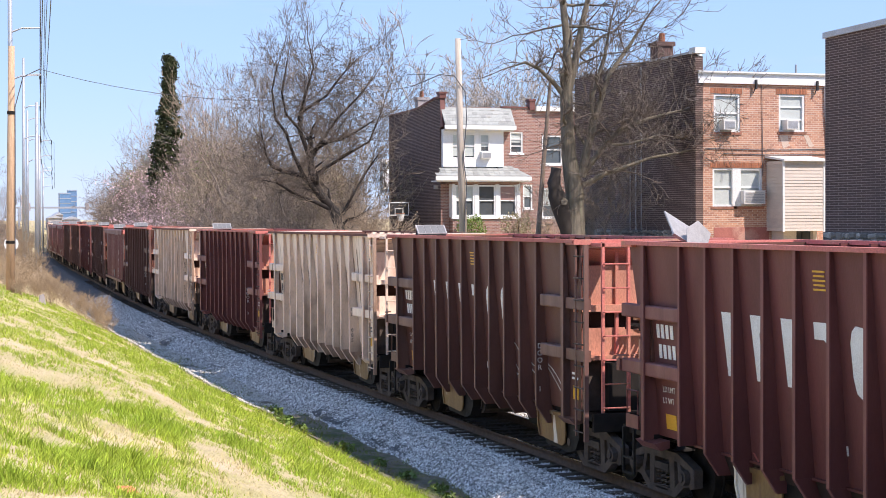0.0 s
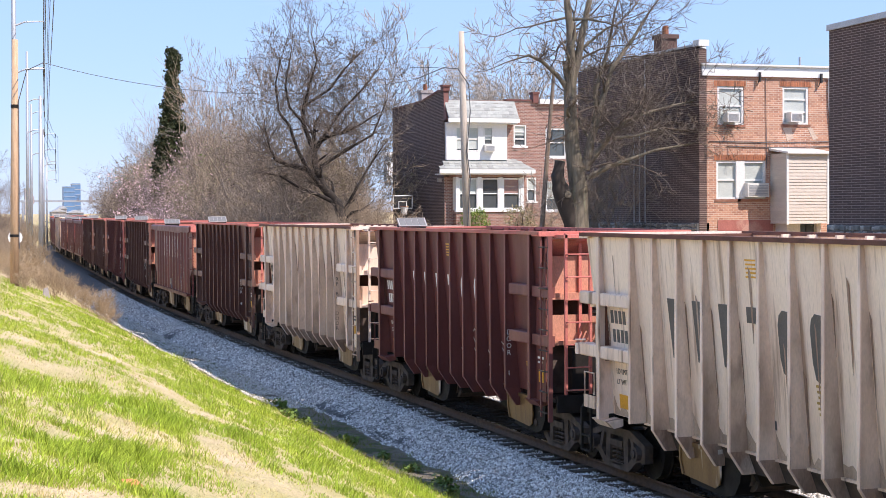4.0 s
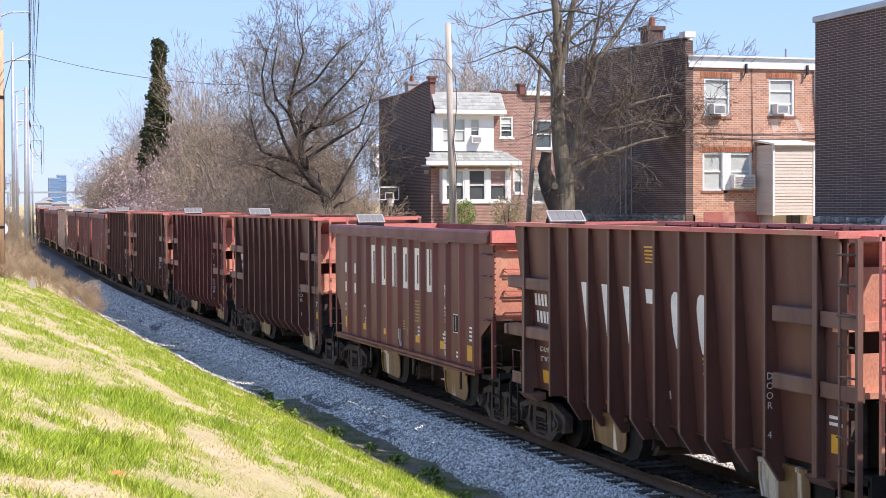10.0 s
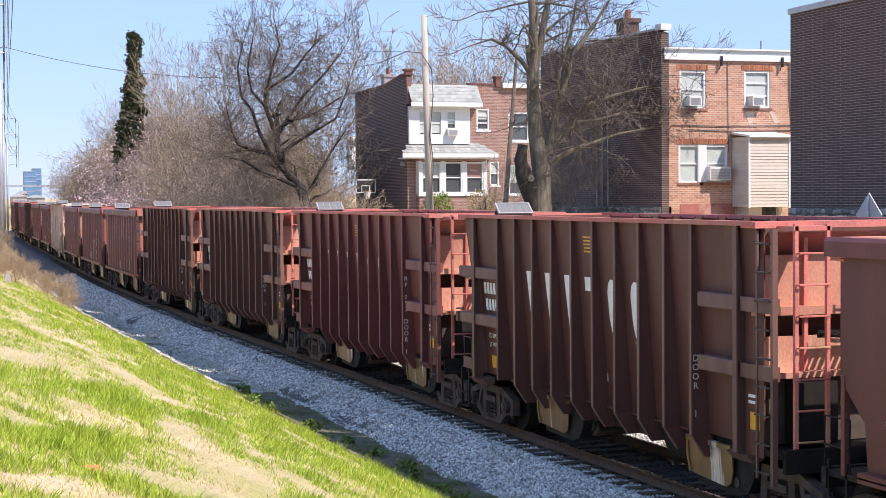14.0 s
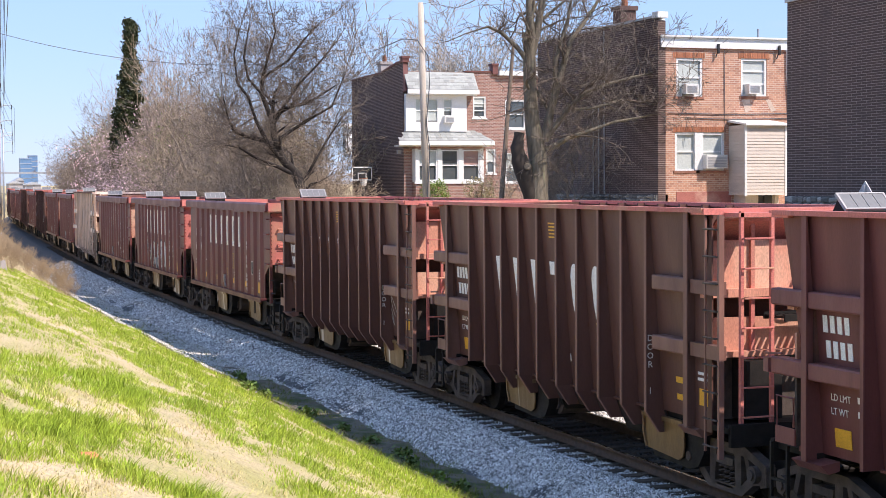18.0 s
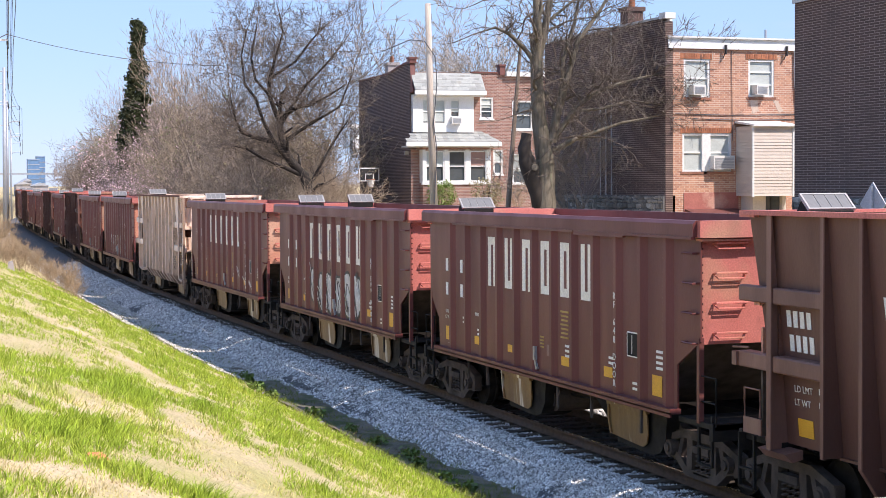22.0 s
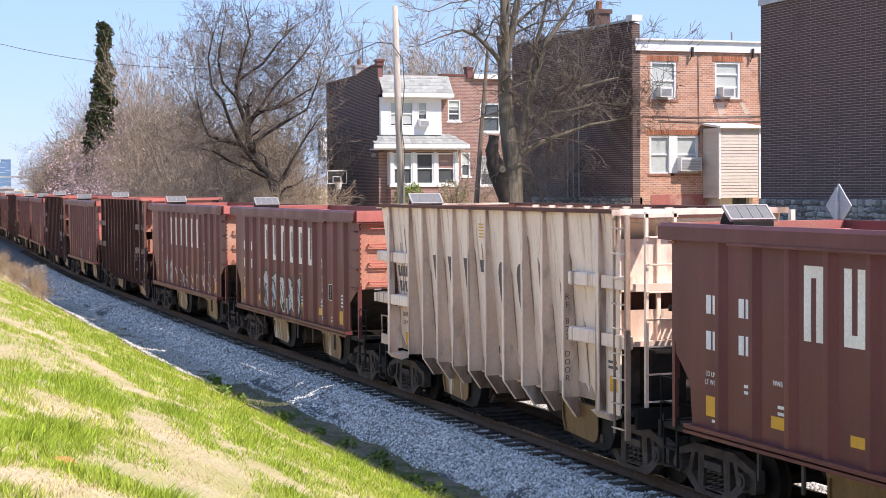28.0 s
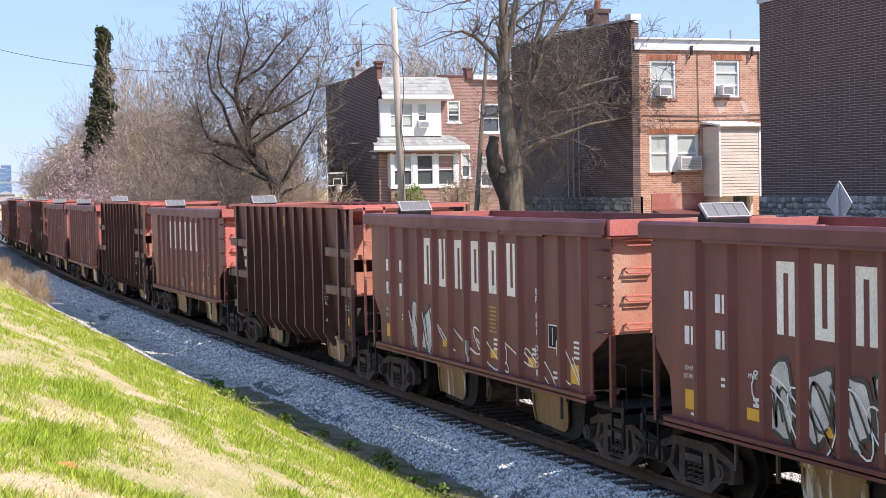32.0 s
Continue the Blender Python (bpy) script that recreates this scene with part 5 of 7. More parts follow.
def broken_panel(car, z):
    """A torn-off panel and a bent sheet propped on the rim."""
    p = part("broken_panel", Mesh().box(-0.55, 0.55, -0.45, 0.45, -0.02, 0.02).box(-0.58, 0.58, -0.48, -0.44, -0.04, 0.04), ALU, car, "broken solar panel lying askew", at=pose(-0.75, 5.3, z + 0.20, 48, 24, 20) @ Matrix.Diagonal((0.6, 0.6, 0.6, 1)))
    part("bent_sheet", Mesh().add([(-0.4, -0.3, 0), (0.3, -0.35, 0.05), (0.5, 0.3, 0.35), (-0.1, 0.4, 0.42), (-0.45, 0.1, 0.2), (-0.4, -0.3, -0.02), (0.3, -0.35, 0.03), (0.5, 0.3, 0.33), (-0.1, 0.4, 0.40), (-0.45, 0.1, 0.18)],
                                  [(0, 1, 2, 3, 4), (9, 8, 7, 6, 5), (0, 5, 6, 1), (1, 6, 7, 2), (2, 7, 8, 3), (3, 8, 9, 4), (4, 9, 5, 0)]), ALU, p, at=(0.2, -0.4, 0.1))


# middle of each car along the train at the start, car by car from the front
MIDDLE = [5.55, 18.78, 32.26, 45.45, 58.85, 72.15, 85.45, 98.50, 111.90, 125.20, 138.52, 151.85, 165.08, 178.42, 191.92, 205.15, 218.75, 232.06, 245.30, 258.55]
while len(MIDDLE) < 27:
    MIDDLE.append(MIDDLE[-1] + 13.3)


def run(t):
    """How far the train has come after t seconds: it gathers a little speed."""
    k = t / 32.0
    return 198.5334 * k - 6.24 * k ** 2 + 19.2563 * k ** 3 - 8.573 * k ** 4


R_ = lambda i, door, **k: ribbed_car(i, k.pop("paint", CAR_BROWN), False, door, **k)
W_ = lambda i, door, **k: ribbed_car(i, CAR_WHITE, True, door, **k)
H_ = lambda i, door, **k: smooth_car(i, door, **k)
CARS = [
    R_(0, "DOOR 1"), R_(1, "DOOR 1", solar=False, paint=CAR_RED), R_(2, "DOOR 1", scrawl=(-4.6, -1.5)), W_(3, "RF 885", solar=False), R_(4, "DOOR 1", paint=CAR_RED, scrawl=(-3.4, -1.0)), W_(5, "RF 893 DOOR", solar=False), R_(6, "DOOR 4"),
    H_(7, "RF 621 DOOR 1"), R_(8, "DOOR 1"), R_(9, "RF 052 DOOR 1", paint=CAR_RED), R_(10, "DOOR 1", solar=False, paint=CAR_TAN), R_(11, "DOOR 1", paint=CAR_TAN, scrawl=(-4.8, -3.5)),
    H_(12, "RF 648 DOOR 1"), H_(13, "RF 509 DOOR 1", solar=(4.7, 2.6), fill=(-2.3, 2.5, 1.22, 2.35, 6)), H_(14, "RF 815 DOOR 4", scrawl=(-4.0, -1.5, 3)), W_(15, "RF 877 DOOR"),
    H_(16, "RF 778 DOOR 4", fill=(-1.2, 2.9, 1.22, 2.25, 5)), H_(17, "RF 661 DOOR 4", fill=(2.0, 3.4, 1.22, 2.15, 2), scrawl=(-5.0, 1.8, 6)), R_(18, "DOOR 4"),
    H_(19, "RF 600 DOOR 1"), R_(20, "DOOR 1"), H_(21, "RF 640 DOOR 1"), H_(22, "DOOR 1"), R_(23, "DOOR 4"), H_(24, "DOOR 1"), R_(25, "DOOR 1"), H_(26, "DOOR 1"),
]
broken_panel(CARS[1], 4.16)

# ---- row houses beyond the track ----
def brick_mat(name, c1, c2, mortar, across, rough=0.85, stain=(0.3, 0.12, 0.06), stain_at=0.62, width=0.215):
    """Brick courses for walls that stay far off; across names the wall's level axis."""
    m = bpy.data.materials.new(name)
    m.use_nodes = True
    n, l = m.node_tree.nodes, m.node_tree.links
    b = n["Principled BSDF"]
    co, se, cb = n.new("ShaderNodeTexCoord"), n.new("ShaderNodeSeparateXYZ"), n.new("ShaderNodeCombineXYZ")
    l.new(co.outputs["Object"], se.inputs[0])
    l.new(se.outputs["X" if across == "x" else "Y"], cb.inputs[0])
    l.new(se.outputs["Z"], cb.inputs[1])
    br = n.new("ShaderNodeTexBrick")
    br.inputs["Scale"].default_value = 1.0
    br.inputs["Brick Width"].default_value, br.inputs["Row Height"].default_value = width, 0.078
    br.inputs["Mortar Size"].default_value, br.inputs["Mortar Smooth"].default_value, br.inputs["Bias"].default_value = 0.009, 0.3, -0.1
    br.inputs["Color1"].default_value, br.inputs["Color2"].default_value, br.inputs["Mortar"].default_value = (*c1, 1), (*c2, 1), (*mortar, 1)
    l.new(cb.outputs[0], br.inputs["Vector"])
    no = n.new("ShaderNodeTexNoise")
    no.inputs["Scale"].default_value, no.inputs["Detail"].default_value = 0.7, 6.0
    l.new(co.outputs["Object"], no.inputs["Vector"])
    ra = n.new("ShaderNodeMapRange")
    ra.inputs["From Min"].default_value, ra.inputs["From Max"].default_value, ra.inputs["To Max"].default_value = stain_at, stain_at + 0.16, 0.55
    l.new(no.outputs["Fac"], ra.inputs["Value"])
    mx = n.new("ShaderNodeMixRGB")
    mx.inputs["Color2"].default_value = (*stain, 1)
    l.new(ra.outputs["Result"], mx.inputs["Fac"])
    l.new(br.outputs["Color"], mx.inputs["Color1"])
    l.new(mx.outputs["Color"], b.inputs["Base Color"])
    b.inputs["Roughness"].default_value = rough
    bp = n.new("ShaderNodeBump")
    bp.inputs["Strength"].default_value, bp.inputs["Distance"].default_value = 0.5, 0.012
    bp.invert = True
    l.new(br.outputs["Fac"], bp.inputs["Height"])
    l.new(bp.outputs["Normal"], b.inputs["Normal"])
    return m


BRICK_WALL = brick_mat("orange_brick_wall", (0.52, 0.27, 0.175), (0.32, 0.145, 0.10), (0.60, 0.49, 0.40), "x", stain=(0.47, 0.27, 0.19), stain_at=0.54, width=0.205)
PINK_WALL = brick_mat("mottled_brick_wall", (0.34, 0.175, 0.135), (0.19, 0.088, 0.072), (0.46, 0.40, 0.36), "x", stain=(0.28, 0.15, 0.115), stain_at=0.55)
# End-wall brick, far darker than the fronts: its shade is in the colour.
SHADED_WALL = brick_mat("brick_end_wall_darkened_as_shaded", (0.108, 0.064, 0.056), (0.072, 0.045, 0.040), (0.33, 0.25, 0.215), "y", stain=(0.085, 0.058, 0.053), stain_at=0.54, width=0.5)


def pierced(m, axis, a0, a1, z0, z1, p0, p1, holes):
    """A wall along axis from a0 to a1, its thickness from p0 to p1, with openings (a0, a1, z0, z1) right through it."""
    aa = sorted({a0, a1, *[h[0] for h in holes], *[h[1] for h in holes]})
    zz = sorted({z0, z1, *[h[2] for h in holes], *[h[3] for h in holes]})
    for u0, u1 in zip(aa, aa[1:]):
        for w0, w1 in zip(zz, zz[1:]):
            if any(h[0] - 1e-6 <= u0 and u1 <= h[1] + 1e-6 and h[2] - 1e-6 <= w0 and w1 <= h[3] + 1e-6 for h in holes):
                continue
            m.box(u0, u1, p0, p1, w0, w1) if axis == "x" else m.box(p0, p1, u0, u1, w0, w1)
    m.weld = True
    return m


def sash(parent, x0, x1, z0, z1, y, pane=None, rails=1, sill=True, shade=0.5):
    """A white sash window set in a wall that faces -y."""
    w = part("window", Mesh().box(x0, x0 + 0.08, y - 0.03, y + 0.12, z0, z1).box(x1 - 0.08, x1, y - 0.03, y + 0.12, z0, z1).box(x0 + 0.08, x1 - 0.08, y - 0.03, y + 0.12, z1 - 0.08, z1).box(x0 + 0.08, x1 - 0.08, y - 0.03, y + 0.12, z0, z0 + 0.07), TRIM, parent, "white framed sash window")
    for i in range(1, rails + 1):
        z = z0 + (z1 - z0) * i / (rails + 1)
        part("meeting_rail", Mesh().box(x0 + 0.08, x1 - 0.08, y + 0.0, y + 0.07, z - 0.03, z + 0.03), TRIM, w)
    zm = z1 - (z1 - z0) * shade
    part("pane", Mesh().box(x0 + 0.07, x1 - 0.07, y + 0.05, y + 0.06, zm, z1 - 0.06), pane or BLIND, w, "pane with a drawn blind behind")
    part("pane", Mesh().box(x0 + 0.07, x1 - 0.07, y + 0.075, y + 0.085, z0 + 0.05, zm), GLASS, w)
    if sill:
        part("sill", Mesh().box(x0 - 0.07, x1 + 0.07, y - 0.08, y + 0.1, z0 - 0.09, z0), BRICK_TAN if sill == "brick" else TRIM, w)
    return w


def ac_unit(x, y, z, w=0.62, h=0.42):
    t = thing("air_conditioner", (x, y, z), "white window air conditioner with a slatted grille", "air conditioner", "window air conditioners")
    part("case", Mesh().box(-w / 2, w / 2, -0.32, 0.14, 0, h), PLASTIC, t)
    m = Mesh()
    for i in range(7):
        m.box(-w / 2 + 0.05, w / 2 - 0.05, -0.335, -0.318, 0.05 + i * (h - 0.1) / 7, 0.05 + (i + 0.55) * (h - 0.1) / 7)
    part("grille", m, SIGN_GREY, t)
    return t


def chimney(parent, x, y, z0, z1, w=0.55, mt=None):
    c = part("chimney", Mesh().box(x - w / 2, x + w / 2, y - w / 2, y + w / 2, z0, z1).box(x - w / 2 - 0.06, x + w / 2 + 0.06, y - w / 2 - 0.06, y + w / 2 + 0.06, z1 - 0.16, z1), mt or BRICK_TAN, parent)
    part("chimney_pot", Mesh().tube([(x, y, z1), (x, y, z1 + 0.35)], [0.14, 0.11], 10), BRICK, c)


def stone_base(parent, y0, y1, z0, z1, seed):
    """Rubble foundation along an end wall at x = 27.5, stone by stone."""
    rnd = random.Random(seed)
    b = part("foundation", Mesh().box(27.42, 27.9, y0, y1, z0, z1), STONE_MORTAR, parent, "grey rubble stone foundation")
    z = z1
    for row in range(5):
        h = rnd.uniform(0.12, 0.22)
        y = y0
        while y < y1 - 0.1:
            w = min(rnd.uniform(0.14, 0.46), y1 - y)
            j = [rnd.uniform(-0.035, 0.035) for _ in range(8)]
            o = rnd.uniform(0.03, 0.075)
            part("stone", Mesh().add([(27.42, y + 0.02, z - h + j[0]), (27.42, y + w - 0.02, z - h + j[1]), (27.42, y + w - 0.02 + j[2] * 0.5, z - 0.02 + j[3]), (27.42, y + 0.02 + j[4] * 0.5, z - 0.02 + j[5]),
                                      (27.42 - o, y + 0.05, z - h + 0.04 + j[0]), (27.42 - o * 0.9, y + w - 0.05, z - h + 0.035 + j[1]), (27.42 - o, y + w - 0.05, z - 0.05 + j[3]), (27.42 - o * 0.85, y + 0.05, z - 0.05 + j[5])],
                                     [(3, 2, 1, 0), (4, 5, 6, 7), (0, 1, 5, 4), (1, 2, 6, 5), (2, 3, 7, 6), (3, 0, 4, 7)]), STONE, b)
            y += w
        z -= h
    return b


EX = 27.5                                   # plane of all end walls

# the brick house whose rear faces the camera
b = thing("row_house", (0, 0, 0), "orange brick row house with white parapet and dark end wall", "house", "row houses beyond the track", )
BY = 53.2
holes = [(28.25, 29.32, 7.58, 8.97), (30.92, 32.0, 7.62, 9.0), (28.2, 30.22, 4.88, 6.28)]
part("corner_bricks", Mesh().box(EX + 0.02, EX + 0.3, BY - 0.002, BY - 0.031 + 0.06, 2.6, 9.34), BRICK_WALL, b)
part("rear_wall", pierced(Mesh(), "x", EX + 0.3, 39.0, 2.6, 9.34, BY, BY + 0.3, holes), BRICK_WALL, b, "weathered orange brick rear wall")
par = part("parapet", Mesh().box(EX + 0.1, 39.0, BY - 0.10, BY + 0.3, 9.34, 9.52).box(EX + 0.1, 39.0, BY - 0.04, BY + 0.3, 9.52, 9.72).box(EX + 0.08, 39.0, BY - 0.14, BY + 0.3, 9.72, 9.78), TRIM, b, "white painted parapet")
part("end_wall", Mesh().prism([(BY - 0.03, 2.6), (64.2, 2.6), (64.2, 10.36), (BY + 0.5, 10.42), (BY - 0.03, 10.30)], "x", EX, EX + 0.3), SHADED_WALL, b, "brown brick end wall, coloured dark for its shade")
part("coping", Mesh().box(EX - 0.06, EX + 0.36, BY - 0.12, BY + 0.35, 10.40, 10.62), TRIM, b)
part("coping", Mesh().box(EX - 0.05, EX + 0.35, BY + 0.35, 64.25, 10.42, 10.50), GREY_COPING, b)
part("front_wall", Mesh().box(EX + 0.3, 39.0, 63.9, 64.18, 2.6, 10.3), BRICK_WALL, b)
part("roof", Mesh().add([(EX + 0.2, BY + 0.2, 9.45), (39, BY + 0.2, 9.45), (39, 64.3, 10.0), (EX + 0.2, 64.3, 10.0), (EX + 0.2, BY + 0.2, 9.3), (39, BY + 0.2, 9.3), (39, 64.3, 9.8), (EX + 0.2, 64.3, 9.8)], [(0, 1, 2, 3), (7, 6, 5, 4), (0, 4, 5, 1), (1, 5, 6, 2), (2, 6, 7, 3), (3, 7, 4, 0)]), ROOF_TAR, b)
chimney(b, EX + 0.35, 56.6, 10.3, 11.15, 0.65, DARK_BRICK)
for yy in (57.6, 58.1, 58.6):
    part("wall_conduit", Mesh().tube([(EX - 0.04, yy, 3.9), (EX - 0.04, yy, 10.3 if yy < 58 else 7.4)], 0.03, 6), GREY_COPING, b)
part("roof_vent", Mesh().tube([(33.9, 57, 9.5), (33.9, 57, 10.5)], 0.045, 8), GALV, b)
part("roof_vent", Mesh().box(28.6, 29.0, 55.4, 55.8, 9.5, 9.9), STEEL, b)
part("roof_whirl", Mesh().tube([(28.75, 55.4, 9.9), (28.75, 55.4, 10.45)], 0.04, 6).tube([(28.75, 55.4, 10.4), (28.8, 55.4, 10.5), (28.85, 55.4, 10.62)], [0.1, 0.16, 0.08], 8), TRIM, b)
sash(b, 28.25, 29.32, 7.58, 8.97, BY + 0.05, BLIND, 1, "brick", 0.96)
sash(b, 30.92, 32.0, 7.62, 9.0, BY + 0.05, BLIND, 2, "brick", 0.96)
sash(b, 28.2, 29.12, 4.88, 6.28, BY + 0.05, BLIND, 1, "brick", 0.98)
sash(b, 29.12, 30.22, 4.88, 6.28, BY + 0.05, BLIND, 1, "brick", 0.96)
part("mullion", Mesh().box(29.0, 29.34, BY - 0.02, BY + 0.14, 4.90, 6.26), TRIM, b)
for x0, x1, z in ((28.1, 29.45, 8.97), (30.8, 32.1, 9.0), (28.1, 30.3, 6.28)):
    lin = part("soldier_course", Mesh().box(x0, x1, BY - 0.006, BY + 0.01, z + 0.0, z + 0.21), MORTAR, b)
    x = x0
    while x < x1 - 0.05:
        part("brick", shared("soldier_brick", lambda: Mesh().box(0.005, 0.066, BY - 0.02, BY - 0.004, 0.008, 0.205)), BRICK, lin, at=(x, 0, z))
        x += 0.073
patch = mat("cement_patch", (0.55, 0.44, 0.36), (0.48, 0.36, 0.29), 3, 0.9, 0, 0.2, 30)
part("cement_patch", Mesh().prism([(30.95, 7.5), (31.3, 7.5), (31.35, 7.1), (31.1, 7.02)], "y", BY - 0.008, BY + 0.01), patch, b)
part("cement_patch", Mesh().prism([(31.95, 7.52), (32.15, 7.5), (32.4, 7.1), (32.2, 7.05)], "y", BY - 0.008, BY + 0.01), patch, b)
ac_unit(28.75, BY + 0.02, 7.66, 0.5, 0.36)
ac_unit(31.35, BY + 0.02, 7.70, 0.5, 0.36)
ac_unit(29.75, BY, 4.96, 0.86, 0.50)
for z, x0, x1 in ((6.98, 27.9, 32.9), (6.80, 28.6, 32.9)):
    part("wall_cable", Mesh().tube([(x0, BY - 0.03, z), ((x0 + x1) / 2, BY - 0.03, z - 0.04), (x1, BY - 0.03, z + 0.02)], 0.016, 4), CABLE, b)
part("wall_cable", Mesh().tube([(30.2, BY - 0.03, 9.3), (30.24, BY - 0.03, 6.0)], 0.014, 4), CABLE, b)
part("downspout", Mesh().tube([(32.85, BY - 0.06, 9.5), (32.86, BY - 0.06, 8.3), (33.0, BY - 0.06, 6.6), (33.1, BY - 0.06, 4.6), (33.2, BY - 0.1, 3.4)], 0.05, 6), TRIM, b)
for x in (29.9, 32.45):
    part("parapet_bracket", Mesh().box(x - 0.03, x + 0.03, BY - 0.2, BY - 0.1, 9.15, 9.5).tube([(x, BY - 0.15, 9.3), (x - 0.1, BY - 0.12, 9.0)], 0.02, 4), BLACK, b)
# siding-clad box on the rear
box = part("siding_box", Mesh().box(30.42, 32.1, 52.02, BY, 3.98, 6.52), SIDING, b, "beige vinyl-sided enclosed rear porch")
i = 0
while 3.98 + 0.115 * i < 6.40:
    z = 3.98 + 0.115 * i
    part("siding_board", shared("front_board", lambda: Mesh().prism([(52.02, 0.0), (51.995, 0.0), (52.012, 0.112), (52.02, 0.112)], "x", 30.42, 32.1)), SIDING, box, at=(0, 0, z))
    part("siding_board", shared("side_board", lambda: Mesh().prism([(30.42, 0.0), (30.395, 0.0), (30.412, 0.112), (30.42, 0.112)], "y", 52.02, BY - 0.01)), SIDING, box, at=(0, 0, z))
    i += 1
part("box_roof", Mesh().prism([(51.85, 6.50), (BY, 6.66), (BY, 6.74), (51.85, 6.57)], "x", 30.35, 32.2), TRIM, box)
for x0, x1 in ((30.385, 30.46), (32.05, 32.13)):
    part("box_trim", Mesh().box(x0, x1, 51.98, 52.04, 3.95, 6.52), TRIM, box)
part("porch_base", Mesh().box(30.62, 31.15, 52.35, BY, 2.7, 3.98).box(31.85, 32.0, 52.35, BY, 2.7, 3.98).box(31.15, 31.85, 52.35, BY, 2.7, 3.1), SIDING, box)
part("basement_window", Mesh().box(31.15, 31.85, 52.55, 52.6, 3.1, 3.98), GLASS, box)
part("window_bar", Mesh().box(31.47, 31.53, 52.52, 52.57, 3.1, 3.98), BLACK, box)
RED_BAND = mat("flaking_red_wall_paint", (0.42, 0.15, 0.12), (0.34, 0.12, 0.10), 3, 0.85, 0, 0.3, 40, c3=(0.50, 0.28, 0.22), c3_at=0.56)
part("painted_band", Mesh().box(28.25, 30.5, BY - 0.02, BY, 2.6, 4.12), RED_BAND, b, "flaking red paint low on the rear wall")
part("rear_canopy", Mesh().prism([(52.5, 3.30), (BY, 3.45), (BY, 3.53), (52.5, 3.38)], "x", 28.3, 30.4), COPING, b)
stone_base(b, BY, 64.2, 2.6, 4.02, 4)

# the dark house whose end wall rises beside the alley
k = thing("row_house", (0, 0, 0), "tall brown brick row house, end wall dark as shaded, grey coping", "house", "row houses beyond the track")
part("end_wall", Mesh().prism([(24.0, 2.6), (44.5, 2.6), (44.5, 10.02), (24.0, 10.35)], "x", EX, EX + 0.3), SHADED_WALL, k, "brown brick end wall, coloured dark for its shade")
part("coping", Mesh().prism([(23.9, 10.35), (44.55, 10.02), (44.55, 10.20), (23.9, 10.53)], "x", EX - 0.07, EX + 0.36), GREY_COPING, k)
part("rear_wall", Mesh().box(EX + 0.3, 39, 44.2, 44.48, 2.6, 9.6), PINK_WALL, k)
part("front_wall", Mesh().box(EX + 0.3, 39, 24.02, 24.3, 2.6, 10.2), PINK_WALL, k)
part("roof", Mesh().box(EX + 0.2, 39, 24.2, 44.3, 9.4, 9.6), ROOF_TAR, k)
part("roof_mast", Mesh().tube([(27.7, 40.6, 10.0), (27.7, 40.6, 11.6)], 0.02, 5).tube([(27.3, 40.6, 11.3), (28.2, 40.6, 11.3)], 0.012, 4), STEEL, k)
stone_base(k, 34.0, 44.5, 2.6, 4.02, 5)

# the house with the white bay across the street
w = thing("row_house", (0, 0, 0), "brick row house with white upper bay and slate pent roofs", "house", "row houses beyond the track")
WY = 82.24
holes = [(31.46, 32.2, 7.98, 9.12), (33.3, 34.5, 7.4, 8.95), (32.2, 32.75, 5.0, 6.3), (33.3, 34.5, 4.5, 6.1), (28.1, 31.7, 4.55, 6.28), (27.62, 30.9, 7.3, 9.15), (35.4, 36.4, 7.4, 8.95)]
part("front_wall", pierced(Mesh(), "x", EX + 0.3, 42.0, 2.6, 10.4, WY, WY + 0.3, holes), PINK_WALL, w, "mottled red brick front wall")
part("end_wall", Mesh().prism([(WY - 0.02, 2.6), (91.6, 2.6), (91.6, 10.42), (86.0, 10.50), (WY + 0.9, 10.86), (WY - 0.02, 10.86)], "x", EX, EX + 0.3), SHADED_WALL, w, "brown brick end wall, coloured dark for its shade")
part("coping", Mesh().prism([(91.6, 10.42), (86.0, 10.50), (WY + 0.9, 10.86), (WY - 0.1, 10.86), (WY - 0.1, 10.95), (WY + 0.9, 10.95), (86.0, 10.59), (91.6, 10.51)], "x", EX - 0.05, EX + 0.35), COPING, w)
part("parapet_horn", Mesh().prism([(WY - 0.02, 9.3), (WY - 0.5, 9.35), (WY - 0.12, 10.2), (WY - 0.02, 10.86)], "x", EX, EX + 0.25), COPING, w)
part("parapet_pier", Mesh().box(32.55, 32.85, WY - 0.15, WY + 0.35, 10.3, 10.80).box(32.5, 32.9, WY - 0.2, WY + 0.4, 10.78, 10.88), COPING, w)
part("parapet_pier", Mesh().box(EX - 0.03, EX + 0.32, WY - 0.12, WY + 0.3, 10.86, 11.1).box(EX - 0.09, EX + 0.38, WY - 0.18, WY + 0.36, 11.08, 11.18), COPING, w)
part("wall_coping", Mesh().box(31.0, 32.5, WY - 0.06, WY + 0.3, 10.40, 10.48), COPING, w)
part("cornice", Mesh().box(32.9, 42, WY - 0.25, WY + 0.3, 10.25, 10.5), TRIM, w)
part("roof", Mesh().box(EX + 0.2, 42, WY + 0.25, 91.5, 10.0, 10.2), ROOF_TAR, w)
part("rear_wall", Mesh().box(EX + 0.3, 42, 91.3, 91.55, 2.6, 10.3), PINK_WALL, w)
chimney(w, EX + 0.4, 86.6, 10.4, 11.2, 0.6, HAZE_WALL)


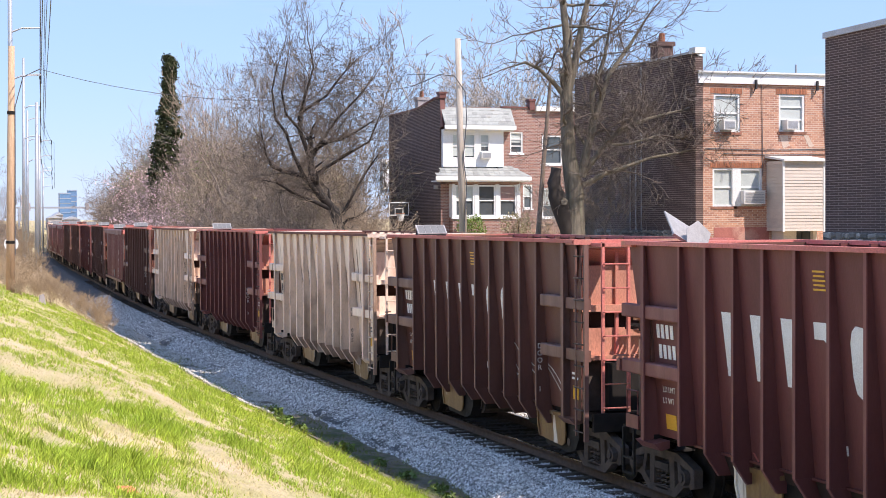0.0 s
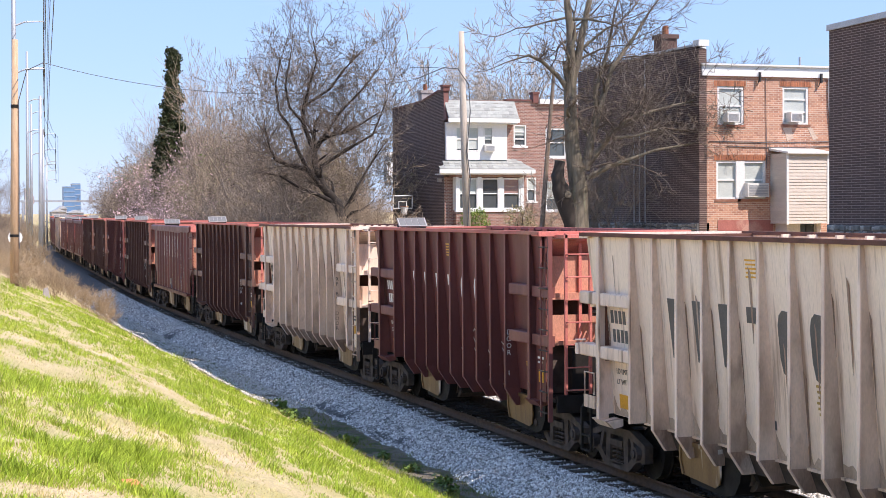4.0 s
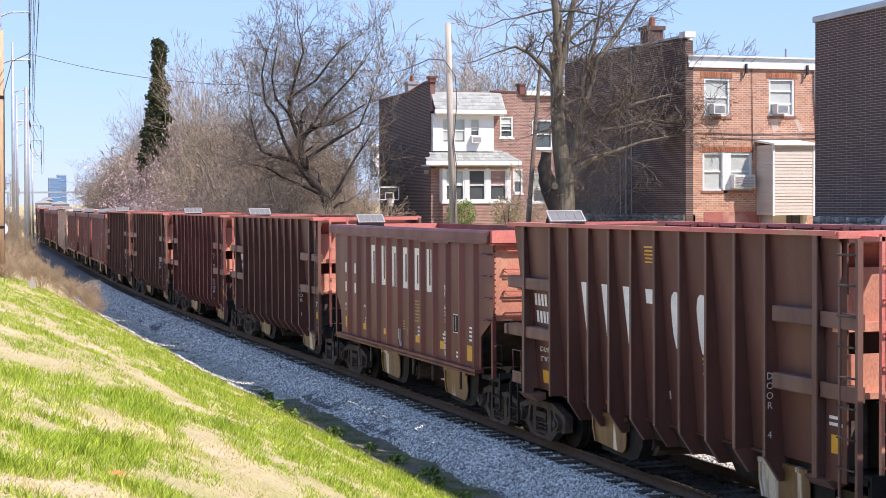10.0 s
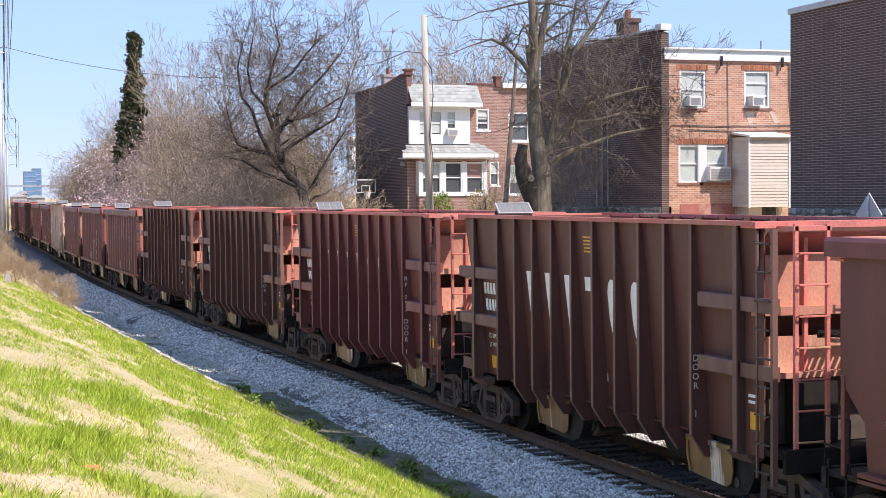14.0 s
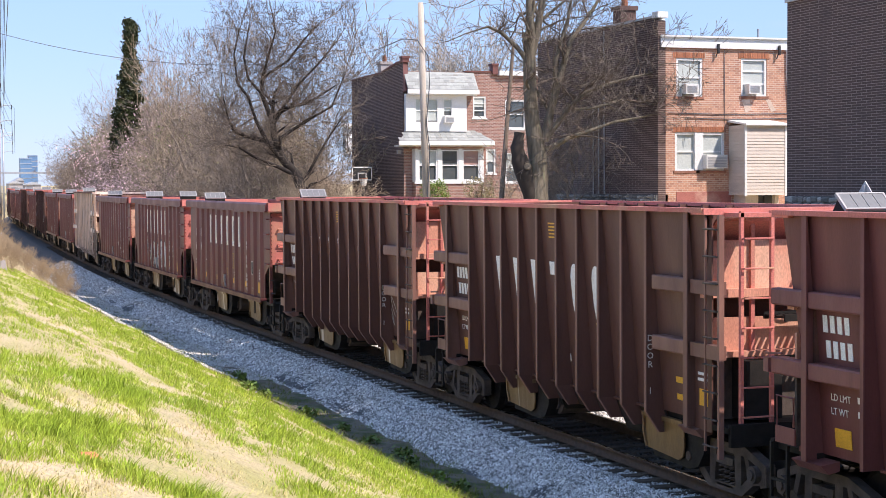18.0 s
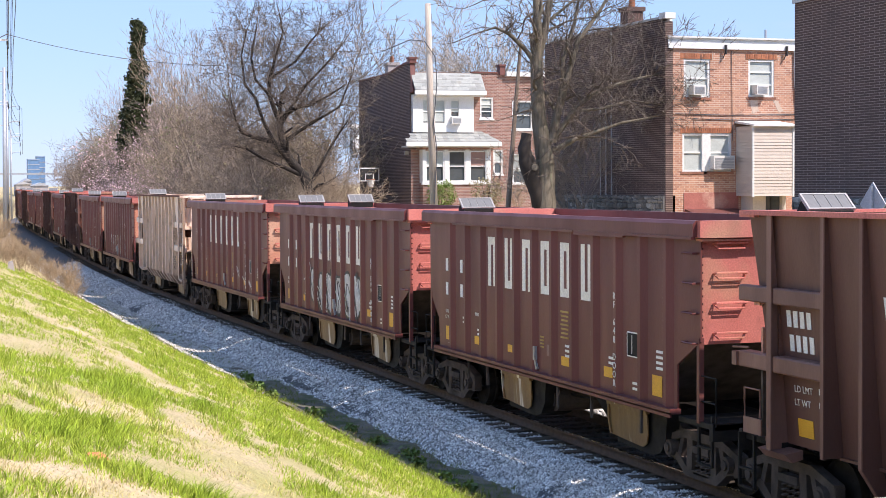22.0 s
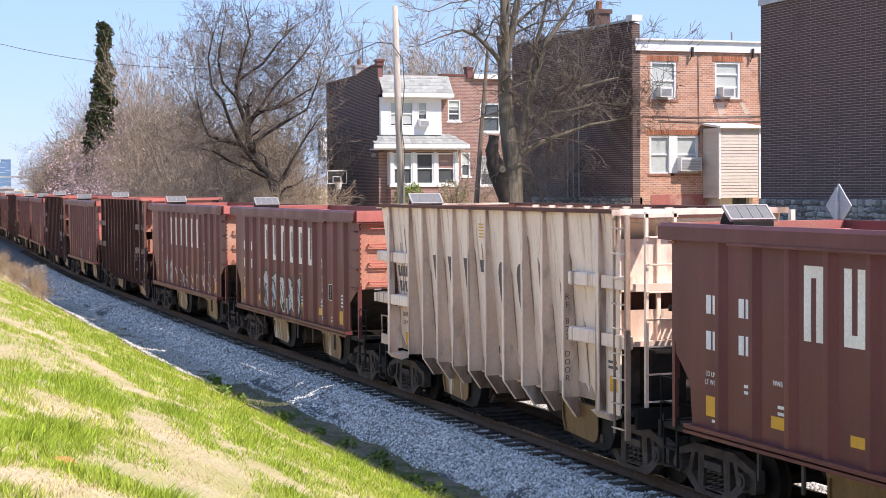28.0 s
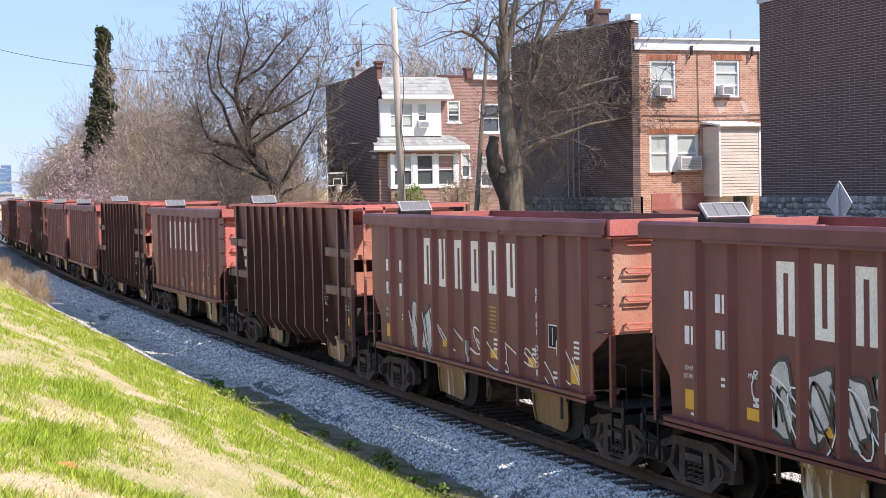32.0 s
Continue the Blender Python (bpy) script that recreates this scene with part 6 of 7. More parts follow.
def pent(parent, x0, x1, z_eave, z_top, out, rows, hip=0.0, name="pent_roof"):
    """A slate lean-to roof along the front, slate by slate."""
    y1, y0 = WY - 0.02, WY - out
    r = part(name, Mesh().add([(x0, y0, z_eave), (x1, y0, z_eave), (x1 - hip, y1, z_top), (x0 + hip, y1, z_top), (x0, y0, z_eave - 0.1), (x1, y0, z_eave - 0.1), (x1 - hip, y1, z_top - 0.1), (x0 + hip, y1, z_top - 0.1)],
                              [(0, 1, 2, 3), (7, 6, 5, 4), (0, 4, 5, 1), (1, 5, 6, 2), (2, 6, 7, 3), (3, 7, 4, 0)]), SHINGLE, parent, "weathered grey slate pent roof")
    rise = (z_top - z_eave) / out
    sl = Mesh().prism([(0.0, 0.0), (0.0, 0.03), (out / rows * 1.1, 0.008 + rise * out / rows * 1.1), (out / rows * 1.1, rise * out / rows * 1.1)], "x", 0.006, 0.294).mesh("slate")
    for j in range(rows):
        f = j / rows
        x = x0 + hip * f + (0.15 if j % 2 else 0)
        while x < x1 - hip * f - 0.28:
            part("slate", sl, SHINGLE, r, at=(x, y0 + out * f, z_eave + (z_top - z_eave) * f))
            x += 0.3
    part("eave_board", Mesh().box(x0 - 0.03, x1 + 0.03, y0 - 0.05, y0 + 0.06, z_eave - 0.24, z_eave - 0.03), TRIM, r)
    part("soffit", Mesh().box(x0 + 0.05, x1 - 0.05, y0 + 0.06, WY, z_eave - 0.30, z_eave - 0.24), TRIM, r)
    return r


pent(w, EX + 0.05, 31.5, 9.42, 10.36, 0.75, 5, 0.0)
pent(w, 26.95, 32.25, 6.72, 7.28, 1.05, 4, 0.75)
part("white_bay", pierced(Mesh(), "x", EX + 0.06, 30.98, 7.22, 9.2, WY - 0.30, WY - 0.02, [(28.05, 29.40, 7.66, 8.98), (29.62, 30.2, 8.0, 8.98)]), STUCCO, w, "white clad upper bay")
sash(w, 28.05, 28.72, 7.66, 8.98, WY - 0.28, BLIND, 1, False, 0.9)
sash(w, 28.72, 29.40, 7.66, 8.98, WY - 0.28, BLIND, 1, False, 0.9)
sash(w, 29.62, 30.2, 8.0, 8.98, WY - 0.28, BLIND, 1, False, 0.7)
ac_unit(29.92, WY - 0.28, 7.66, 0.56, 0.36)
sash(w, 31.46, 32.2, 7.98, 9.12, WY + 0.05, BLIND, 2, True, 0.5)
sash(w, 33.3, 34.5, 7.4, 8.95, WY + 0.05, GLASS, 1, True, 0.5)
sash(w, 35.4, 36.4, 7.4, 8.95, WY + 0.05, BLIND, 1, True, 0.5)
sash(w, 32.2, 32.75, 5.0, 6.3, WY + 0.05, BLIND, 1, True, 0.5)
sash(w, 33.3, 34.5, 4.5, 6.1, WY + 0.05, BLIND, 1, True, 0.6)
bay = part("front_bay", Mesh().box(28.0, 31.78, WY - 0.55, WY, 2.8, 4.55).box(28.0, 31.78, WY - 0.55, WY, 6.28, 6.46), PINK_WALL, w, "brick and white trimmed front bay")
part("bay_trim", Mesh().box(27.98, 28.14, WY - 0.58, WY, 4.55, 6.3).box(29.22, 29.42, WY - 0.57, WY - 0.4, 4.55, 6.3).box(30.42, 30.62, WY - 0.57, WY - 0.4, 4.55, 6.3).box(31.62, 31.80, WY - 0.58, WY, 4.55, 6.3).box(27.95, 31.83, WY - 0.62, WY - 0.4, 4.45, 4.60), TRIM, bay)
sash(w, 28.14, 29.22, 4.6, 6.25, WY - 0.52, BLIND, 1, False, 0.5)
sash(w, 29.42, 30.42, 4.6, 6.25, WY - 0.52, GLASS, 1, False, 0.5)
sash(w, 30.62, 31.62, 4.6, 6.25, WY - 0.52, CURTAIN, 1, False, 0.5)
part("brick_pier", Mesh().box(27.52, 27.98, WY - 0.06, WY + 0.02, 2.8, 6.3), PINK_WALL, w)
part("downspout", Mesh().tube([(31.95, WY - 0.12, 6.5), (31.98, WY - 0.12, 4.0)], 0.045, 6), TRIM, w)
part("bulkhead_lamp", Mesh().box(27.3, 27.5, WY + 0.3, WY + 0.5, 6.05, 6.25), ALU, w)
part("aerial", Mesh().tube([(EX + 0.5, 86.3, 11.3), (EX + 0.5, 86.3, 12.5)], 0.018, 5).tube([(EX - 0.5, 86.3, 12.42), (EX + 1.1, 86.3, 12.45)], 0.011, 4).tube([(EX + 0.4, 86.0, 12.2), (EX + 0.6, 86.6, 12.3)], 0.012, 4), STEEL, w)

# the next row house farther on, with a white porch
f = thing("row_house", (0, 0, 0), "far brick row house with a white two-storey porch", "house", "row houses beyond the track")
part("body", Mesh().box(33.2, 42, 97.0, 108, 2.6, 9.6), PINK_WALL, f)
part("roof", Mesh().box(33.0, 42.2, 96.7, 108.2, 9.6, 9.8), ROOF_TAR, f)
part("porch_roof", Mesh().box(28.7, 30.5, 95.2, 97.4, 6.1, 6.3), TRIM, f)
part("porch_wall", Mesh().box(28.9, 30.5, 97.6, 98.2, 6.3, 8.0), STUCCO, f)
part("porch_cornice", Mesh().box(28.7, 30.6, 97.3, 98.3, 8.0, 8.2), TRIM, f)
for x in (28.8, 29.4, 30.1):
    part("porch_column", Mesh().box(x - 0.1, x + 0.1, 95.4, 95.6, 3.0, 6.1), TRIM, f)
for x in (29.0, 29.5, 30.0):
    sash(f, x, x + 0.4, 6.6, 7.8, 97.58, GLASS, 1, False, 0.5)
part("porch_rail", Mesh().box(28.0, 30.4, 95.45, 95.52, 3.7, 3.78), BLACK, f)

# ---- bare spring trees and brush ----
def grow(rnd, base, direction, length, radius, depth, out, spread=0.55, up=0.25, wig=0.18, ratio=0.72, kids=(2, 3), min_r=0.006, taper=0.62):
    """Adds tapered segments (p0, p1, r0, r1) of a limb and of all that branches from it."""
    n = max(2, int(3 + length * 0.6)) if depth > 1 else 2
    p, d = Vector(base), Vector(direction).normalized()
    pts, rs = [p.copy()], [radius]
    for i in range(n):
        d = (d + Vector((rnd.gauss(0, wig), rnd.gauss(0, wig), rnd.gauss(0, wig) + up * 0.15))).normalized()
        q = p + d * (length / n)
        r = max(min_r * 0.6, radius * (1 - (1 - taper) * (i + 1) / n))
        out.append((p.copy(), q.copy(), rs[-1], r))
        p = q
        pts.append(p.copy())
        rs.append(r)
    if depth <= 0:
        return
    k = rnd.randint(*kids)
    for j in range(k):
        tip = j == 0
        i = n if tip else rnd.randint(max(1, n // 3), n)
        u = d.orthogonal().normalized()
        u.rotate(Matrix.Rotation(rnd.uniform(0, 6.283), 3, d))
        s = spread * rnd.uniform(0.25, 0.5) if tip else spread * rnd.uniform(0.75, 1.35)
        nd = (d * math.cos(s) + u * math.sin(s) + Vector((0, 0, up * rnd.uniform(0.2, 1.0)))).normalized()
        grow(rnd, pts[i], nd, length * ratio * rnd.uniform(0.75, 1.15), max(min_r, rs[i] * (0.86 if tip else rnd.uniform(0.45, 0.7))), depth - 1, out, spread, up, wig, ratio, kids, min_r, taper)


def limbs_mesh(name, segs, sides):
    """Tapered tubes for many segments at once."""
    p0 = np.array([s[0][:] for s in segs])
    p1 = np.array([s[1][:] for s in segs])
    r0 = np.array([s[2] for s in segs])[:, None]
    r1 = np.array([s[3] for s in segs])[:, None]
    d = p1 - p0
    d /= np.linalg.norm(d, axis=1, keepdims=True) + 1e-9
    ref = np.where(np.abs(d[:, 2:3]) < 0.9, [[0, 0, 1.0]], [[1.0, 0, 0]])
    u = np.cross(d, ref)
    u /= np.linalg.norm(u, axis=1, keepdims=True) + 1e-9
    w = np.cross(d, u)
    v, n = [], len(segs)
    for pt, r in ((p0, r0), (p1 + d * r1 * 0.3, r1)):
        for s in range(sides):
            a = 2 * math.pi * s / sides
            v.append(pt + (u * math.cos(a) + w * math.sin(a)) * r)
    v = np.stack(v, 1).reshape(-1, 3)
    base = np.arange(n)[:, None] * (2 * sides)
    t = []
    for s in range(sides):
        a, b2 = s, (s + 1) % sides
        t += [np.hstack([base + a, base + b2, base + b2 + sides]), np.hstack([base + a, base + b2 + sides, base + a + sides])]
    return arrays_mesh(name, v, np.vstack(t))


def flecks(name, points, size, seed, per=1, jitter=0.1):
    """Small crossed leaf or petal triangles round points."""
    rng = np.random.default_rng(seed)
    pts = np.repeat(np.asarray(points), per, axis=0) + rng.normal(0, jitter, (len(points) * per, 3))
    n = len(pts)
    a = rng.normal(0, 1, (n, 3))
    a /= np.linalg.norm(a, axis=1, keepdims=True)
    b_ = np.cross(a, rng.normal(0, 1, (n, 3)))
    b_ /= np.linalg.norm(b_, axis=1, keepdims=True) + 1e-9
    s = (size * rng.uniform(0.6, 1.4, (n, 1)))
    v = np.stack([pts - a * s, pts + a * s * 0.2 + b_ * s * 0.6, pts + a * s, pts + a * s * 0.2 - b_ * s * 0.6], 1).reshape(-1, 3)
    k = np.arange(n)[:, None] * 4
    return arrays_mesh(name, v, np.vstack([np.hstack([k, k + 1, k + 2]), np.hstack([k, k + 2, k + 3])]))


def tree_meshes(key, seed, height, radius, depth, thick=0.045, trunk=0.35, lean=(0, 0), forks=1, **kw):
    rnd = random.Random(seed)
    segs = []
    for i in range(forks):
        d = Vector((lean[0] + (rnd.uniform(-0.5, 0.5) if forks > 1 else 0), lean[1] + (rnd.uniform(-0.5, 0.5) if forks > 1 else 0), 1))
        grow(rnd, (rnd.uniform(-0.3, 0.3) if forks > 1 else 0, 0, -0.3), d, height * trunk * rnd.uniform(0.85, 1.1), radius * (1 if i == 0 else rnd.uniform(0.5, 0.8)), depth, segs, **kw)
    top = max(s[1].z for s in segs)
    k = height / top
    segs = [(s[0] * k, s[1] * k, s[2], s[3]) for s in segs]
    big = [s for s in segs if s[2] >= thick]
    small = [s for s in segs if s[2] < thick]
    MESHES[key] = (limbs_mesh(key + "_limbs", big or segs[:1], 7), limbs_mesh(key + "_twigs", small, 3), [s[1][:] for s in small[::2]])
    return MESHES[key]


def tree(key, at, label, bark, twig, turn=0.0, scale=1.0, group="", buds=None, name="tree"):
    limbs, twigs, tips = MESHES[key]
    t = thing(name, pose(*at, 0, 0, turn) @ Matrix.Diagonal((scale, scale, scale, 1)), label, "tree" if name == "tree" else "shrub", group)
    part("trunk", limbs, bark, t)
    part("crown", twigs, twig, t)
    if buds:
        mt, size, per, step = buds
        k = "%s_buds_%s" % (key, mt.name)
        if k not in MESHES:
            MESHES[k] = flecks(k, tips[::step], size, 5, per, 0.12)
        part("foliage", MESHES[k], mt, t)
    return t


def at_ground(x, y):
    return (x, y, ground_at(x, y) - 0.05)



# limbs laid out by hand, with side shoots that grow on
def limb(rnd, segs, pts, rs, depth, n_side, side_len, spread=0.8, up=0.12, min_r=0.0105, lo=0.2):
    pts = [Vector(p) for p in pts]
    for i in range(len(pts) - 1):
        segs.append((pts[i], pts[i + 1], rs[i], rs[i + 1]))
    for j in range(n_side):
        k = rnd.uniform(lo, 0.98) * (len(pts) - 1)
        i = int(k)
        p = pts[i].lerp(pts[min(i + 1, len(pts) - 1)], k - i)
        d = Vector((rnd.uniform(-1, 1), rnd.uniform(-0.8, 0.8), rnd.uniform(-0.15, 0.9))).normalized()
        grow(rnd, p, d, side_len * rnd.uniform(0.6, 1.2), max(0.02, rs[i] * rnd.uniform(0.25, 0.45)), depth, segs, spread, up, 0.16, 0.76, (2, 3), min_r, 0.7)
    d = (pts[-1] - pts[-2]).normalized()
    grow(rnd, pts[-1], d, side_len * 1.1, rs[-1], depth + 1, segs, 0.55, 0.25, 0.12, 0.78, (2, 3), min_r * 0.8, 0.7)


# the tall street tree in front of the brick houses: a straight trunk, two leaders, cut stubs
def street_tree():
    rnd = random.Random(12)
    segs = []
    limb(rnd, segs, [(0, 0, -0.4), (-0.08, 0, 1.5), (-0.06, 0, 2.8), (-0.28, 0, 4.16), (-0.35, 0, 5.3), (-0.37, 0, 6.3)], [0.46, 0.38, 0.33, 0.27, 0.235, 0.225], 2, 2, 0.8, lo=0.6)
    limb(rnd, segs, [(-0.37, 0, 6.3), (-0.33, 0, 7.3), (-0.35, 0, 8.4), (-0.5, 0.1, 10.0), (-0.3, 0.1, 11.8)], [0.19, 0.165, 0.14, 0.11, 0.07], 4, 10, 1.6)
    limb(rnd, segs, [(-0.35, -0.05, 6.4), (-0.10, -0.1, 7.3), (0.08, -0.1, 8.3), (0.5, -0.1, 10.0), (0.9, -0.1, 11.6)], [0.16, 0.14, 0.12, 0.09, 0.06], 4, 10, 1.6)
    limb(rnd, segs, [(-0.46, 0, 6.3), (-0.78, 0, 6.67), (-1.43, -0.1, 7.2), (-1.97, -0.1, 7.43), (-2.45, -0.1, 7.28)], [0.11, 0.085, 0.065, 0.045, 0.028], 2, 8, 0.6, 0.8, -0.05)
    limb(rnd, segs, [(0.14, -0.1, 3.4), (0.35, -0.15, 4.35), (0.73, -0.2, 5.73), (1.16, -0.2, 7.0), (2.0, -0.2, 8.1), (2.6, -0.2, 9.0)], [0.18, 0.15, 0.115, 0.09, 0.065, 0.04], 4, 14, 1.3)
    limb(rnd, segs, [(0.50, -0.15, 4.9), (0.52, -0.3, 6.3), (0.95, -0.4, 7.7), (1.2, -0.4, 9.0)], [0.09, 0.075, 0.06, 0.04], 4, 8, 1.2)
    limb(rnd, segs, [(0.20, -0.1, 3.5), (0.95, -0.3, 4.5), (1.6, -0.4, 5.14), (2.46, -0.4, 5.44), (3.4, -0.4, 5.7), (4.3, -0.4, 5.9)], [0.125, 0.10, 0.08, 0.06, 0.045, 0.03], 4, 24, 1.15, 0.75, -0.03)
    limb(rnd, segs, [(0.22, -0.1, 3.1), (0.95, -0.35, 3.5), (1.8, -0.5, 3.8), (2.7, -0.5, 4.1), (4.2, -0.5, 4.35)], [0.105, 0.085, 0.065, 0.045, 0.028], 4, 18, 1.05, 0.75, -0.02)
    limb(rnd, segs, [(0.95, -0.3, 4.5), (1.9, -0.6, 4.6), (3.0, -0.6, 4.9), (4.0, -0.6, 4.8)], [0.06, 0.05, 0.04, 0.025], 4, 18, 1.05, 0.75, -0.04)
    limb(rnd, segs, [(-0.42, 0, 4.6), (-0.9, -0.1, 4.5), (-1.3, -0.1, 4.35)], [0.035, 0.028, 0.02], 2, 7, 0.5, 0.8, 0.0)
    big = [s for s in segs if s[2] >= 0.045]
    small = [s for s in segs if s[2] < 0.045]
    t = thing("tree", (23.18, 54.0, 2.55), "tall bare street tree with grey bark and cut limbs", "tree")
    part("trunk", limbs_mesh("street_limbs", big, 9), BARK, t, smooth=True)
    part("crown", limbs_mesh("street_twigs", small, 3), TWIG_STREET, t)
    stub = part("cut_stub", Mesh().tube([(-0.2, 0.05, 0.4), (-0.38, -0.05, 1.5), (-0.68, -0.1, 2.4), (-0.82, -0.12, 2.8), (-0.90, -0.1, 3.17), (-0.80, -0.1, 3.70)], [0.22, 0.26, 0.33, 0.30, 0.25, 0.19], 10), TWIG_DK, t, "dark sawn-off limb stub", smooth=True)
    part("cut_face", Mesh().tube([(-0.80, -0.1, 3.69), (-0.795, -0.1, 3.72)], 0.18, 10), BARK, stub)
    part("cut_knot", Mesh().tube([(-0.62, -0.3, 2.5), (-0.64, -0.46, 2.52)], [0.15, 0.12], 9), BARK, stub)
    part("cut_stub", Mesh().tube([(-0.42, 0, 6.5), (-0.56, -0.1, 7.0), (-0.58, -0.1, 7.25)], [0.13, 0.12, 0.11], 8), BARK, t)


street_tree()


# the dark spreading tree: a crooked trunk that leans and forks low
def dark_tree():
    rnd = random.Random(21)
    segs = []
    L = lambda *pts: [(a, 0.25 * math.sin(3.1 * a + z), z) for a, z in pts]
    limb(rnd, segs, L((0.15, -0.4), (0.05, 1.6), (-0.3, 2.75), (-1.1, 3.6), (-1.56, 4.45), (-1.56, 5.4)), [0.30, 0.28, 0.26, 0.22, 0.19, 0.16], 4, 9, 0.85, 0.85, 0.1, 0.009)
    limb(rnd, segs, L((-1.56, 5.4), (-1.18, 6.0), (-0.64, 6.3), (0.0, 6.4), (0.75, 6.75), (1.8, 7.4)), [0.15, 0.125, 0.105, 0.085, 0.06, 0.035], 4, 24, 1.14, 0.85, 0.1, 0.009)
    limb(rnd, segs, L((-1.56, 5.4), (-1.8, 6.0), (-2.15, 6.9), (-2.05, 7.7), (-1.8, 8.8), (-1.45, 10.0), (-1.6, 11.0)), [0.15, 0.13, 0.11, 0.09, 0.07, 0.05, 0.03], 4, 28, 1.14, 0.85, 0.1, 0.009)
    limb(rnd, segs, L((-1.15, 3.6), (-2.0, 4.5), (-2.9, 4.75), (-3.6, 5.0), (-3.9, 5.6), (-4.1, 6.6)), [0.16, 0.13, 0.10, 0.08, 0.055, 0.03], 4, 24, 1.04, 0.85, 0.1, 0.009)
    limb(rnd, segs, L((-2.0, 4.5), (-2.5, 5.5), (-2.9, 6.7), (-3.4, 7.4), (-3.6, 8.8), (-3.3, 10.0)), [0.11, 0.09, 0.075, 0.06, 0.045, 0.03], 4, 24, 1.04, 0.85, 0.1, 0.009)
    limb(rnd, segs, L((-1.5, 4.45), (-0.7, 5.0), (0.5, 5.7), (1.45, 6.3), (2.3, 8.1)), [0.11, 0.085, 0.065, 0.05, 0.03], 4, 26, 1.09, 0.85, 0.1, 0.009)
    limb(rnd, segs, L((-0.3, 2.75), (-1.4, 3.2), (-2.5, 3.7), (-3.4, 4.2), (-4.1, 4.3)), [0.13, 0.10, 0.07, 0.05, 0.03], 4, 22, 0.95, 0.85, 0.1, 0.009)
    limb(rnd, segs, L((-2.15, 6.9), (-2.9, 7.6), (-3.1, 8.7), (-2.7, 10.4)), [0.08, 0.065, 0.05, 0.03], 4, 19, 1.04, 0.85, 0.1, 0.009)
    limb(rnd, segs, L((-2.05, 7.7), (-0.75, 8.6), (0.0, 9.6), (0.9, 10.5)), [0.075, 0.06, 0.05, 0.03], 4, 19, 1.04, 0.85, 0.1, 0.009)
    limb(rnd, segs, L((-1.18, 6.0), (-0.2, 7.4), (0.9, 8.6), (1.8, 9.6)), [0.08, 0.065, 0.05, 0.03], 4, 19, 1.04, 0.85, 0.1, 0.009)
    limb(rnd, segs, L((0.0, 2.4), (0.6, 3.6), (1.3, 4.6), (1.9, 5.6)), [0.09, 0.07, 0.05, 0.03], 4, 17, 0.95, 0.85, 0.1, 0.009)
    big = [s for s in segs if s[2] >= 0.045]
    small = [s for s in segs if s[2] < 0.045]
    t = thing("tree", (21.75, 81.0, 2.15), "dark bare spreading tree with crooked limbs", "tree")
    part("trunk", limbs_mesh("dark_limbs", big, 8), TWIG_DK, t)
    part("crown", limbs_mesh("dark_twigs", small, 3), TWIG_STREET, t)


dark_tree()
tree_meshes("tall", 33, 15, 0.18, 7, trunk=0.30, spread=0.60, up=0.24, wig=0.13, ratio=0.80, kids=(2, 3), min_r=0.012)
tree_meshes("slim", 71, 15, 0.16, 7, trunk=0.34, spread=0.58, up=0.26, wig=0.14, ratio=0.78, kids=(2, 3), min_r=0.012)
tree_meshes("scrub", 14, 8, 0.10, 6, trunk=0.22, spread=0.66, up=0.20, wig=0.2, ratio=0.82, kids=(2, 3), forks=7, thick=0.03, min_r=0.013)
tree_meshes("scrub_b", 15, 8, 0.09, 6, trunk=0.20, spread=0.74, up=0.14, wig=0.24, ratio=0.84, kids=(2, 3), forks=8, thick=0.03, min_r=0.013)
tree_meshes("brush", 5, 2.0, 0.02, 4, trunk=0.35, spread=0.5, up=0.3, wig=0.2, ratio=0.75, kids=(2, 3), forks=16, thick=0.03, min_r=0.007)
# the wood along the far side of the track
WOOD = (
    ("tall", 22.2, 108, 0.95), ("slim", 23.0, 114, 1.05), ("tall", 22.0, 97, 0.85), ("slim", 24.0, 124, 1.1), ("tall", 26.0, 138, 1.12), ("slim", 25.5, 148, 0.98), ("tall", 27.0, 164, 0.95), ("slim", 30.0, 185, 1.0),
    ("tall", 24.6, 92, 0.72), ("slim", 26.0, 102, 0.85), ("tall", 32.0, 212, 1.0), ("slim", 36, 240, 1.0), ("tall", 26.5, 118, 1.05), ("slim", 22.6, 103, 0.92), ("tall", 23.4, 130, 1.05),
    ("slim", 24.5, 156, 0.9), ("tall", 21.8, 90, 0.7),
)
for i, (key, x, y, s) in enumerate(WOOD):
    tree(key, at_ground(x, y), "tall slim bare tree in the wood beside the track", TWIG, TWIG_TAN if i % 3 == 0 else TWIG, i * 67, s, "trees of the wood")
# bare trees behind the houses
tree_meshes("plane", 91, 17, 0.34, 8, trunk=0.26, spread=0.62, up=0.16, wig=0.16, ratio=0.80, kids=(2, 3), min_r=0.022, thick=0.06)
for i, (x, y, s) in enumerate(((39.6, 104, 1.08), (43.8, 108, 1.0), (37.2, 110, 0.98), (50.0, 100, 0.68), (54, 98, 0.64), (46, 116, 0.95), (57, 100, 0.66))):
    tree("plane", at_ground(x, y), "bare round-crowned tree rising behind the row houses", TWIG_PALE, TWIG_PALE, i * 90 + 20, s, "trees behind the houses")
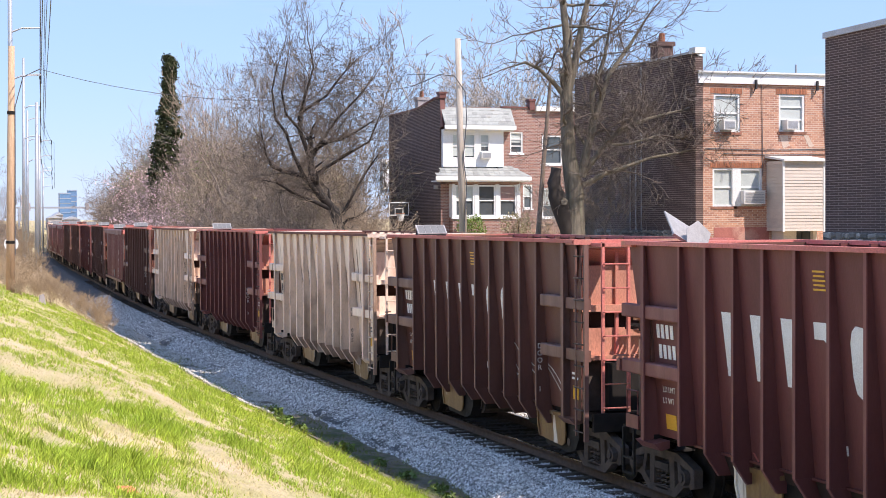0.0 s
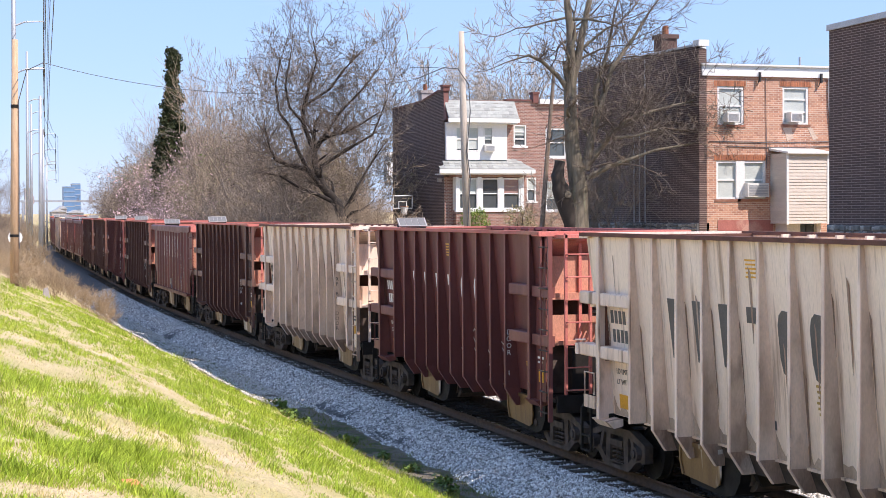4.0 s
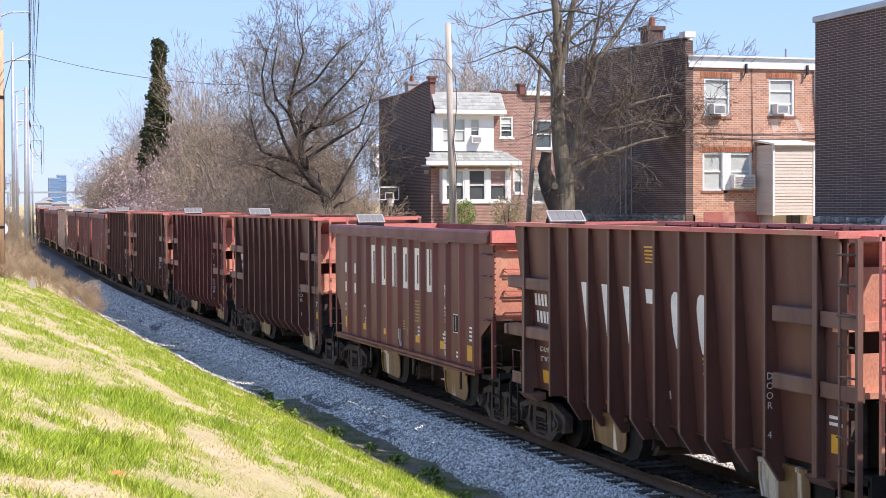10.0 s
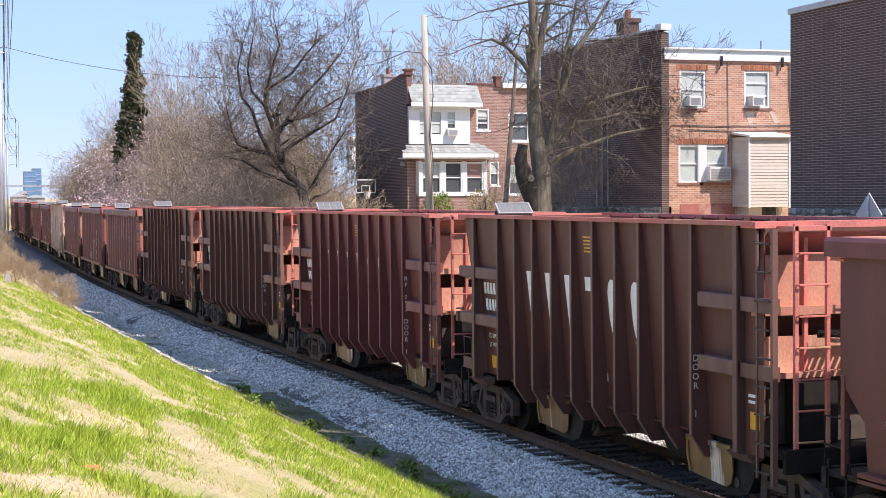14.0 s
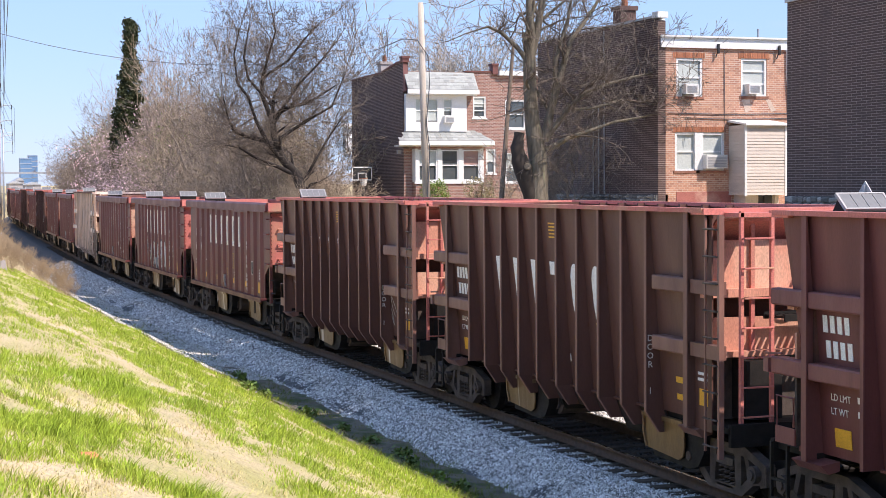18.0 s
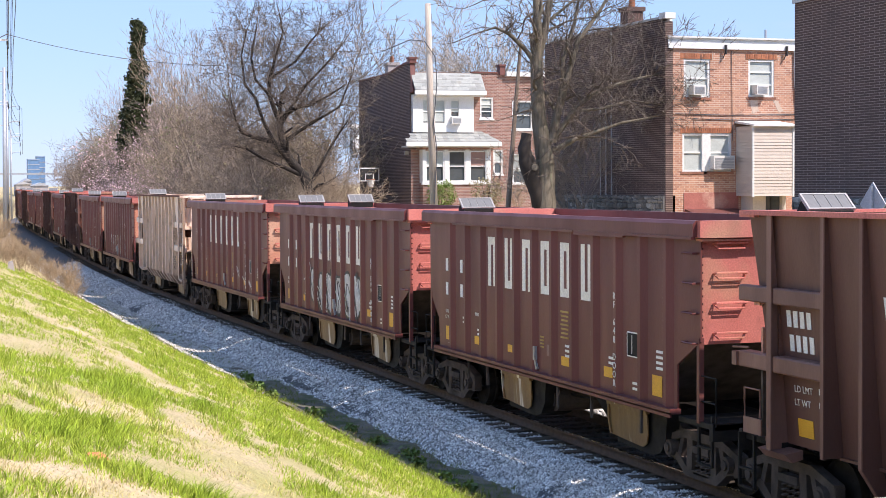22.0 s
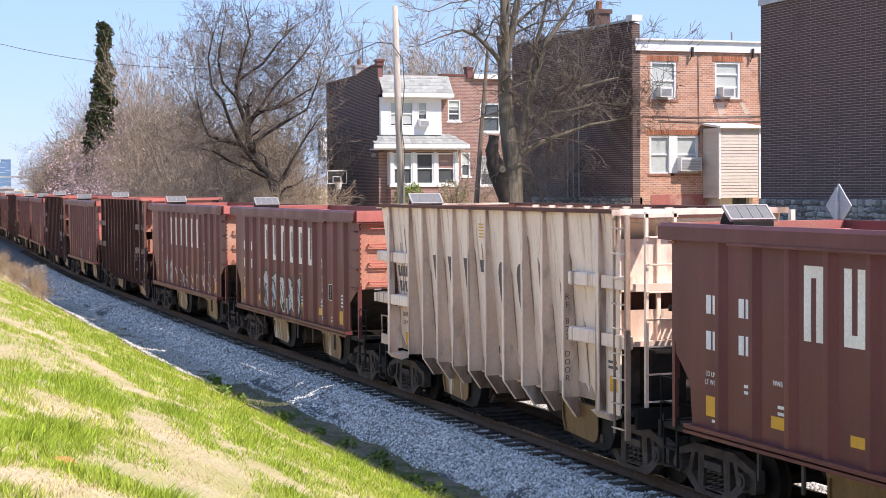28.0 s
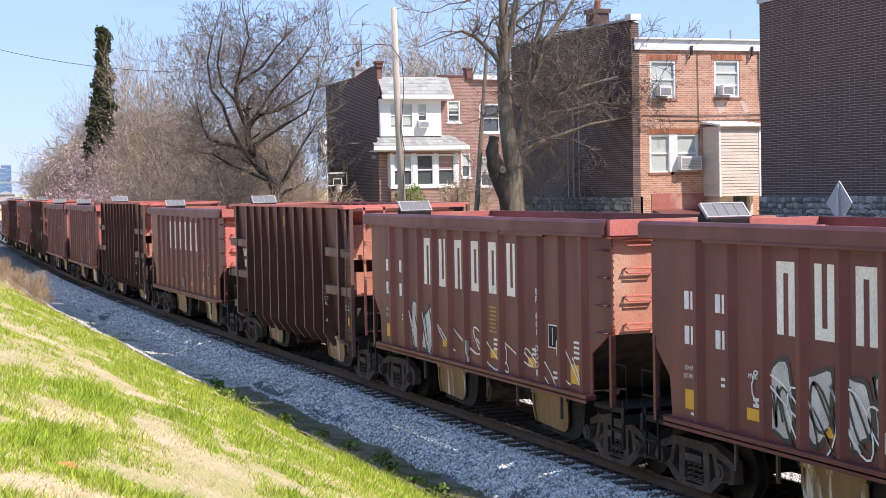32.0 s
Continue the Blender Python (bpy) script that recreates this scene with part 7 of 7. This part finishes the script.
# a brushy small tree against the dark end wall
tree("scrub", (25.9, 56.8, 2.5), "small brushy bare tree against the end wall", TWIG, TWIG, 30, 0.72, name="tree")
SCRUB = []
rs = random.Random(4)
for y in range(76, 262, 4):
    SCRUB.append((18.8 + bend(y) + max(0, y - 140) * 0.05 + rs.uniform(-0.4, 1.2), y + rs.uniform(-1.5, 1.5), rs.uniform(0.62, 0.95) + min(70, max(0, y - 95)) * 0.004))
    SCRUB.append((21.8 + bend(y) + max(0, y - 140) * 0.075 + rs.uniform(-0.8, 1.8), y + rs.uniform(-1.5, 1.5), rs.uniform(0.9, 1.25) + min(60, max(0, y - 95)) * 0.0075))
SCRUB += [(23.6 + rs.uniform(-1, 1.6), y, rs.uniform(0.6, 0.8)) for y in (78, 82, 86, 90, 94)]
for i, (x, y, s) in enumerate(SCRUB):
    if x / y > 0.263 or x / y < 0.128 or (0.212 < x / y < 0.262 and y < 82):
        continue
    pink = 0.152 < x / y < 0.177 and y < 165
    green = i % 11 == 3
    tree("scrub" if i % 2 else "scrub_b", at_ground(x, y), "dense scrubby thicket in pink blossom beside the track" if pink else "dense bare scrubby thicket beside the track", TWIG_MID, (TWIG, TWIG_TAN, TWIG_MID)[i % 3], i * 77, s, "thickets beside the track",
         (BLOSSOM, 0.070, 2, 1) if pink else (SHRUB if green else BUD, 0.055, 1, 2) if i % 2 and x / y > 0.15 else None, name="thicket")
# dry brush on the near side, where the bank narrows
for i in range(44):
    y = 70 + i * 1.35
    x = 6.4 + bend(y) + random.uniform(-2.2, 2.4)
    tree("brush", at_ground(x, y), "dry tan brush on the railway bank", DRY, DRY, i * 51, random.uniform(0.45, 0.85), "dry brush", name="bush")
for i in range(40):
    y = 118 + i * 4.2
    x = 8.0 + bend(y) - random.uniform(0.0, 9.0)
    tree("brush", at_ground(x, y), "dry tan brush on the railway bank", DRY, DRY, i * 37, random.uniform(1.0, 1.9), "dry brush", name="bush")
for i in range(16):
    y = 96 + i * 8
    tree("scrub_b" if i % 2 else "scrub", at_ground(5.0 + bend(y) - random.uniform(0, 6.0), y), "low tan thicket on the near bank", TWIG_TAN, TWIG_TAN, i * 61, random.uniform(0.28, 0.5), "low thickets on the near bank", name="thicket")
for i in range(5):
    tree("scrub", at_ground(19.6 + i * 0.9, 75.5 + i * 2.6), "low pale bramble thicket beside the track", TWIG_TAN, TWIG_TAN, i * 83, random.uniform(0.42, 0.6), "thickets beside the track", (BUD, 0.055, 1, 2), name="thicket")
# bare trees on the near side, far along the bank
for i, (x, y, s) in enumerate(((3.0, 150, 0.55), (1.0, 165, 0.7), (5.0, 190, 0.6), (-3, 140, 0.5), (7.8, 150, 0.6), (9.0, 166, 0.72), (9.6, 182, 0.7), (11.5, 200, 0.75))):
    tree("slim", at_ground(x, y), "bare tree beyond the near bank", TWIG, TWIG, i * 40, s, "trees on the near side")
# tan brambles round the foot of the dark tree and before the white-bay house
for i, (x, y, k) in enumerate(((22.2, 79.6, 0.42), (23.0, 80.6, 0.5), (23.8, 81.5, 0.55), (22.8, 83.0, 0.6), (21.0, 79.5, 0.36), (20.0, 79.0, 0.40))):
    tree("scrub" if i % 2 else "scrub_b", at_ground(x, y), "tan bramble thicket under the dark tree", TWIG_TAN, TWIG_TAN, i * 47, k, "thickets beside the track", name="thicket")
for i, (x, y, k) in enumerate(((19.3, 115.0, 0.70), (20.4, 121.0, 0.80), (20.9, 128.0, 0.85), (20.0, 112.0, 0.6))):
    tree("scrub" if i % 2 else "scrub_b", at_ground(x, y), "dense scrubby thicket in pink blossom beside the track", TWIG_MID, TWIG, i * 31, k, "thickets beside the track", (BLOSSOM, 0.070, 2, 1), name="thicket")
# taller brush where the near bank runs out
rb = random.Random(19)
for i in range(26):
    y = 128 + i * 6.0
    x = bend(y) + rb.uniform(3.5, 8.6)
    tree("scrub_b" if i % 2 else "scrub", at_ground(x, y), "dry brown thicket on the far end of the near bank", TWIG_MID, (DRY, TWIG, TWIG_MID)[i % 3], i * 57, rb.uniform(0.3, 0.62), "low thickets on the near bank", name="thicket")
# thin trees where the wood ends, far along the line
for i, (x, y, k) in enumerate(((36.5, 300, 0.62), (36.8, 285, 0.55), (39.0, 310, 0.7), (35.0, 268, 0.5), (33.0, 250, 0.55), (41.0, 330, 0.7))):
    tree("slim" if i % 2 else "tall", at_ground(x, y), "tall slim bare tree in the wood beside the track", TWIG, TWIG, i * 45, k, "trees of the wood")

# ---- poles, wires, far buildings and small things ----
def sag(a, b_, drop, n=10):
    a, b_ = Vector(a), Vector(b_)
    return [a.lerp(b_, i / n) - Vector((0, 0, drop * 4 * (i / n) * (1 - i / n))) for i in range(n + 1)]


# the wooden pole on the near bank
wx, wy = 4.75, 72.0
wz = ground_at(wx, wy)
wp = thing("utility_pole", (0, 0, 0), "sun-bleached wooden utility pole on the bank", "utility pole")
part("shaft", Mesh().tube([(wx, wy, wz - 0.3), (wx + 0.06, wy, wz + 5), (wx + 0.14, wy, 11.9)], [0.19, 0.165, 0.13], 10), POLE_WOOD, wp, smooth=True)
part("cable_run", Mesh().tube([(wx + 0.2, wy - 0.1, 3.0), (wx + 0.24, wy - 0.12, 7), (wx + 0.25, wy - 0.12, 9.3), (wx + 0.6, wy - 0.1, 10.6), (wx + 1.3, wy, 10.95)], 0.022, 5), CABLE, wp)
part("pole_band", Mesh().tube([(wx + 0.1, wy, 9.0), (wx + 0.1, wy, 9.14)], 0.17, 10), STEEL, wp)
part("pole_band", Mesh().tube([(wx + 0.02, wy, 3.5), (wx + 0.02, wy, 3.62)], 0.2, 10), STEEL, wp)
# cable from it over the track to the pole beside the houses
GP = (24.3, 70.0)
tagged(part("overhead_cable", Mesh().tube(sag((wx + 1.3, wy, 10.95), (GP[0] - 2.2, GP[1], 10.4), 0.95, 16), 0.012, 4), CABLE), "slack black service cable over the track", "cable")

# the grey pole beside the houses
gp = thing("utility_pole", (0, 0, 0), "leaning grey wooden utility pole beside the houses", "utility pole")
part("shaft", Mesh().tube([(GP[0] + 0.25, GP[1], 2.3), (GP[0] + 0.08, GP[1], 8), (GP[0] - 0.02, GP[1], 12.6)], [0.19, 0.16, 0.13], 10), POLE_GREY, gp, smooth=True)
part("cable_run", Mesh().tube([(GP[0] - 2.2, GP[1], 10.4), (GP[0] - 0.9, GP[1] - 0.1, 10.95), (GP[0] - 0.25, GP[1] - 0.18, 10.9), (GP[0] + 0.25, GP[1] - 0.2, 10.2), (GP[0] + 0.32, GP[1] - 0.2, 9.0), (GP[0] + 0.15, GP[1] - 0.2, 7.2), (GP[0] + 0.30, GP[1] - 0.22, 6.0), (GP[0] + 0.15, GP[1] - 0.22, 3.6)], 0.024, 5), CABLE, gp)
DEAD_WOOD = mat("dull_brown_pole_wood", (0.25, 0.19, 0.145), (0.17, 0.13, 0.10), 3, 0.9, 0, 0.3, 40, (6, 6, 0.5))
# a second, half-hidden leaning pole by the street tree
lp = thing("utility_pole", (0, 0, 0), "thin weathered pole leaning behind the street tree", "utility pole")
part("shaft", Mesh().tube([(24.83, 62.0, 2.6), (25.2, 62.0, 7.0), (25.5, 62.0, 10.2)], [0.12, 0.095, 0.07], 8), DEAD_WOOD, lp)

# steel transmission poles in a row on the near side: place, top, heights and reach of the arms
STEEL_POLES = ((6.66, 100, 26.0, (18.6, 15.9, 13.1), 1.8), (11.1, 150, 18.9, (17.5, 14.7, 12.0), 1.5), (9.75, 120, 12.9, (), 0), (13.7, 180, 16.2, (15.4, 13.2, 11.0), 1.5), (16.6, 200, 14.6, (14.0, 12.2, 10.4), 1.5), (22.1, 260, 13.2, (12.6, 11.2, 9.8), 1.5))
tops = []
for i, (x, y, zt, arm_z, reach) in enumerate(STEEL_POLES):
    t = thing("transmission_pole", (0, 0, 0), "slender galvanised steel transmission pole with curved arms" if arm_z else "slender galvanised steel pole beside the track", "transmission pole", "transmission poles beside the track")
    z = ground_at(x, y)
    part("shaft", Mesh().tube([(x, y, z - 0.2), (x + 0.1, y, zt)], [0.17, 0.11], 10), GALV, t, smooth=True)
    arms = []
    for za in arm_z:
        part("arm", Mesh().tube([(x, y, za - 0.35), (x + 0.4 * reach, y, za - 0.05), (x + reach, y, za)], [0.07, 0.055, 0.04], 6), GALV, t)
        part("insulator", Mesh().tube([(x + reach, y, za), (x + reach, y, za - 0.5)], 0.045, 6), STEEL, t)
        arms.append(Vector((x + reach, y, za - 0.5)))
    if arms:
        tops.append(arms)
    if i < 3:
        part("base_box", Mesh().box(x - 0.3, x + 0.3, y - 0.7, y - 0.4, z, z + 1.1), GALV, t)
tops.insert(0, [p + Vector((-6.6, -80.0, 0.4)) for p in tops[0]])
for a, b_ in zip(tops, tops[1:]):
    for p0, p1 in zip(a, b_):
        for o in (Vector((0, 0, 0)), Vector((0.3, 0, 0.15))):
            tagged(part("conductor", Mesh().tube(sag(p0 + o, p1 + o, 0.5), 0.018, 4), CABLE), "dark overhead conductor between the steel poles", "cable", "overhead conductors")
# white dish on the bank
dish = thing("round_marker", (5.2, 78.0, ground_at(5.2, 78)), "white round marker on a short post", "marker")
part("post", Mesh().tube([(0, 0, 0), (0, 0, 2.1)], 0.05, 6), GALV, dish)
part("disc", Mesh().prism([(0.33 * math.cos(a * 0.5236), 2.1 + 0.33 * math.sin(a * 0.5236)) for a in range(12)], "y", -0.05, -0.02), TRIM, dish)
rock = thing("concrete_stub", (6.0, 71.0, ground_at(6.0, 71.0)), "pale broken concrete stub in the bank", "concrete stub")
part("block", Mesh().prism([(-0.16, -0.1), (0.14, -0.1), (0.05, 0.42), (-0.13, 0.36)], "y", -0.12, 0.1), HAZE_WALL, rock)

# ivy-clad trunk rising out of the wood
rng2 = np.random.default_rng(9)
ivx, ivy_y = 23.0, 145.0
iv = thing("tree", (ivx, ivy_y, ground_at(ivx, ivy_y)), "dead tree trunk thickly wrapped in dark ivy", "tree")
part("trunk", Mesh().tube([(0, 0, -0.2), (0.2, 0, 8), (0.5, 0, 17.5)], [0.3, 0.22, 0.1], 8), BARK, iv)
zz = rng2.uniform(5.0, 18.2, 1300)
wid = np.interp(zz, [5, 10, 12.0, 14.2, 15.0, 15.8, 17.2, 18.2], [1.4, 1.2, 0.95, 0.80, 0.45, 0.40, 0.58, 0.30])
an = rng2.uniform(0, 6.283, 1300)
rr = wid * np.sqrt(rng2.uniform(0.1, 1, 1300))
lump = 0.12 * np.sin(zz * 2.3) + 0.10 * np.sin(zz * 5.1) - 0.5 * np.clip((12.5 - zz) / 7.0, 0, 1)
part("ivy", flecks("ivy", np.stack([0.02 * zz + lump + rr * np.cos(an), rr * np.sin(an), zz], 1), 0.13, 2, 11, 0.13), IVY, iv, "dark green ivy leaves")

# garden shrubs by the white-bay house
def shrub(x, y, z, r, h, mt, label, n, seed):
    t = thing("shrub", (x, y, z), label, "shrub", "garden shrubs")
    q = np.random.default_rng(seed)
    a, k, e = q.uniform(0, 6.283, n), q.uniform(0.2, 1, n) ** 0.5, q.uniform(0, 1, n)
    part("foliage", flecks("foliage", np.stack([r * k * np.cos(a) * np.sqrt(1 - (2 * e - 1) ** 2 * 0.8), r * k * np.sin(a), h * e], 1), 0.055, seed, 6, 0.08), mt, t)
    part("stem", Mesh().tube([(0, 0, -0.3), (0.1, 0, h * 0.7)], 0.03, 5).tube([(0, 0, -0.3), (-0.2, 0.1, h * 0.6)], 0.025, 5), TWIG_DK, t)


shrub(28.6, 80.6, 3.2, 0.75, 1.4, SHRUB, "bright yellow-green rounded garden shrub", 260, 31)
shrub(30.6, 79.0, 3.2, 0.95, 1.5, BUD, "sparse brownish garden shrub coming into leaf", 160, 32)
tree("brush", (30.7, 79.0, 3.1), "sparse brownish garden shrub stems", TWIG_TAN, TWIG_TAN, 10, 0.85, "garden shrubs", name="shrub")
tree("brush", (32.6, 79.6, 3.1), "sparse brownish garden shrub stems", TWIG_TAN, TWIG_TAN, 70, 0.8, "garden shrubs", name="shrub")

# basketball hoop
hp = thing("basketball_hoop", (25.75, 84.0, 2.6), "black basketball backboard with white outline on a pole", "basketball hoop")
part("pole", Mesh().tube([(0.2, 0.5, -0.2), (0.2, 0.5, 1.6), (0.05, 0.1, 2.3)], 0.06, 6), BLACK, hp)
board = part("backboard", Mesh().box(-0.56, 0.56, -0.02, 0.02, 2.05, 2.78), BLACK, hp)
part("outline", Mesh().box(-0.56, 0.56, -0.032, -0.022, 2.72, 2.78).box(-0.56, 0.56, -0.032, -0.022, 2.05, 2.10).box(-0.56, -0.51, -0.032, -0.022, 2.05, 2.78).box(0.51, 0.56, -0.032, -0.022, 2.05, 2.78).box(-0.24, -0.2, -0.032, -0.022, 2.1, 2.45).box(0.2, 0.24, -0.032, -0.022, 2.1, 2.45).box(-0.24, 0.24, -0.032, -0.022, 2.42, 2.46), TRIM, board)
part("hoop_ring", Mesh().tube([(0.23 * math.cos(a * 0.5236), -0.3 + 0.23 * math.sin(a * 0.5236), 2.15) for a in range(13)], 0.015, 5), BRICK, hp)
part("net", Mesh().tube([(0, -0.3, 2.15), (0, -0.3, 1.75)], [0.22, 0.13], 8, False), TRIM, hp)

# the bare back of a diamond road sign beside the track
sg = thing("road_sign", (20.0, 29.3, 1.0), "bare grey back of a diamond-shaped road sign on a post", "road sign")
part("plate", Mesh().prism([(-0.46, 3.02), (0, 2.56), (0.46, 3.02), (0, 3.48)], "x", -0.012, 0.012), SIGN_GREY, sg)
part("post", Mesh().box(-0.06, -0.014, -0.035, 0.035, -0.6, 3.4), GALV, sg)
# distant buildings at the end of the line
def tower(x, y, w, d, h, mt, label, floors):
    t = thing("tower", (x, y, 3.0), label, "tower", "distant skyline")
    part("body", Mesh().box(-w / 2, w / 2, -d / 2, d / 2, 0, h), mt, t)
    for i in range(floors):
        part("floor_band", Mesh().box(-w / 2 - 0.3, w / 2 + 0.3, -d / 2 - 0.3, d / 2 + 0.3, h * (i + 0.8) / floors, h * (i + 0.9) / floors), GALV, t)


tower(137, 1400, 9, 12, 24, BLUE_TOWER, "distant blue glass office tower", 6)
tower(146, 1430, 7, 12, 27, BLUE_TOWER, "distant blue glass office tower", 6)
tower(112, 1500, 7, 8, 24, HAZE_WALL, "distant pale slab tower", 5)
for x, y, w_, h in ((34.0, 372, 3.0, 1.9), (38.5, 380, 3.4, 1.6), (36.5, 390, 2.0, 2.6)):
    t = thing("shed", (x, y, 3.0), "pale low building far along the track", "building", "far low buildings")
    part("wall", Mesh().box(-w_ / 2, w_ / 2, -3, 3, -1, h), HAZE_WALL, t)
    part("roof", Mesh().prism([(-w_ / 2 - 0.2, h), (w_ / 2 + 0.2, h), (0, h + 0.7)], "y", -3.3, 3.3), GREY_COPING, t)
gy = 265.0
gt_ = thing("signal_bridge", (16.0 + bend(gy) - 3, gy, 2.0), "grey signal bridge across the far end of the line", "signal bridge")
part("beam", Mesh().box(-7, 7, -0.2, 0.2, 4.3, 4.6), GALV, gt_)
for x in (-6.5, 6.5):
    part("upright", Mesh().box(x - 0.15, x + 0.15, -0.15, 0.15, -2, 4.3), GALV, gt_)
for x in (-5, 4):
    part("signal_head", Mesh().box(x - 0.25, x + 0.25, -0.4, -0.2, 4.0, 5.2), HAZE_WALL, gt_)

# weeds, stones and scraps along the foot of the bank
rw = random.Random(77)
for i in range(16):
    y = 20.5 + i * 1.5 + rw.uniform(-0.5, 0.5)
    x = 9.05 + rw.uniform(-0.3, 0.6)
    t = thing("weed", at_ground(x, y), "low green weed tuft at the foot of the bank", "weed", "weeds along the dirt strip")
    q = np.random.default_rng(100 + i)
    n = 40
    a, r_ = q.uniform(0, 6.283, n), q.uniform(0.02, 0.22, n)
    part("leaves", flecks("weed_leaves", np.stack([r_ * np.cos(a), r_ * np.sin(a), q.uniform(0.03, 0.22, n)], 1), 0.05, i, 3, 0.03), SHRUB, t)
for i in range(12):
    y = 24.0 + i * 3.4 + rw.uniform(-1, 1)
    x = 9.1 + bend(y) + rw.uniform(-0.3, 0.5)
    s_ = rw.uniform(0.06, 0.15)
    t = thing("stone", at_ground(x, y), "pale stone lying at the foot of the bank", "stone", "stones along the dirt strip")
    part("rock", Mesh().add([(s_, 0, 0), (0.2 * s_, s_ * 1.3, 0), (-s_, 0.1, 0), (0, -s_ * 1.2, 0), (0.1 * s_, 0, s_ * 0.7), (-0.3 * s_, 0.3 * s_, s_ * 0.6)], [(0, 1, 4), (1, 5, 4), (1, 2, 5), (2, 3, 5), (3, 4, 5), (3, 0, 4), (3, 2, 1, 0)]), HAZE_WALL, t)
scrap = thing("litter", at_ground(1.52, 11.55), "small torn orange scrap lying in the grass", "litter")
part("scrap", Mesh().add([(-0.03, -0.02, 0.06), (0.10, 0.0, 0.05), (0.06, 0.05, 0.09), (-0.05, 0.03, 0.10), (-0.03, -0.02, 0.05), (0.10, 0.0, 0.04), (0.06, 0.05, 0.08), (-0.05, 0.03, 0.09)], [(0, 1, 2, 3), (7, 6, 5, 4), (0, 4, 5, 1), (1, 5, 6, 2), (2, 6, 7, 3), (3, 7, 4, 0)]), mat("orange_plastic", (0.70, 0.22, 0.10), (0.62, 0.18, 0.08), 6, 0.5, 0, 0, 30), scrap)

# ---- what moves ----
def car_pose(i, t):
    c = MIDDLE[i] - run(t)
    ya, yb = c + 5.38, c - 5.38
    xa, xb = TRACK_X + bend(ya), TRACK_X + bend(yb)
    return pose((xa + xb) / 2, c, RAIL_Z, 0, 0, -math.degrees(math.atan2(xa - xb, ya - yb)))


def motions():
    for i, car in enumerate(CARS):
        walk(car, [(0.5 * k, car_pose(i, 0.5 * k)) for k in range(65)])
    for w, i, dy in WHEELSETS:
        walk(w, [(0.1 * k, pose(0, dy, 0.46, math.degrees(run(0.1 * k) / 0.46) % 360.0)) for k in range(321)])


motions()
